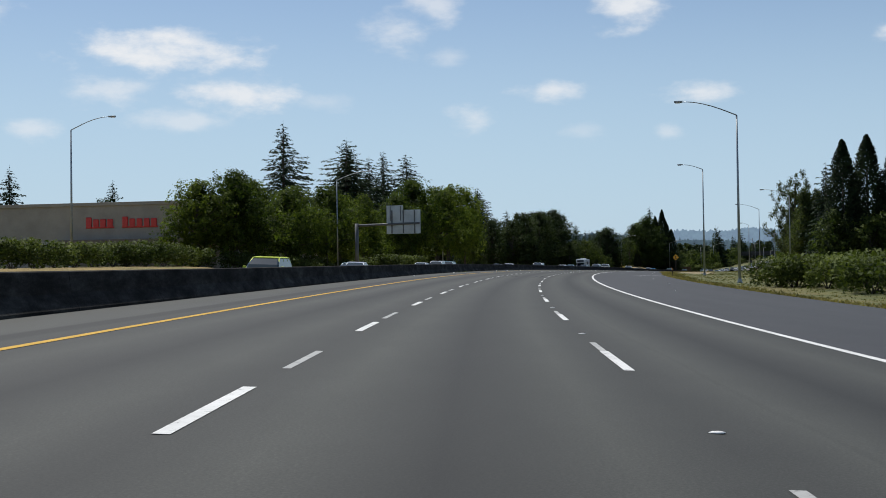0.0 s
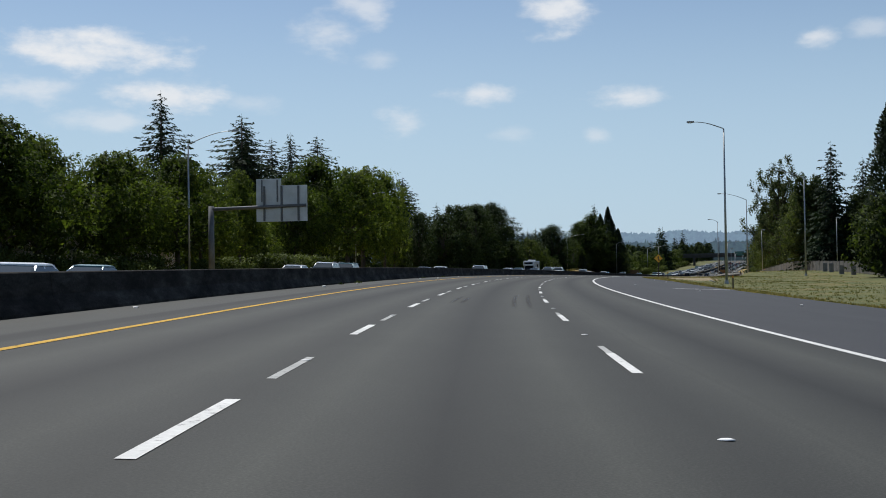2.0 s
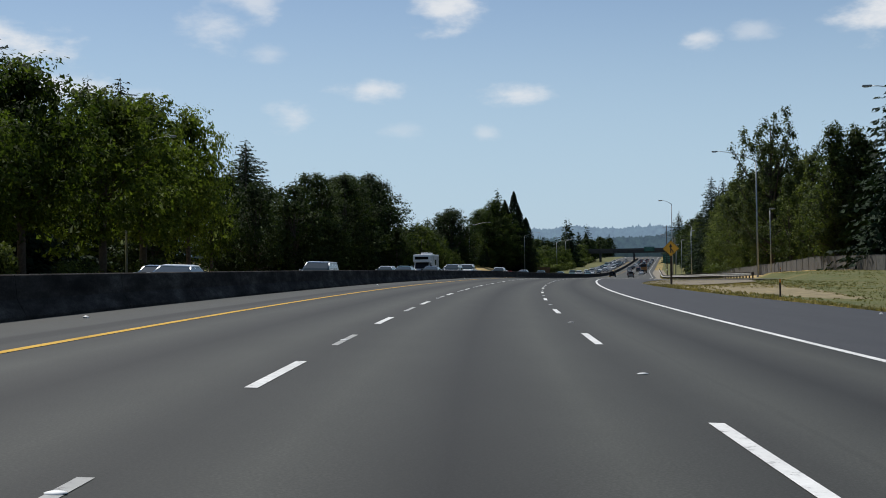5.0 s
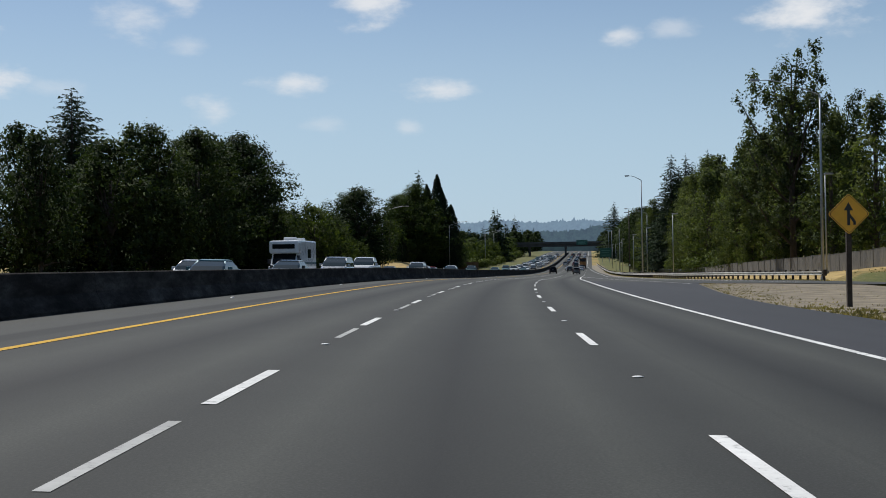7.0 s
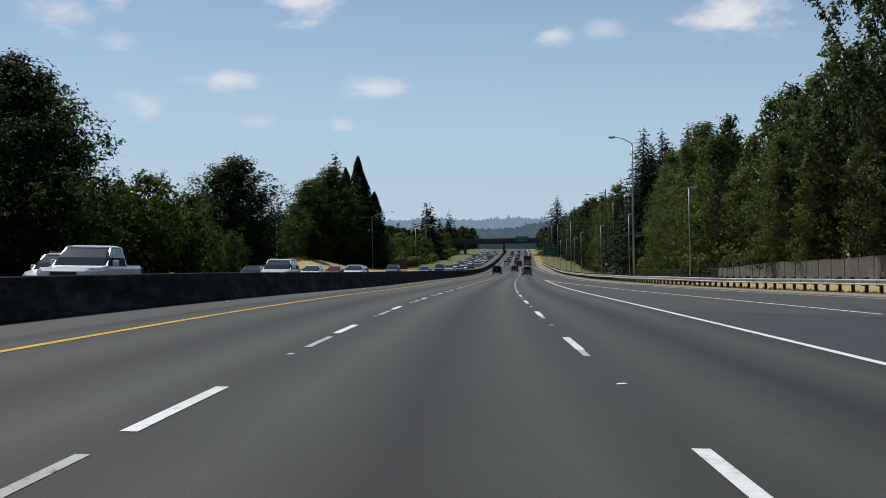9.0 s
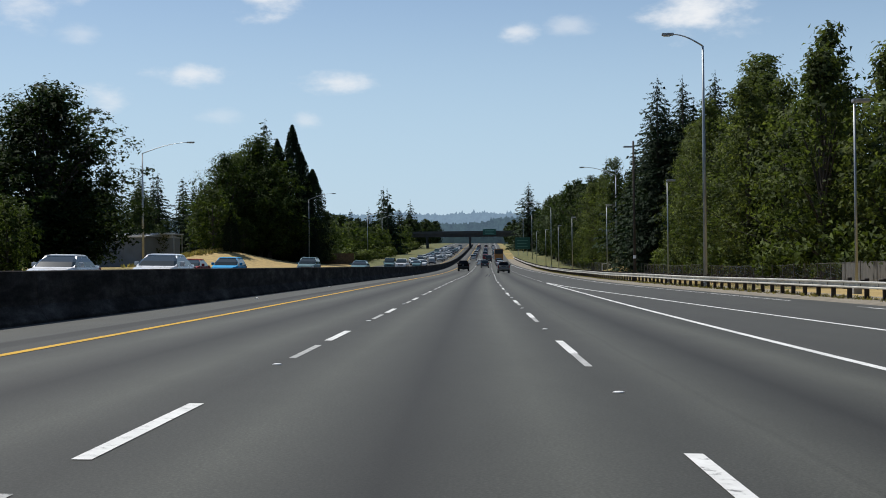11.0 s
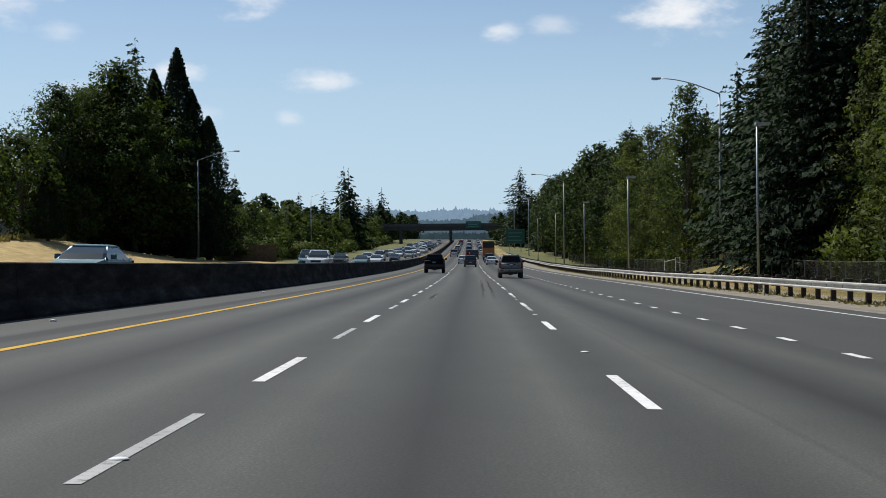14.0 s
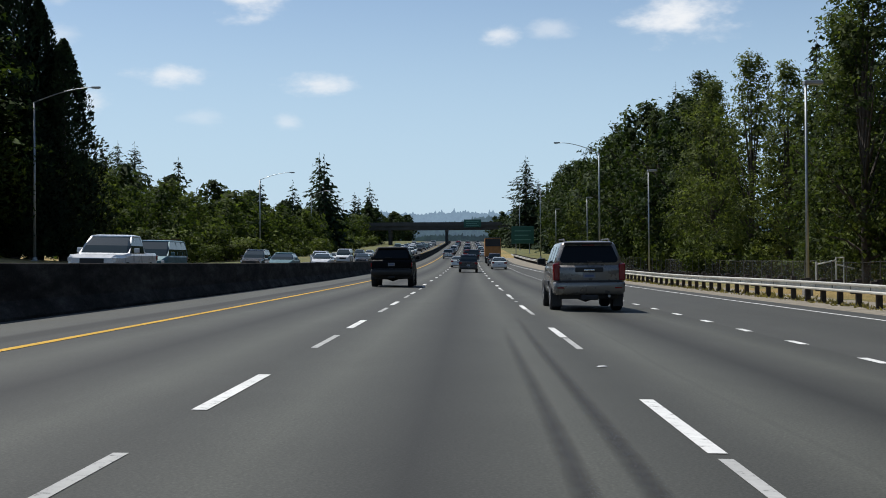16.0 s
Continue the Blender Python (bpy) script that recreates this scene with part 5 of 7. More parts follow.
def small_lamp(H=9.6):
    L = tagged(new("lamp_post"), "slim grey lamp post with a flat box lantern", "lamp post", "path lamp posts")
    bm = bmesh.new()
    tube(bm, [(0, 0, -0.1), (0, 0, H)], [0.08, 0.058], 8)
    part("pole", bm, M_STEEL, L, smooth=True)
    part("base", boxed(-0.2, 0.2, -0.2, 0.2, -0.2, 0.3, 0.03), M_CONCRETE, L, "concrete footing")
    h = part("lamp_head", boxed(-0.75, 0.10, -0.2, 0.2, H - 0.04, H + 0.12, 0.03), M_LAMPGREY, L, "flat box lantern")
    part("lens", boxed(-0.65, -0.1, -0.15, 0.15, H - 0.06, H - 0.035), M_HEAD, h, "clear lens")
    return L


def stand(ob, s, d, turn=0.0, h=0.0, flat=False, tilt=None):
    """Pose of a thing at a place along the road, turned with it."""
    q = P(s, d, h) if flat else G(s, outer(s, d), h)
    return Matrix.Translation(q) @ Matrix.Rotation(-heading(s) + radians(turn), 4, "Z")


LAMPS = {}
# place along and beside the road, turn, arm's reach, height
for s, d, t_, reach, tall in ((118.5, 19.9, 0, 5.1, 17.4), (194.3, 19.7, 0, 3.1, 17.3), (325, 26.5, 0, 5.1, 17.4), (264, 35.0, 0, 5.1, 17.0), (424.5, 16.3, 0, 2.0, 17.2), (540, 22.5, 0, 5.1, 16.8), (656, 18.2, 0, 5.1, 16.6), (775, 18, 0, 5.1, 17.4), (900, 19, 0, 5.1, 17.4),
                              (126, -50, 180, 4.4, 16.3), (191.6, -38.3, 180, 5.1, 16.6), (283, -44.8, 180, 5.1, 15.7), (385, -40.3, 180, 5.1, 15.7), (475.5, -36.2, 180, 5.1, 14.1), (603, -36.4, 180, 5.1, 15.1), (700, -33.0, 180, 5.1, 14.6), (800, -37, 180, 5.1, 15.7), (890, -38, 180, 5.1, 15.7)):
    m = stand(None, s, d, t_)
    first = LAMPS.get(reach)
    if first is None:
        first = LAMPS[reach] = street_lamp(17.0, reach, 1.4 if reach > 4 else 0.8)
        first.matrix_basis = m
        o = first
    else:
        o = copy_thing(first, m)
    o.scale = (1, 1, tall / 17.0)
lamp1 = small_lamp()
first = True
for s, d in ((338, 29.5), (403, 19.9), (457, 18.6), (506, 17.6), (553, 16.25), (606, 17), (660, 17), (715, 17), (290, 42), (270, 45)):
    m = stand(lamp1, s, d, 180)
    if first:
        lamp1.matrix_basis, first = m, False
    else:
        copy_thing(lamp1, m)
# bare dark timber pole with a pale band
up = tagged(new("utility_pole"), "dark timber utility pole with a pale band", "pole")
bm = bmesh.new()
tube(bm, [(0, 0, -0.2), (0, 0, 13)], [0.13, 0.09], 9)
part("pole", bm, M_POST, up, smooth=True)
bm = bmesh.new()
tube(bm, [(0, 0, 2.2), (0, 0, 2.5)], [0.135, 0.135], 9)
part("band", bm, M_SIGNW, up, "pale reflective band")
part("lantern", boxed(-0.9, 0.0, -0.1, 0.1, 12.4, 12.55, 0.03), M_LAMPGREY, up)
up.matrix_basis = stand(up, 454, 15.1)
for s, d in ((420, -52),):
    o = copy_thing(up, stand(up, s, d))

# ---- guard rail: twin-wave beam on timber posts with blocks ----
guard_rail = tagged(new("guard_rail"), "weathered steel guard rail on timber posts", "guard rail")
PROF = [(0.00, 0.0), (0.085, 0.025), (0.085, 0.065), (-0.01, 0.105), (-0.01, 0.205), (0.085, 0.245), (0.085, 0.285), (0.0, 0.31)]
for s0 in np.arange(318, 760, 7.62):
    vs, fs = [], []
    ss = list(np.linspace(s0, s0 + 7.64, 5))
    for s in ss:
        for x, z in PROF:
            vs.append(P(s, rail_d(s) - x, 0.46 + z - 0.05 + 0.02 * math.sin(s * 0.13)))
    n = len(PROF)
    for i in range(4):
        for k in range(n - 1):
            q = i * n + k
            fs.append((q, q + 1, q + n + 1, q + n))
    me = py_mesh("rail", vs, fs, M_RAIL)
    link("rail", me, guard_rail)
POSTM = bm_mesh("post", boxed(0.18, 0.36, -0.08, 0.08, -0.9, 0.86, 0.015), M_POST)
BLOCKM = bm_mesh("block", boxed(0.0, 0.18, -0.075, 0.075, 0.40, 0.80, 0.012), M_POST)
for s in np.arange(318.5, 760, 1.905):
    for nm, mm in (("post", POSTM), ("block", BLOCKM)):
        o = link(nm, mm, guard_rail)
        o.matrix_basis = stand(o, s, rail_d(s) + 0.01, tr.uniform(-2, 2), tr.uniform(-0.03, 0.02), True)
end = part("end_plate", boxed(-0.14, 0.10, -0.05, 0.05, 0.36, 0.86, 0.02), M_POST, guard_rail, "rusty end plate")
end.matrix_basis = stand(end, 317.8, rail_d(317) + 0.05, 0, 0, True)

# ---- chain-link fence along the wood ----
fence = tagged(new("chain_link_fence"), "grey chain-link fence along the wood", "fence")
fence_d = table([(150, 62), (230, 48), (300, 40), (345, 33), (400, 27.5), (460, 25), (520, 24.6), (600, 24.2), (760, 22)])
PM = bmesh.new()
tube(PM, [(0, 0, -0.1), (0, 0, 1.95)], 0.035, 6)
PM = bm_mesh("post", PM, M_FENCEPOST)
FS = steps(180, 700, 3.05)
for s in FS:
    o = link("post", PM, fence)
    o.matrix_basis = stand(o, s, fence_d(s))
vs, fs = [], []
for i, s in enumerate(FS):
    vs += [G(s, fence_d(s), 0.02), G(s, fence_d(s), 1.85)]
    if i:
        q = 2 * i - 2
        fs.append((q, q + 2, q + 3, q + 1))
cut = sum(1 for s in FS if s < 432) - 1
link("mesh", py_mesh("mesh", vs[:2 * cut + 2], fs[:cut], M_SLATS), fence, "wire mesh filled with dull grey slats")
link("mesh", py_mesh("mesh", vs[2 * cut:], [tuple(i - 2 * cut for i in f) for f in fs[cut:]], M_LINK), fence, "see-through wire mesh")
bm = bmesh.new()
tube(bm, [G(s, fence_d(s), 1.87) for s in FS], 0.022, 5)
part("top_rail", bm, M_FENCEPOST, fence)
# posts of an older fence on the grass, a leaning gate frame
PM2 = bm_mesh("fence_stump", boxed(-0.4, 0.4, -0.12, 0.12, -0.2, 1.5, 0.05), M_CONCRETE)
for s, d in ((245, 44), (262, 42), (270, 41), (284, 40.5), (292, 40)):
    o = tagged(link("concrete_post", PM2), "weathered pale concrete post", "post", "old posts")
    o.matrix_basis = stand(o, s, d, tr.uniform(-20, 20))
gate = tagged(new("gate_frame"), "pale bent pipe gate frame by the fence", "gate")
for a, b in (((-1.2, 0, 0), (-1.2, 0, 1.9)), ((0.1, 0, 0), (0.1, 0, 2.2)), ((-1.2, 0, 1.7), (0.1, 0, 2.0)), ((0.1, 0, 1.7), (1.9, 0, 1.3)), ((0.6, 0, 0), (0.6, 0, 2.2)), ((0.1, 0, 2.15), (0.6, 0, 2.15))):
    bm = bmesh.new()
    tube(bm, [a, b], 0.05, 6)
    part("pipe", bm, M_SIGNW, gate)
gate.matrix_basis = stand(gate, 577.8, 24.9)

# ---- signs ----
# cantilever sign over the oncoming lanes, seen from behind
cs = tagged(new("cantilever_sign"), "cantilever sign seen from behind, bare aluminium back with ribs", "road sign")
bm = bmesh.new()
tube(bm, [(0, 0, -0.2), (0, 0, 7.7)], [0.33, 0.28], 12)
part("post", bm, M_SHADOWSTEEL, cs, smooth=True)
bm = bmesh.new()
tube(bm, [(0, 0, 7.35), (9.9, 0, 7.6)], [0.20, 0.15], 10)
part("arm", bm, M_SHADOWSTEEL, cs, smooth=True)
panel = part("panel", boxed(4.7, 10.0, 0.22, 0.27, 6.0, 9.65), M_ALU, cs, "ribbed aluminium sign back")
part("panel", boxed(4.7, 7.3, 0.225, 0.265, 9.65, 10.35), M_ALU, cs, "small tab panel on top")
for z in np.arange(6.2, 9.6, 0.31):
    part("rib", boxed(4.72, 9.98, 0.18, 0.222, z, z + 0.05), M_ALU, panel)
for x in (5.55, 7.35, 9.1):
    part("bracket", boxed(x - 0.09, x + 0.09, 0.06, 0.20, 6.05, 9.6), M_SHADOWSTEEL, cs, "upright bracket")
for x in (5.3, 6.9):
    part("bracket", boxed(x - 0.05, x + 0.05, 0.10, 0.22, 8.0, 10.25), M_SHADOWSTEEL, cs, "upright bracket")
cs.matrix_basis = stand(cs, 181.5, -32.1)

# merge sign
ms_ = tagged(new("merge_sign"), "yellow diamond merge sign on a dark timber post", "road sign")
part("post", boxed(-0.08, 0.08, -0.07, 0.07, -0.2, 3.2, 0.01), M_POST, ms_)


def diamond(half, y0, y1, zc):
    bm = bmesh.new()
    n_, pts = 5, []
    for k in range(4):
        a = math.pi / 2 * k
        c = Vector((math.cos(a), 0, math.sin(a))) * (half - 0.10)
        for j in range(n_):
            b_ = a - math.pi / 4 + math.pi / 2 * j / (n_ - 1)
            pts.append(Vector((c.x + math.cos(b_) * 0.09, 0, zc + c.z + math.sin(b_) * 0.09)))
    loft(bm, [[Vector((p_.x, y, p_.z)) for p_ in pts] for y in (y0, y1)])
    return bm


board = part("board", diamond(0.64, -0.10, -0.085, 3.05), M_SIGNY, ms_, "yellow diamond board")
part("border", diamond(0.605, -0.104, -0.1005, 3.05), M_BLACK, board)
part("face", diamond(0.585, -0.108, -0.1045, 3.05), M_SIGNY, board)


def flat_shape(pts, y):
    bm = bmesh.new()
    loft(bm, [[Vector((x, yy, z)) for x, z in pts] for yy in (y, y + 0.003)])
    return bm


part("arrow", flat_shape([(-0.059, 2.687), (0.033, 2.687), (0.033, 3.162), (0.132, 3.162), (-0.013, 3.426), (-0.158, 3.162), (-0.059, 3.162)], -0.1125), M_BLACK, board, "black upward arrow")
part("side_arrow", flat_shape([(0.033, 2.925), (0.132, 2.779), (0.132, 2.700), (0.211, 2.700), (0.211, 2.819), (0.033, 3.057)], -0.1125), M_BLACK, board, "black joining bar")
ms_.matrix_basis = stand(ms_, 257.3, 11.4)

tufts("weeds", 26, lambda rs: (rs.choice([127.2, 127.6, 121.5, 133, 158, 171]) + rs.normal() * 0.22, BAR_D + 0.07 + abs(rs.normal()) * 0.05), 9, 0.13, "green weeds sprouting at the foot of the barrier", M_HEDGE)
# delineator posts and litter on the verge
for s, d, h in ((141, 14.6, 0.95), (216, 13.2, 0.95), (330, 30, 1.0)):
    o = tagged(new("marker_post"), "short rusty marker post on the verge", "post", "marker posts")
    part("post", boxed(-0.045, 0.045, -0.02, 0.02, -0.2, h, 0.006), M_POST, o)
    part("cap", boxed(-0.045, 0.045, -0.024, -0.021, h - 0.18, h - 0.03), M_AMBER, o, "faded reflector")
    o.matrix_basis = stand(o, s, d)
bd = tagged(part("board", boxed(-0.9, 0.9, -0.18, 0.18, 0.0, 0.07, 0.01), M_LITTER), "pale broken board lying on the grass", "board")
bd.matrix_basis = stand(bd, 215, 19.5, 60) @ pose(0, 0, 0.05, 8, 10, 0)
rl = random.Random(4)
for k in range(26):
    bm = bmesh.new()
    bmesh.ops.create_icosphere(bm, subdivisions=1, radius=1)
    for v in bm.verts:
        v.co = Vector((v.co.x * rl.uniform(0.04, 0.09), v.co.y * rl.uniform(0.03, 0.08), v.co.z * rl.uniform(0.02, 0.04) + 0.015))
    o = tagged(part("litter", bm, M_LITTER), "scrap of pale litter", "litter", "roadside litter")
    if k < 2:
        o.location = P((115.3, 150.9)[k], (-7.9, -7.5)[k], 0.0)
        o.scale = (1.6, 1.6, 1.4)
    elif k < 15:
        o.location = P(20 + k * 33 + rl.uniform(-8, 8), BAR_D + 0.35 + abs(rl.gauss(0, 0.5)), 0.0)
    else:
        s = 60 + (k - 15) * 22
        o.location = P(s, rl.uniform(8.0, 12.3), 0.0) if s < 200 else P(s + 150, rail_d(s + 150) - 0.6, 0.0)

# ---- buildings ----
store = tagged(new("store_building"), "long low beige store with red wall lettering", "building")
part("wall", boxed(-52, 8, 0, 45, -1, 10.4), M_WALL, store)
part("parapet", boxed(-52.2, 8.2, -0.25, 45.2, 10.4, 10.9, 0.05), M_WALL, store)
part("awning", boxed(-16, 7.5, -2.2, 0, 4.4, 5.4, 0.05), M_WALLDARK, store, "dark lower canopy")
part("wall_band", boxed(-15.8, 7.4, -0.3, 0.0, -1, 4.4), M_WALLDARK, store, "darker lower wall")
for x0, n_ in ((-12.6, 4), (-6.9, 5)):
    sg = part("wall_sign", boxed(x0, x0 + n_ * 1.12 - 0.1, -0.12, 0.0, 7.1, 7.35), M_REDSIGN, store, "red sign shapes")
    for k in range(n_):
        hgt = 8.75 if k == 0 else 8.45
        part("shape", boxed(x0 + k * 1.12, x0 + k * 1.12 + 0.88, -0.2, 0.0, 7.12, hgt, 0.12), M_REDSIGN, sg)
store.matrix_basis = stand(store, 167, -56.5) @ pose(0, 0, 0, 0, 0, 0)
back = tagged(new("low_building"), "low tan building behind the roadside trees", "building")
part("wall", boxed(-12, 12, 0, 18, -1, 5.0), M_WALL, back)
part("roof", boxed(-12.4, 12.4, -0.5, 18.5, 5.0, 5.4, 0.05), M_WALLDARK, back)
for x in (-8, -3, 2, 7):
    w = part("window", boxed(x - 1.1, x + 1.1, -0.06, 0.02, 1.0, 2.8), M_TRIM, back)
    part("pane", boxed(x - 1.0, x + 1.0, -0.08, -0.06, 1.1, 2.7), M_GLASS, w)
back.matrix_basis = stand(back, 205, -64)
shed = tagged(new("warehouse"), "low grey warehouse with a pale metal roof", "building")
part("wall", boxed(-30, 8, 0, 30, -1, 6.7), M_SHEET, shed, "grey-blue sheet wall")
bm = bmesh.new()
loft(bm, [[Vector((x, y, z)) for y, z in ((-0.6, 6.7), (15, 7.7), (30.6, 6.7))] for x in (-30.4, 8.4)])
part("roof", bm, M_ROOF, shed, "pale metal roof")
part("fascia", boxed(-30.5, 8.5, -0.75, -0.6, 6.45, 6.95, 0.03), M_SIGNW, shed, "white eaves board")
for k in range(20):
    part("wall_rib", boxed(-29.8 + k * 1.95, -29.7 + k * 1.95, -0.05, 0.0, -1, 6.4), M_SHEET, shed)
shed.matrix_basis = stand(shed, 600, -79.5)
canopy = tagged(new("canopy"), "flat pale canopy on thin posts", "canopy")
part("roof", boxed(-4.2, 3.9, 0, 8, 7.3, 7.6, 0.05), M_ROOF, canopy)
part("fascia", boxed(-4.3, 4.0, -0.1, 0.0, 7.35, 7.7, 0.03), M_SIGNW, canopy, "white eaves board")
for x in (-3.9, 0, 3.6):
    for y in (0.4, 7.6):
        part("post", boxed(x - 0.1, x + 0.1, y - 0.1, y + 0.1, -0.6, 7.3), M_STEEL, canopy)
canopy.matrix_basis = stand(canopy, 612, -71.9)
bf = tagged(new("board_fence"), "brown board fence beside the oncoming lanes", "fence")
for k in range(60):
    part("board", boxed(k * 0.16, k * 0.16 + 0.15, -0.015, 0.015, -0.2, 2.5 + 0.03 * (k % 3)), M_WOODFENCE, bf)
for k in range(4):
    part("post", boxed(k * 3.1, k * 3.1 + 0.1, 0.02, 0.12, -0.3, 2.6), M_WOODFENCE, bf)
bf.matrix_basis = stand(bf, 628, -39)

# ---- overpass ----
ov = tagged(new("overpass"), "concrete girder overpass crossing the motorway", "bridge")
OS = 980
z0 = 6.2
part("deck", boxed(-75, 70, -6, 6, z0 + 1.5, z0 + 2.0), M_BRIDGE, ov)
for y in (-5.2, -2.6, 0, 2.6, 5.2):
    part("girder", boxed(-75, 70, y - 0.35, y + 0.35, z0, z0 + 1.5), M_BRIDGE, ov)
for y in (-6.1, 6.1):
    part("parapet", boxed(-75, 70, y - 0.15, y + 0.15, z0 + 1.5, z0 + 2.9), M_BRIDGE, ov)
for x in (-8.6, -31, 17):
    pr = part("pier", boxed(x - 0.6, x + 0.6, -5.5, 5.5, z0 - 1.0, z0 - 0.02, 0.05), M_BRIDGE, ov)
    for y in (-4.2, 0, 4.2):
        bm = bmesh.new()
        tube(bm, [(x, y, -1.5), (x, y, z0 - 1.0)], 0.55, 12)
        part("column", bm, M_BRIDGE, pr)
for x0, x1 in ((-75, -38), (26, 70)):
    bm = bmesh.new()
    loft(bm, [[Vector((x, y, z)) for x, z in ((x0, -2), (x1 + (4 if x0 < 0 else -4), -2), (x1 - (6 if x0 < 0 else -6), z0), (x0, z0))] for y in (-9, 9)])
    part("abutment", bm, M_DIRT, ov, "earth abutment")
ov.matrix_basis = stand(ov, OS, 0, 0, 0, True)


def green_sign(name, w, h, posts, label):
    g = tagged(new(name), label, "road sign", "green guide signs")
    z = 2.3 if posts else 0
    pn = part("panel", boxed(-w / 2, w / 2, -0.05, 0.0, z, z + h, 0.01), M_SIGNG, g)
    part("border", boxed(-w / 2 + 0.1, w / 2 - 0.1, -0.056, -0.052, z + 0.1, z + 0.15), M_SIGNTEXT, pn)
    part("border", boxed(-w / 2 + 0.1, w / 2 - 0.1, -0.056, -0.052, z + h - 0.18, z + h - 0.13), M_SIGNTEXT, pn)
    for k in range(3):
        part("text_bar", boxed(-w * 0.36, w * (0.36 - 0.1 * (k == 1)), -0.058, -0.052, z + h * (0.2 + 0.25 * k), z + h * (0.2 + 0.25 * k) + 0.26), M_SIGNTEXT, pn, "pale bar of unreadable text")
    if posts:
        for x in (-w * 0.3, w * 0.3):
            part("post", boxed(x - 0.1, x + 0.1, 0.02, 0.22, -0.4, z + h), M_STEEL, g)
    return g


g1 = green_sign("guide_sign", 5.9, 4.6, True, "large green guide sign on two posts")
g1.matrix_basis = stand(g1, 818, 16.0, 0, 0.6)
g2 = green_sign("bridge_sign", 6.8, 3.1, False, "green guide sign fixed on the overpass")
g2.matrix_basis = stand(g2, OS, 1.6, 0, 0, True) @ pose(0, -6.5, z0 + 0.8)


# ---- distant wooded ridges ----
def ridge(name, dist, height, mat, seed, a0, a1, label):
    rs = np.random.RandomState(seed)
    vs, fs = [], []
    n = int((a1 - a0) / 0.055)
    for i in range(n + 1):
        a = radians(a0 + (a1 - a0) * i / n)
        roll_ = 0.78 + 0.30 * noise.noise(Vector((a * 7, seed, 0))) + 0.12 * noise.noise(Vector((a * 22, seed, 5)))
        z = height * roll_ + dist * 0.0022 * rs.rand() ** 1.3 * (1 + (rs.rand() < 0.15))
        x, y = -45 + math.sin(a) * dist, 300 + math.cos(a) * dist
        vs += [(x, y, -30), (x * 1.0, y, z), (x * 1.06, y * 1.06 + 20, z * 0.8)]
        if i:
            q = 3 * i - 3
            fs += [(q, q + 3, q + 4, q + 1), (q + 1, q + 4, q + 5, q + 2)]
    tagged(link(name, py_mesh(name, vs, fs, mat)), label, "hills", kind="structure")


ridge("backdrop_hills", 2350, 88, M_RIDGE1, 3, -75, 75, "wooded ridge with blue haze painted in")
ridge("backdrop_near_woods", 1520, 34, M_RIDGE0, 5, -60, 60, "belt of dark woods with light haze painted in")
ridge("backdrop_far_hills", 2800, 132, M_RIDGE2, 7, -80, 80, "farther wooded ridge with pale haze painted in")
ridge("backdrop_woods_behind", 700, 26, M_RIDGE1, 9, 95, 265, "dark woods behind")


# ---- vehicles ----
def ring_section(hw, zlo, zhi, y, tuck=0.9):
    r = min(0.12, (zhi - zlo) * 0.3)
    pts = [(hw * tuck, zlo), (hw * 0.98, zlo + r), (hw, (zlo + zhi) / 2), (hw * 0.985, zhi - r), (hw * 0.93, zhi)]
    return [Vector((x, y, z)) for x, z in pts] + [Vector((-x, y, z)) for x, z in reversed(pts)]


def wheel(parent, x, y, r, w, mat=None):
    side = 1 if x > 0 else -1
    bm = bmesh.new()
    prof = [(-w / 2, r * 0.62), (-w / 2, r * 0.90), (-w * 0.36, r), (w * 0.36, r), (w / 2, r * 0.90), (w / 2, r * 0.62)]
    n = 16
    loft_rings = [[Vector((x + a, y + math.cos(2 * math.pi * k / n) * q, r + math.sin(2 * math.pi * k / n) * q)) for k in range(n)] for a, q in prof]
    loft(bm, loft_rings)
    wh = part("wheel", bm, M_TYRE, parent, "black tyre", True)
    bm = bmesh.new()
    xo = x + side * (w / 2 + 0.004)
    for k in range(5):
        a = 2 * math.pi * k / 5
        c, s_ = math.cos(a), math.sin(a)
        q = [Vector((xo, y + c * r * f - s_ * g, r + s_ * r * f + c * g)) for f, g in ((0.08, -0.05), (0.58, -0.075), (0.58, 0.075), (0.08, 0.05))]
        loft(bm, [q, [v + Vector((-side * 0.03, 0, 0)) for v in q]])
    tube(bm, [(xo - side * 0.02, y, r), (xo + side * 0.012, y, r)], r * 0.16, 10)
    part("rim", bm, mat or M_RIM, wh, "grey alloy spokes")
    return wh


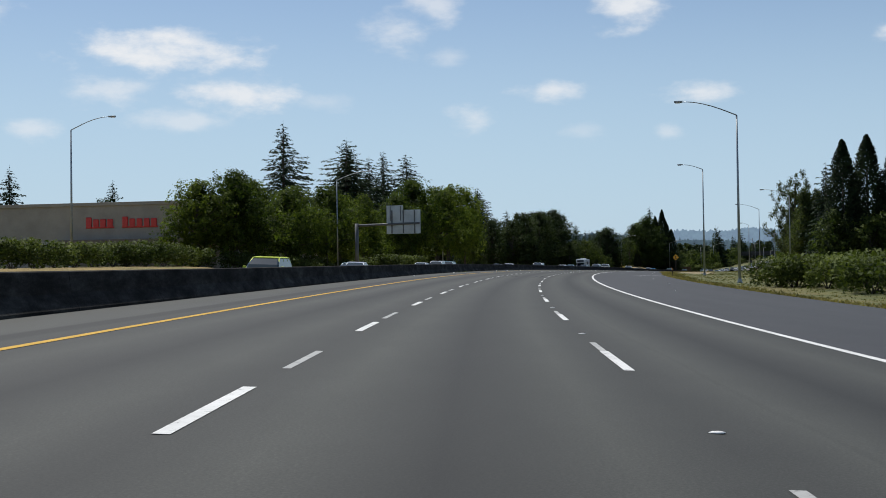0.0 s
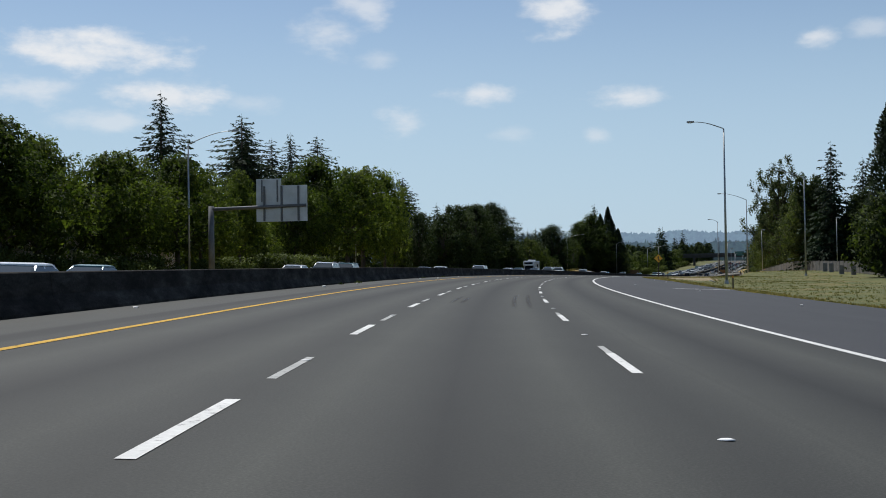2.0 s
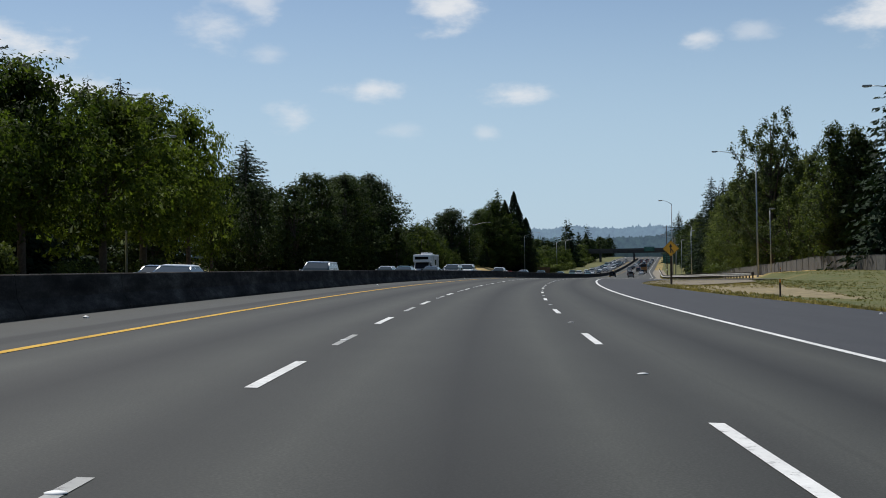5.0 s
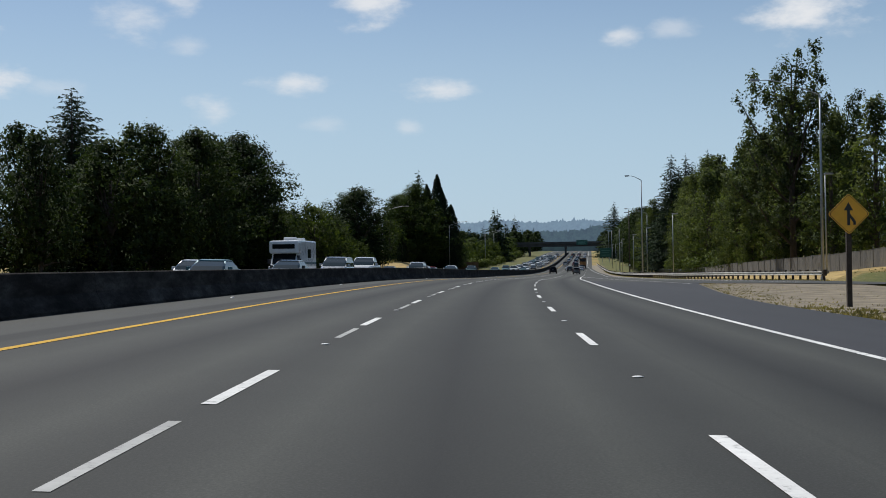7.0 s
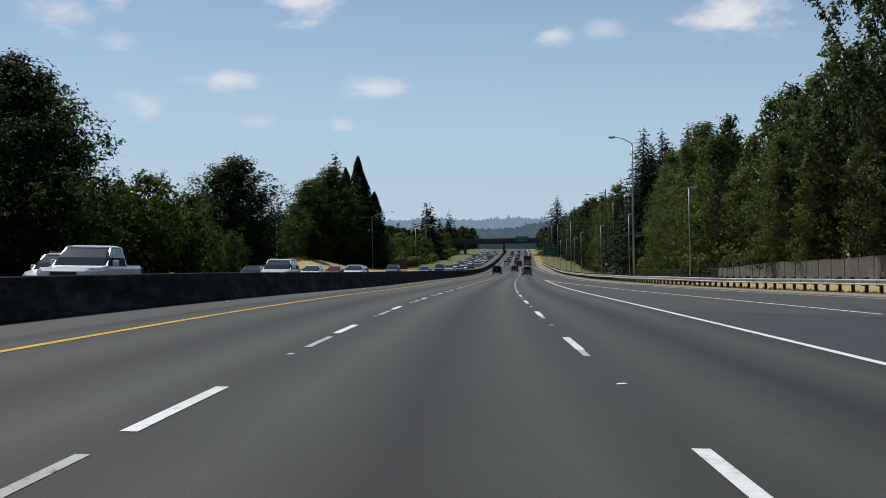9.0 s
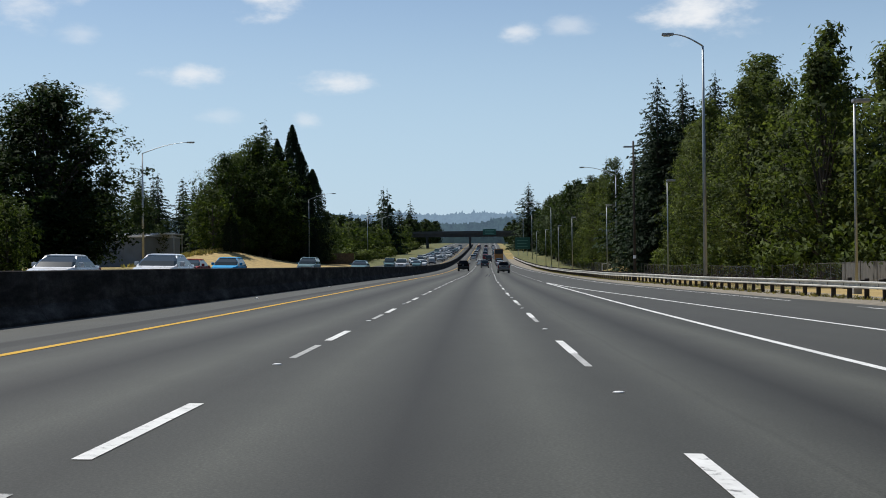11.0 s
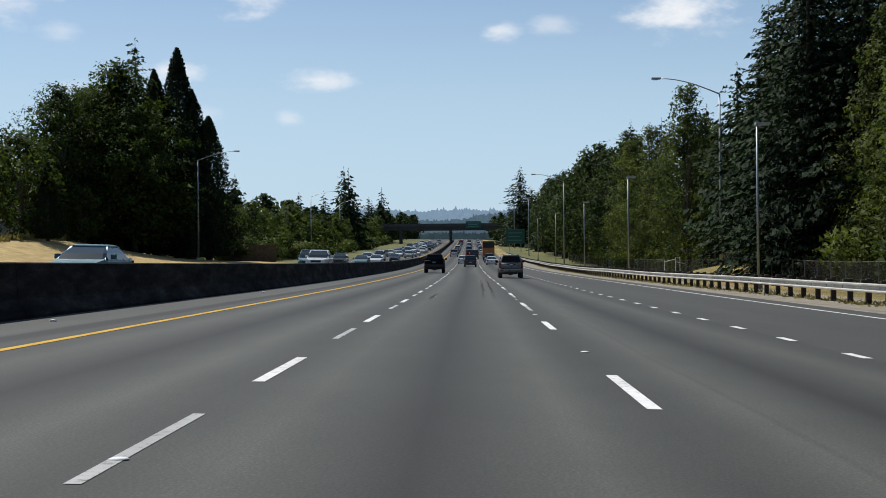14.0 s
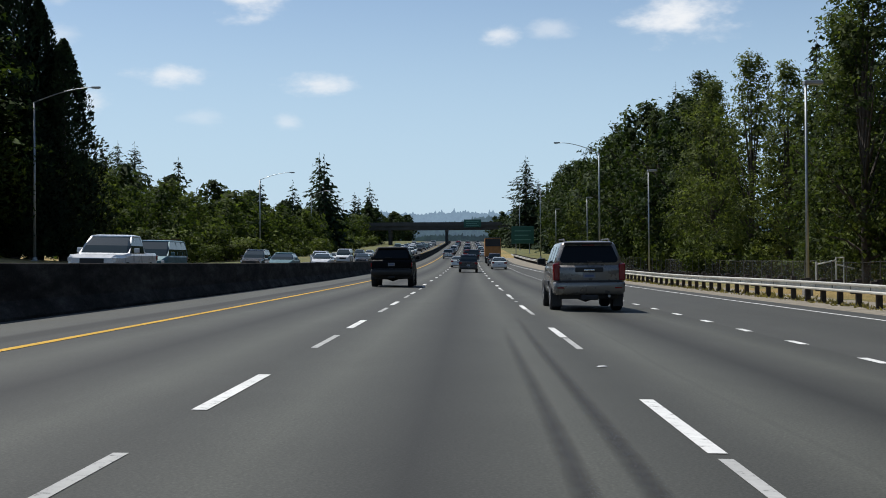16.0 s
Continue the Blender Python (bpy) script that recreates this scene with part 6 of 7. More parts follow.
def vehicle(name, label, paint, L, W, H, belt, zlo, r, nose, deck, cab0, cab1, rake0, rake1, group="motorway traffic", hood=None, detail=False, rails=False, tail=None):
    """A car. y is forward: body from -L/2 to L/2, cabin from cab0 (rear) to cab1 (front) at the belt."""
    c = tagged(new(name), label, "car", group)
    pm = PAINTS[paint]
    hw = W / 2
    hood = hood or belt - 0.08
    st = [(-L / 2, hw * 0.86, zlo + 0.16, deck - 0.10), (-L / 2 + 0.10, hw * 0.95, zlo + 0.04, deck), (-L / 2 + 0.5, hw, zlo, max(deck, belt - 0.02)), (cab0 + 0.1, hw, zlo, belt), (0.0, hw, zlo, belt), (cab1 - 0.1, hw, zlo, belt),
          (cab1 + 0.12, hw * 0.99, zlo, hood + 0.02), (L / 2 - 0.55, hw * 0.97, zlo + 0.02, hood - 0.03), (L / 2 - 0.12, hw * 0.90, zlo + 0.06, nose), (L / 2, hw * 0.76, zlo + 0.14, nose - 0.12)]
    if cab0 - 0.1 < -L / 2 + 0.5:
        st = [q for q in st if q[0] != cab0 + 0.1]
    st.sort(key=lambda q: q[0])
    bm = bmesh.new()
    loft(bm, [ring_section(w_, lo, hi, y) for y, w_, lo, hi in st])
    body = part("body", bm, pm, c, smooth=False)
    # glasshouse
    tw = hw * 0.73 if H < 1.6 else hw * 0.79
    ry0, ry1 = cab0 + rake0, cab1 - rake1
    bw = hw * 0.955

    def outline(y0, y1, w_, z):
        k = 0.10
        return [Vector((x, y, z)) for x, y in ((w_, y0 + k), (w_, y1 - k), (w_ - k, y1), (-w_ + k, y1), (-w_, y1 - k), (-w_, y0 + k), (-w_ + k, y0), (w_ - k, y0))]

    bm = bmesh.new()
    loft(bm, [outline(cab0, cab1, bw, belt - 0.03), outline(ry0 * 0.35 + cab0 * 0.65, ry1 * 0.35 + cab1 * 0.65, bw * 0.68 + tw * 0.32, belt + (H - belt) * 0.38), outline(ry0, ry1, tw, H - 0.07)])
    part("glass", bm, M_SCREEN, c, "dark tinted windows")
    bm = bmesh.new()
    loft(bm, [outline(ry0 - 0.03, ry1 + 0.04, tw + 0.03, H - 0.085), outline(ry0 - 0.02, ry1 + 0.03, tw + 0.02, H - 0.04), outline(ry0 + 0.22, ry1 - 0.25, tw - 0.14, H)])
    part("roof", bm, pm, c)
    mids = [(cab0 + cab1) / 2 + 0.05] + ([cab0 + (cab1 - cab0) * 0.25] if (cab1 - cab0) > 2.6 else [])
    for sx in (-1, 1):
        for yb, yt, wd in [(cab0 + 0.06, ry0 + 0.06, 0.12), (cab1 - 0.06, ry1 - 0.03, 0.06)] + [(m_, m_, 0.07) for m_ in mids]:
            bm = bmesh.new()
            lo = [Vector((sx * (bw + 0.012), yb - wd / 2, belt - 0.04)), Vector((sx * (bw + 0.012), yb + wd / 2, belt - 0.04)), Vector((sx * (bw - 0.05), yb + wd / 2, belt - 0.04)), Vector((sx * (bw - 0.05), yb - wd / 2, belt - 0.04))]
            hi = [Vector((sx * (tw + 0.014), yt - wd / 2, H - 0.07)), Vector((sx * (tw + 0.014), yt + wd / 2, H - 0.07)), Vector((sx * (tw - 0.05), yt + wd / 2, H - 0.07)), Vector((sx * (tw - 0.05), yt - wd / 2, H - 0.07))]
            loft(bm, [lo, hi])
            part("pillar", bm, pm, c)
    ax = L * 0.285
    for y in (-ax, ax):
        for sx in (-1, 1):
            bm = bmesh.new()
            n = 14
            rr = r * 1.16
            arc = [Vector((sx * (hw + 0.006), y + math.cos(math.pi * k / n) * rr, r * 0.9 + math.sin(math.pi * k / n) * rr)) for k in range(n + 1)]
            loft(bm, [arc, [v - Vector((sx * 0.30, 0, 0)) for v in arc]])
            part("wheel_arch", bm, M_TRIM, c, "black wheel arch")
            wheel(c, sx * (hw - 0.115), y, r, 0.235)
    yr, yf = -L / 2, L / 2
    part("bumper", boxed(-hw * 0.93, hw * 0.93, yr - 0.07, yr + 0.12, zlo + 0.08, zlo + 0.30, 0.04), pm if not detail else M_TRIM, c, "rear bumper")
    part("bumper", boxed(-hw * 0.84, hw * 0.84, yf - 0.16, yf + 0.05, zlo + 0.10, zlo + 0.30, 0.04), pm, c, "front bumper")
    part("grille", boxed(-hw * 0.45, hw * 0.45, yf - 0.10, yf + 0.015, zlo + 0.36, nose - 0.14, 0.02), M_TRIM, c, "dark grille")
    tz0, tz1, tww = tail or (deck - 0.30, deck - 0.08, 0.30)
    for sx in (-1, 1):
        part("tail_light", boxed(min(sx * hw * 0.97, sx * (hw * 0.97 - tww)), max(sx * hw * 0.97, sx * (hw * 0.97 - tww)), yr - 0.015, yr + 0.22, tz0, tz1, 0.025), M_TAIL, c, "red tail light")
        part("headlight", boxed(min(sx * hw * 0.90, sx * hw * 0.52), max(sx * hw * 0.90, sx * hw * 0.52), yf - 0.28, yf - 0.02, nose - 0.26, nose - 0.09, 0.03), M_HEAD, c, "clear headlight")
        mr = part("mirror", boxed(min(sx * hw, sx * (hw + 0.20)), max(sx * hw, sx * (hw + 0.20)), cab1 - 0.62, cab1 - 0.48, belt - 0.02, belt + 0.17, 0.035), M_TRIM if detail else pm, c, "wing mirror")
        part("mirror_glass", boxed(min(sx * (hw + 0.03), sx * (hw + 0.18)), max(sx * (hw + 0.03), sx * (hw + 0.18)), cab1 - 0.632, cab1 - 0.622, belt + 0.01, belt + 0.15), M_CHROME, mr)
    pl = part("number_plate", boxed(-0.16, 0.16, yr - 0.085, yr - 0.07, zlo + 0.32, zlo + 0.48), M_PLATE, c, "pale number plate")
    part("plate_bars", boxed(-0.12, 0.12, yr - 0.088, yr - 0.0855, zlo + 0.37, zlo + 0.43), M_PLATEBAR, pl)
    if rails:
        for sx in (-1, 1):
            bm = bmesh.new()
            tube(bm, [(sx * (tw - 0.08), ry0 + 0.2, H - 0.02), (sx * (tw - 0.08), ry0 + 0.3, H + 0.06), (sx * (tw - 0.08), ry1 - 0.5, H + 0.06), (sx * (tw - 0.08), ry1 - 0.4, H - 0.02)], 0.02, 6)
            part("roof_rail", bm, M_TRIM, c, "black roof rail")
    return c


KX = {
    "sedan": dict(L=4.7, W=1.80, H=1.45, belt=0.94, zlo=0.22, r=0.32, nose=0.76, deck=0.98, cab0=-1.75, cab1=1.25, rake0=0.80, rake1=0.95),
    "hatch": dict(L=4.3, W=1.76, H=1.50, belt=0.95, zlo=0.22, r=0.32, nose=0.80, deck=0.98, cab0=-2.0, cab1=1.15, rake0=0.45, rake1=0.85),
    "suv": dict(L=4.7, W=1.86, H=1.74, belt=1.10, zlo=0.30, r=0.37, nose=0.95, deck=1.10, cab0=-2.28, cab1=1.20, rake0=0.36, rake1=0.95, rails=True),
    "minivan": dict(L=5.0, W=1.94, H=1.75, belt=1.05, zlo=0.24, r=0.34, nose=0.86, deck=1.05, cab0=-2.42, cab1=1.55, rake0=0.28, rake1=1.10),
    "van": dict(L=5.4, W=2.0, H=2.05, belt=1.22, zlo=0.28, r=0.36, nose=1.02, deck=1.22, cab0=-2.66, cab1=2.05, rake0=0.12, rake1=1.0),
    "pickup": dict(L=5.7, W=1.98, H=1.86, belt=1.18, zlo=0.38, r=0.40, nose=1.08, deck=1.18, cab0=-0.95, cab1=1.35, rake0=0.16, rake1=0.92),
}
CARS = {}
TINTS = {"black": "black", "champagne": "champagne", "white": "white", "silver": "silver", "grey": "dark grey", "teal": "blue-green", "blue": "bright blue", "red": "dark red", "lime": "lime-green", "dark": "charcoal"}
ROLE = {"sedan": "sedan", "hatch": "hatchback", "suv": "sport utility car", "minivan": "minivan", "van": "high-roofed van", "pickup": "pickup truck"}


def car(kind_, paint, s, d, oncoming=False):
    key = (kind_, paint)
    m = stand(None, s, d, 180 if oncoming else 0, 0.004 + (opp(s) if oncoming else 0.0), True)
    a = math.atan(float(np.interp(s, _s, _g)))
    m = m @ Matrix.Rotation(a if not oncoming else -a, 4, "X") @ Matrix.Rotation(math.atan(float(np.interp(s, _s, _c))) * (1 if not oncoming else -1), 4, "Y")
    if key not in CARS:
        CARS[key] = vehicle(ROLE[kind_].replace(" ", "_"), f"{TINTS[paint]} {ROLE[kind_]} on the motorway", paint, **KX[kind_])
        CARS[key].matrix_basis = m
        return CARS[key]
    return copy_thing(CARS[key], m)


# the two tall cars ahead
def rounded(x0, x1, z0, z1, r, inset=0.0, n=5):
    """Corner-rounded outline, anticlockwise; the upper corners drawn in by inset."""
    out_ = []
    for cx, cz, a0 in ((x1 - r, z0 + r, -90), (x1 - r - inset, z1 - r, 0), (x0 + r + inset, z1 - r, 90), (x0 + r, z0 + r, 180)):
        for k in range(n):
            a = radians(a0 + 90 * k / (n - 1))
            out_.append((cx + r * math.cos(a), cz + r * math.sin(a)))
    return out_


def tall_car(name, label, paint, L, W, H, belt, zlo, r, hood, rear_lean, screen_lean, top_half, axle, tail, bumper_mat, roof_mat):
    """A boxy tall car, y forward: rounded body, upright cabin, inset glass, bumpers, lamps, wheels under arches."""
    c = tagged(new(name), label, "car", "motorway traffic")
    pm, hw = PAINTS[paint], W / 2
    yr, yf = -L / 2, L / 2
    cab1 = L * 0.22
    bm = bmesh.new()
    st = [(yr, 0.90, zlo + 0.22, belt - 0.10), (yr + 0.05, 0.955, zlo + 0.12, belt - 0.01), (yr + 0.16, 0.985, zlo + 0.05, belt), (yr + 0.5, 1.0, zlo, belt), (0, 1.0, zlo, belt), (cab1 - 0.1, 1.0, zlo, belt),
          (cab1 + 0.12, 0.99, zlo, hood + 0.03), (yf - 0.5, 0.97, zlo + 0.02, hood - 0.02), (yf - 0.14, 0.93, zlo + 0.06, hood - 0.08), (yf - 0.03, 0.87, zlo + 0.12, hood - 0.18), (yf, 0.80, zlo + 0.2, hood - 0.26)]
    rings = []
    for y, k, lo, hi in st:
        w = hw * k
        rr = min(0.10, (hi - lo) * 0.2)
        sec = [(w * 0.90, lo), (w * 0.965, lo + 0.05), (w * 0.99, lo + rr + 0.10), (w, (lo + hi) / 2), (w * 0.99, hi - rr), (w * 0.965, hi - rr * 0.35), (w * 0.92, hi)]
        rings.append([Vector((x, y, z)) for x, z in sec] + [Vector((-x, y, z)) for x, z in reversed(sec)])
    loft(bm, rings)
    body = part("body", bm, pm, c, smooth=True)
    # cabin walls lean in from belt to roof
    bh = hw * 0.945
    zt = H - 0.10

    def at_z(z):
        f = (z - belt) / (zt - belt)
        return bh + (top_half - bh) * f, yr + 0.06 + rear_lean * f, cab1 - screen_lean * f

    def ring(z, shrink=0.0):
        w, y0, y1 = at_z(min(z, zt))
        return [Vector((x, y, z)) for x, y in rounded(-w + shrink, w - shrink, y0 + shrink, y1 - shrink, 0.13)]

    bm = bmesh.new()
    loft(bm, [ring(belt - 0.04), ring((belt + zt) / 2), ring(zt), ring(H - 0.055, 0.03), ring(H - 0.02, 0.10), ring(H, 0.30)])
    part("cabin", bm, pm if roof_mat is None else roof_mat, c, smooth=True)

    def pane(nm, outline, side, label_):
        bm = bmesh.new()
        a, b_ = [], []
        for u, z in outline:
            w, y0, y1 = at_z(z)
            if side == "rear":
                a.append(Vector((u, y0 - 0.012, z))), b_.append(Vector((u, y0 + 0.02, z)))
            elif side == "front":
                a.append(Vector((u, y1 + 0.012, z))), b_.append(Vector((u, y1 - 0.02, z)))
            else:
                a.append(Vector((side * (w + 0.010), u, z))), b_.append(Vector((side * (w - 0.02), u, z)))
        loft(bm, [a, b_])
        return part(nm, bm, M_GLASS, c, label_)

    wl = at_z(belt + 0.12)[0]
    pane("rear_window", rounded(-wl + 0.10, wl - 0.10, belt + 0.06, zt - 0.03, 0.09, 0.10), "rear", "dark tinted rear window")
    pane("windscreen", rounded(-wl + 0.06, wl - 0.06, belt + 0.05, zt - 0.04, 0.08, 0.10), "front", "dark windscreen")
    y_a, y_b = yr + 0.30 + rear_lean * 0.5, cab1 - screen_lean * 0.6 - 0.10
    span = y_b - y_a
    for sx in (-1, 1):
        for f0, f1 in ((0.0, 0.29), (0.33, 0.64), (0.68, 1.0)):
            pane("side_window", rounded(y_a + span * f0, y_a + span * f1, belt + 0.06, zt - 0.05, 0.06, 0.03), sx, "dark side window")
        part("door_handle", boxed(min(sx * hw, sx * (hw + 0.025)), max(sx * hw, sx * (hw + 0.025)), -0.10, 0.10, belt - 0.17, belt - 0.13, 0.01), M_TRIM, c)
        part("side_moulding", boxed(min(sx * (hw - 0.02), sx * (hw + 0.02)), max(sx * (hw - 0.02), sx * (hw + 0.02)), -axle + 0.55, axle - 0.55, zlo + 0.22, zlo + 0.36, 0.015), M_TRIM, c)
        for y in (-axle, axle):
            bm = bmesh.new()
            n = 14
            for rr, off in ((r * 1.20, 0.010),):
                arc = [Vector((sx * (hw + off), y + math.cos(math.pi * k / n) * rr, r * 0.92 + math.sin(math.pi * k / n) * rr)) for k in range(n + 1)]
                loft(bm, [arc, [v - Vector((sx * 0.34, 0, 0)) for v in arc]])
            part("wheel_arch", bm, M_TRIM, c, "black wheel arch")
            wheel(c, sx * (hw - 0.13), y, r, 0.28)
        z0, z1, tw_ = tail
        part("tail_light", boxed(min(sx * hw * 0.985, sx * (hw * 0.985 - tw_)), max(sx * hw * 0.985, sx * (hw * 0.985 - tw_)), yr - 0.02, yr + 0.26, z0, z1, 0.035), M_TAIL, c, "red tail light")
        part("headlight", boxed(min(sx * hw * 0.86, sx * hw * 0.5), max(sx * hw * 0.86, sx * hw * 0.5), yf - 0.2, yf + 0.005, hood - 0.34, hood - 0.18, 0.03), M_HEAD, c, "clear headlight")
        mr = part("mirror", boxed(min(sx * (hw - 0.02), sx * (hw + 0.22)), max(sx * (hw - 0.02), sx * (hw + 0.22)), cab1 - 0.50, cab1 - 0.36, belt, belt + 0.19, 0.045), M_TRIM, c, "black wing mirror")
        part("mirror_glass", boxed(min(sx * (hw + 0.03), sx * (hw + 0.19)), max(sx * (hw + 0.03), sx * (hw + 0.19)), cab1 - 0.508, cab1 - 0.500, belt + 0.03, belt + 0.16), M_GLASS, mr)
    bm = bmesh.new()
    loft(bm, [[Vector((x, y, z)) for x, y in rounded(-hw * k, hw * k, yr - dy, yr + 0.35, 0.10)] for z, k, dy in ((zlo + 0.02, 0.90, 0.02), (zlo + 0.08, 0.97, 0.085), (zlo + 0.30, 0.985, 0.10), (zlo + 0.345, 0.965, 0.075))])
    part("rear_bumper", bm, bumper_mat, c, "moulded rear bumper", True)
    part("bumper_step", boxed(-hw * 0.88, hw * 0.88, yr - 0.09, yr + 0.05, zlo + 0.345, zlo + 0.385, 0.012), M_TRIM, c, "black bumper step")
    part("front_bumper", boxed(-hw * 0.86, hw * 0.86, yf - 0.2, yf + 0.06, zlo + 0.06, zlo + 0.32, 0.05), bumper_mat, c)
    part("grille", boxed(-hw * 0.46, hw * 0.46, yf - 0.08, yf + 0.012, zlo + 0.38, hood - 0.2, 0.02), M_TRIM, c, "dark grille")
    part("underbody", boxed(-hw * 0.80, hw * 0.80, yr + 0.25, yf - 0.4, zlo - 0.10, zlo + 0.10, 0.03), M_TRIM, c, "dark underbody")
    bm = bmesh.new()
    tube(bm, [(-hw + 0.25, -axle, r), (-0.25, -axle, r - 0.02), (0, -axle, r - 0.02), (0.25, -axle, r - 0.02), (hw - 0.25, -axle, r)], [0.05, 0.06, 0.15, 0.06, 0.05], 8)
    part("rear_axle", bm, M_TRIM, c, "dark axle with differential", True)
    return c


black = tall_car("black_suv", "tall boxy black sport utility car on big tyres", "black", 5.1, 2.0, 1.92, 1.30, 0.50, 0.43, 1.16, 0.28, 0.62, 0.74, 1.46, (0.95, 1.16, 0.07), M_TRIM, None)
part("rear_wiper", boxed(-0.30, 0.02, -2.515, -2.485, 1.38, 1.40), M_TRIM, black)
part("tow_hitch", boxed(-0.14, 0.14, -2.66, -2.2, 0.42, 0.52, 0.03), M_TRIM, black)
pl = part("number_plate", boxed(-0.16, 0.16, -2.578, -2.545, 1.00, 1.15, 0.006), M_PLATEDIM, black, "dull number plate")
part("plate_bars", boxed(-0.12, 0.12, -2.581, -2.5785, 1.05, 1.10), M_PLATEBAR, pl)
part("roof_spoiler", boxed(-0.66, 0.66, -2.32, -2.05, 1.83, 1.875, 0.018), M_TRIM, black)
black.matrix_basis = stand(None, 557.5, -3.5, 0, 0.002, True)
champ = tall_car("champagne_suv", "champagne boxy sport utility car with dark rear glass", "champagne", 4.78, 1.88, 1.83, 1.20, 0.42, 0.385, 1.10, 0.24, 0.52, 0.71, 1.38, (0.80, 1.24, 0.17), PAINTS["champagne"], None)
part("plate_recess", boxed(-0.36, 0.36, -2.412, -2.36, 1.02, 1.14, 0.02), M_TRIM, champ, "dark number plate recess")
part("tailgate_emblem", boxed(-0.14, 0.14, -2.42, -2.40, 1.05, 1.09, 0.01), M_CHROME, champ, "bright tailgate emblem")
pl = part("number_plate", boxed(-0.16, 0.16, -2.412, -2.385, 0.86, 1.00, 0.006), M_PLATEDIM, champ, "dull number plate")
part("plate_bars", boxed(-0.12, 0.12, -2.415, -2.4125, 0.90, 0.95), M_PLATEBAR, pl)
part("rear_wiper", boxed(-0.05, 0.34, -2.375, -2.345, 1.285, 1.305), M_TRIM, champ)
part("brake_light", boxed(-0.16, 0.16, -2.15, -2.085, 1.705, 1.728), M_TAIL, champ, "high brake light")
part("roof_spoiler", boxed(-0.62, 0.62, -2.20, -1.95, 1.745, 1.79, 0.018), M_TRIM, champ, "dark roof spoiler")
part("tow_bar", boxed(-0.22, 0.22, -2.50, -2.0, 0.30, 0.43, 0.03), M_TRIM, champ)
bm = bmesh.new()
tube(bm, [(0.5, -2.50, 0.40), (0.5, -2.0, 0.40)], 0.035, 8)
part("exhaust", bm, M_RIM, champ, "exhaust pipe")
for sx in (-1, 1):
    bm = bmesh.new()
    tube(bm, [(sx * 0.58, -1.8, 1.80), (sx * 0.58, -1.7, 1.875), (sx * 0.58, 0.0, 1.885), (sx * 0.56, 0.1, 1.80)], 0.022, 6)
    part("roof_rail", bm, M_TRIM, champ, "black roof rail")
    part("bumper_reflector", boxed(sx * 0.74 - 0.09, sx * 0.74 + 0.09, -2.505, -2.485, 0.60, 0.635, 0.005), M_TAIL, champ, "red reflector")
    part("mud_flap", boxed(sx * 0.80 - 0.13, sx * 0.80 + 0.13, -1.86, -1.83, 0.12, 0.45), M_TRIM, champ)
champ.matrix_basis = stand(None, 531.5, 3.2, 0, 0.002, True)

# slower traffic farther on
car("suv", "dark", 618, 0.1)
car("sedan", "white", 642, 3.7)
car("sedan", "white", 652, -1.2)
car("pickup", "silver", 735, -3.9)
car("suv", "red", 742, 0.0)
car("van", "dark", 712, 1.0)
car("suv", "grey", 668, 3.7)
ahead = random.Random(12)
pal = ["white", "silver", "grey", "dark", "black", "red", "teal", "white"]
for k in range(30):
    lane = (-3.95, -0.3, 3.4)[k % 3]
    car(ahead.choice(("sedan", "suv", "hatch", "sedan", "minivan")), ahead.choice(pal), 770 + (k // 3) * 27 + ahead.uniform(-8, 8), lane)
# traffic coming the other way
IN, MID, OUT = -13.6, -17.3, -21.0
ONC = [
    ("minivan", "lime", 67, IN), ("sedan", "white", 96, IN), ("sedan", "teal", 112, MID), ("hatch", "white", 152, MID), ("sedan", "white", 205, IN),
    ("suv", "white", 163, MID), ("suv", "teal", 171.5, MID), ("hatch", "grey", 214, MID), ("minivan", "silver", 236, IN),
    ("sedan", "teal", 274.3, IN), ("hatch", "white", 284, MID), ("sedan", "dark", 292, IN),
    ("minivan", "silver", 308.7, IN), ("suv", "white", 329.4, MID), ("sedan", "dark", 384, OUT), ("pickup", "white", 322, IN), ("suv", "white", 357.8, IN), ("sedan", "white", 392.8, MID), ("sedan", "white", 395, IN),
    ("sedan", "red", 430.6, OUT), ("hatch", "blue", 426.1, MID), ("sedan", "teal", 478, IN), ("suv", "teal", 464, MID),
    ("pickup", "white", 544.5, IN), ("van", "teal", 566, MID), ("sedan", "teal", 588, IN), ("suv", "dark", 597, MID), ("sedan", "white", 612, IN),
    ("suv", "white", 640, MID), ("sedan", "dark", 655, IN), ("van", "white", 668, MID), ("sedan", "white", 690, OUT), ("suv", "silver", 706, IN),
]
for row in ONC:
    car(*row, oncoming=True)
for k in range(30):
    lane = (IN, MID, OUT)[k % 3]
    car(ahead.choice(("sedan", "suv", "hatch", "sedan", "van")), ahead.choice(["white", "white", "silver", "grey", "dark", "teal", "white"]), 725 + (k // 3) * 26 + ahead.uniform(-8, 8), lane, True)


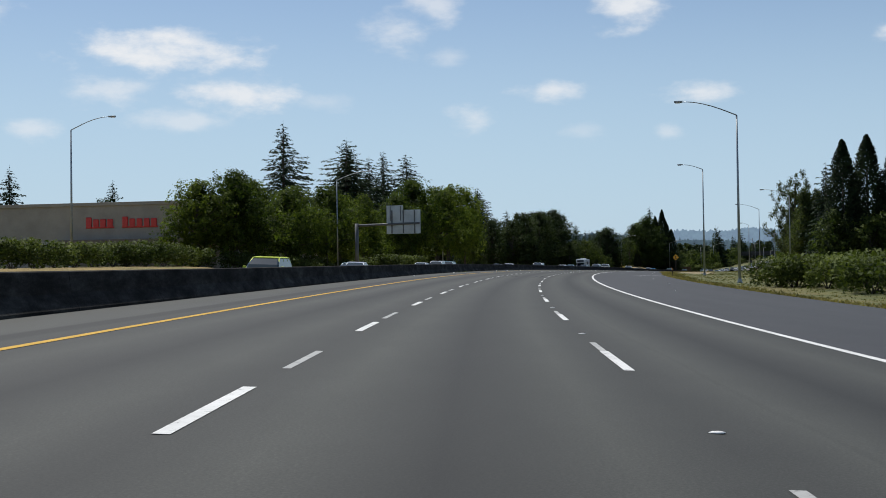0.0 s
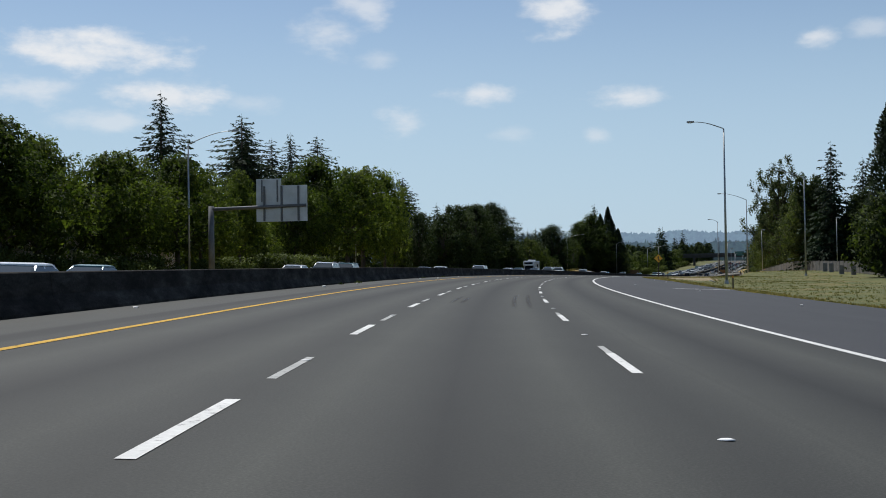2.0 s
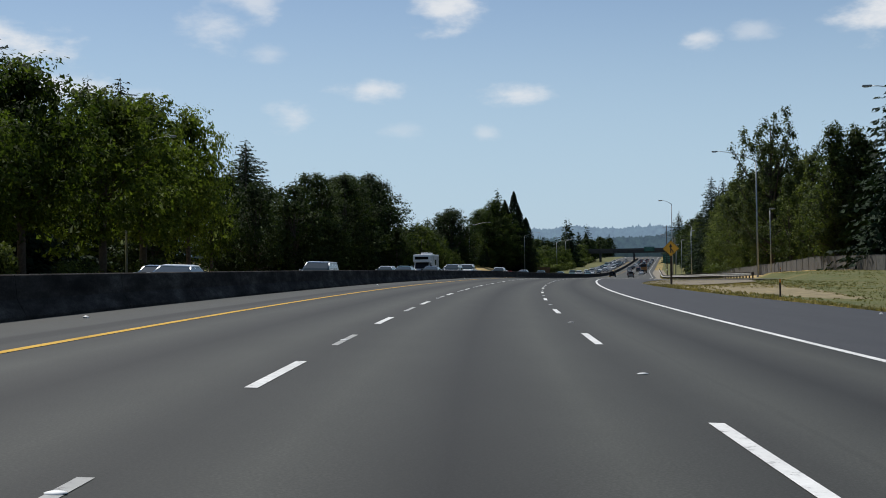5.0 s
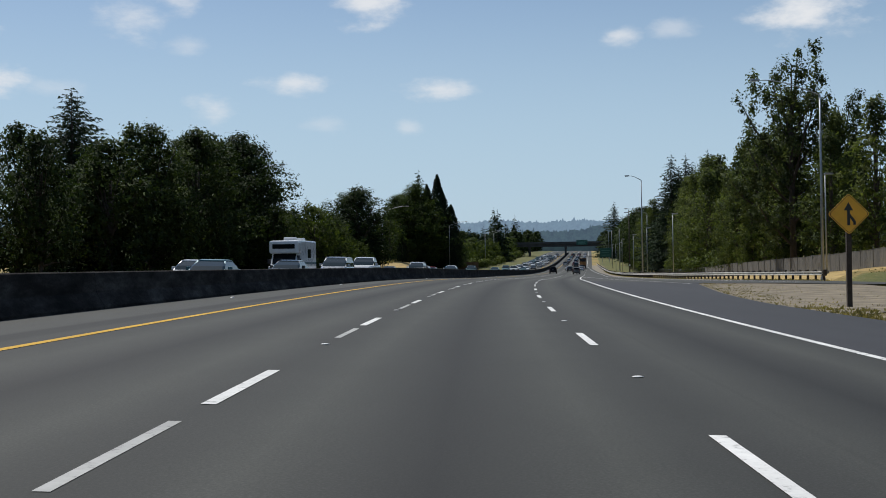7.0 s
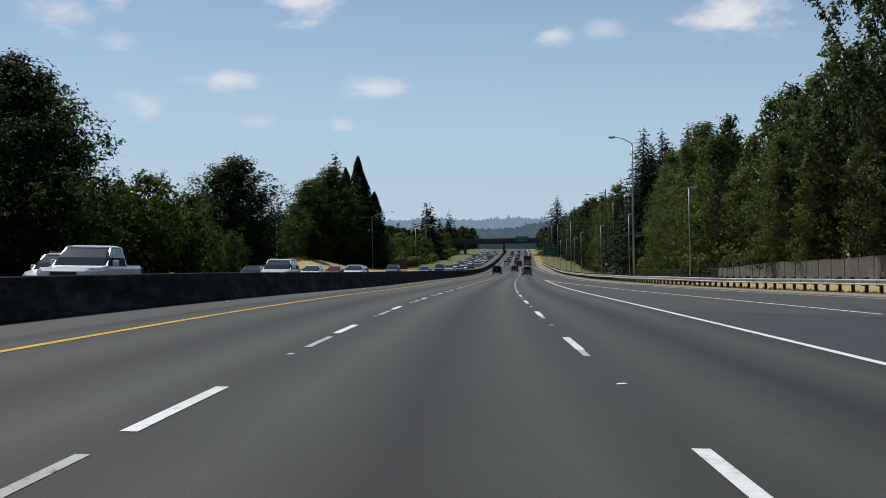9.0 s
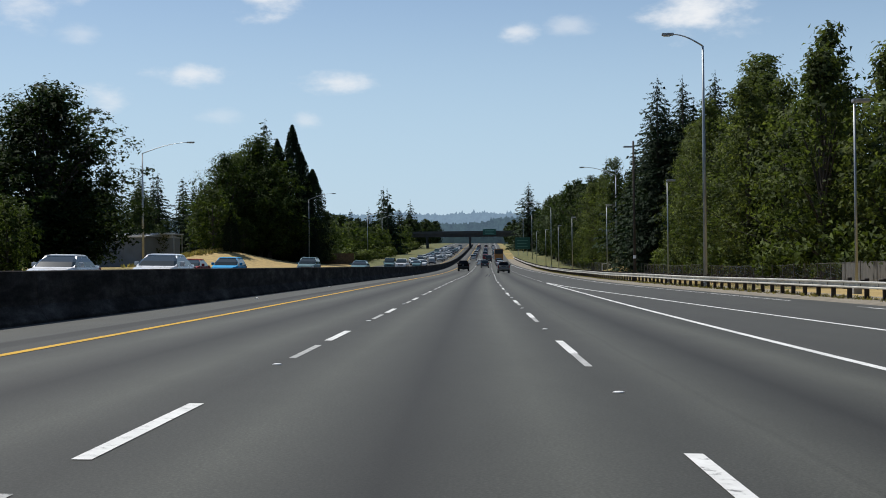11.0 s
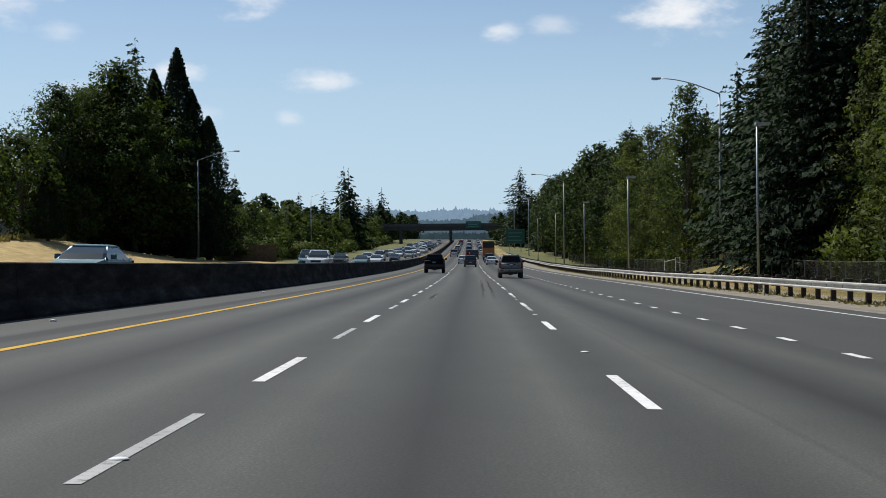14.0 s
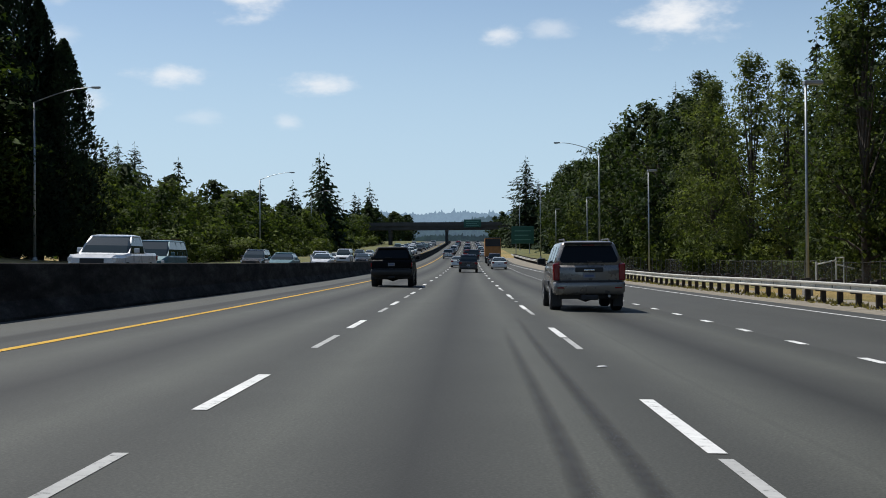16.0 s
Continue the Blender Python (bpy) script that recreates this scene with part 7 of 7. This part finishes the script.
def motorhome(s, d):
    m = tagged(new("motorhome"), "white motorhome with a cab-over bunk", "motorhome", "motorway traffic")
    W = PAINTS["white"]
    part("body", boxed(-1.15, 1.15, -3.6, 1.9, 0.55, 3.05, 0.10), W, m)
    part("bunk", boxed(-1.12, 1.12, 1.7, 3.0, 2.05, 3.0, 0.16), W, m, "cab-over bunk")
    part("bunk_window", boxed(-0.85, 0.85, 2.98, 3.03, 2.40, 2.75, 0.02), M_GLASS, m)
    bm = bmesh.new()
    loft(bm, [[Vector((x, y, z)) for y, z in ((1.9, 0.45), (3.75, 0.45), (3.8, 1.05), (3.1, 1.22), (2.5, 2.04), (1.9, 2.04))] for x in (-0.98, 0.98)])
    part("cab", bm, W, m)
    bm = bmesh.new()
    loft(bm, [[Vector((x, 3.10, 1.26)), Vector((x, 2.54, 2.0)), Vector((x, 2.58, 2.03)), Vector((x, 3.15, 1.28))] for x in (-0.85, 0.85)])
    part("windscreen", bm, M_GLASS, m)
    for sx in (-1, 1):
        part("cab_window", boxed(min(sx * 0.97, sx * 1.0), max(sx * 0.97, sx * 1.0), 1.95, 2.75, 1.3, 1.9), M_GLASS, m)
        part("side_window", boxed(min(sx * 1.14, sx * 1.17), max(sx * 1.14, sx * 1.17), -1.4, -0.3, 1.7, 2.4, 0.01), M_GLASS, m)
        part("stripe", boxed(min(sx * 1.145, sx * 1.16), max(sx * 1.145, sx * 1.16), -3.5, 1.8, 1.25, 1.40), PAINTS["teal"], m, "dark side stripe")
        part("headlight", boxed(sx * 0.75 - 0.14, sx * 0.75 + 0.14, 3.74, 3.83, 0.75, 0.98, 0.02), M_HEAD, m)
        part("mirror", boxed(min(sx * 1.0, sx * 1.28), max(sx * 1.0, sx * 1.28), 2.7, 2.8, 1.3, 1.65, 0.02), M_TRIM, m)
        for y in (-2.0, 2.7):
            wheel(m, sx * 0.88, y, 0.38, 0.24)
    part("grille", boxed(-0.5, 0.5, 3.76, 3.82, 0.65, 0.98, 0.02), M_TRIM, m)
    for y in (-2.4, 0.6):
        part("roof_unit", boxed(-0.45, 0.45, y - 0.45, y + 0.45, 3.03, 3.30, 0.08), W, m, "white roof air unit")
    m.matrix_basis = stand(None, s, d, 180, 0.004 + opp(s), True)
    return m


motorhome(310, MID)


def lorry(s, d):
    m = tagged(new("box_lorry"), "brown-orange lorry with a tall open body", "lorry", "motorway traffic")
    part("body", boxed(-1.24, 1.24, -5.4, 1.2, 1.15, 3.9, 0.04), M_ORANGE, m)
    tg = part("tailgate", boxed(-1.2, 1.2, -5.47, -5.40, 1.2, 2.6, 0.02), M_ORANGE, m, "orange tailgate")
    part("load_cover", boxed(-1.2, 1.2, -5.38, 1.1, 3.9, 4.02, 0.03), M_TRIM, m, "dark cover")
    part("upper_panel", boxed(-1.15, 1.15, -5.46, -5.41, 2.65, 3.8), M_TRIM, m, "dark upper rear panel")
    part("cab", boxed(-1.2, 1.2, 1.4, 3.4, 0.7, 3.2, 0.12), PAINTS["dark"], m)
    part("chassis", boxed(-0.5, 0.5, -5.2, 3.2, 0.7, 1.15), M_TRIM, m)
    for sx in (-1, 1):
        part("tail_light", boxed(sx * 1.0 - 0.15, sx * 1.0 + 0.15, -5.5, -5.42, 1.0, 1.13), M_TAIL, m)
        part("mud_flap", boxed(sx * 0.95 - 0.28, sx * 0.95 + 0.28, -4.95, -4.92, 0.2, 1.0), M_TRIM, m)
        for y in (-4.2, -2.9, 2.4):
            wheel(m, sx * 0.98, y, 0.5, 0.28)
    m.matrix_basis = stand(None, s, d, 0, 0.002, True)


lorry(692, 3.9)
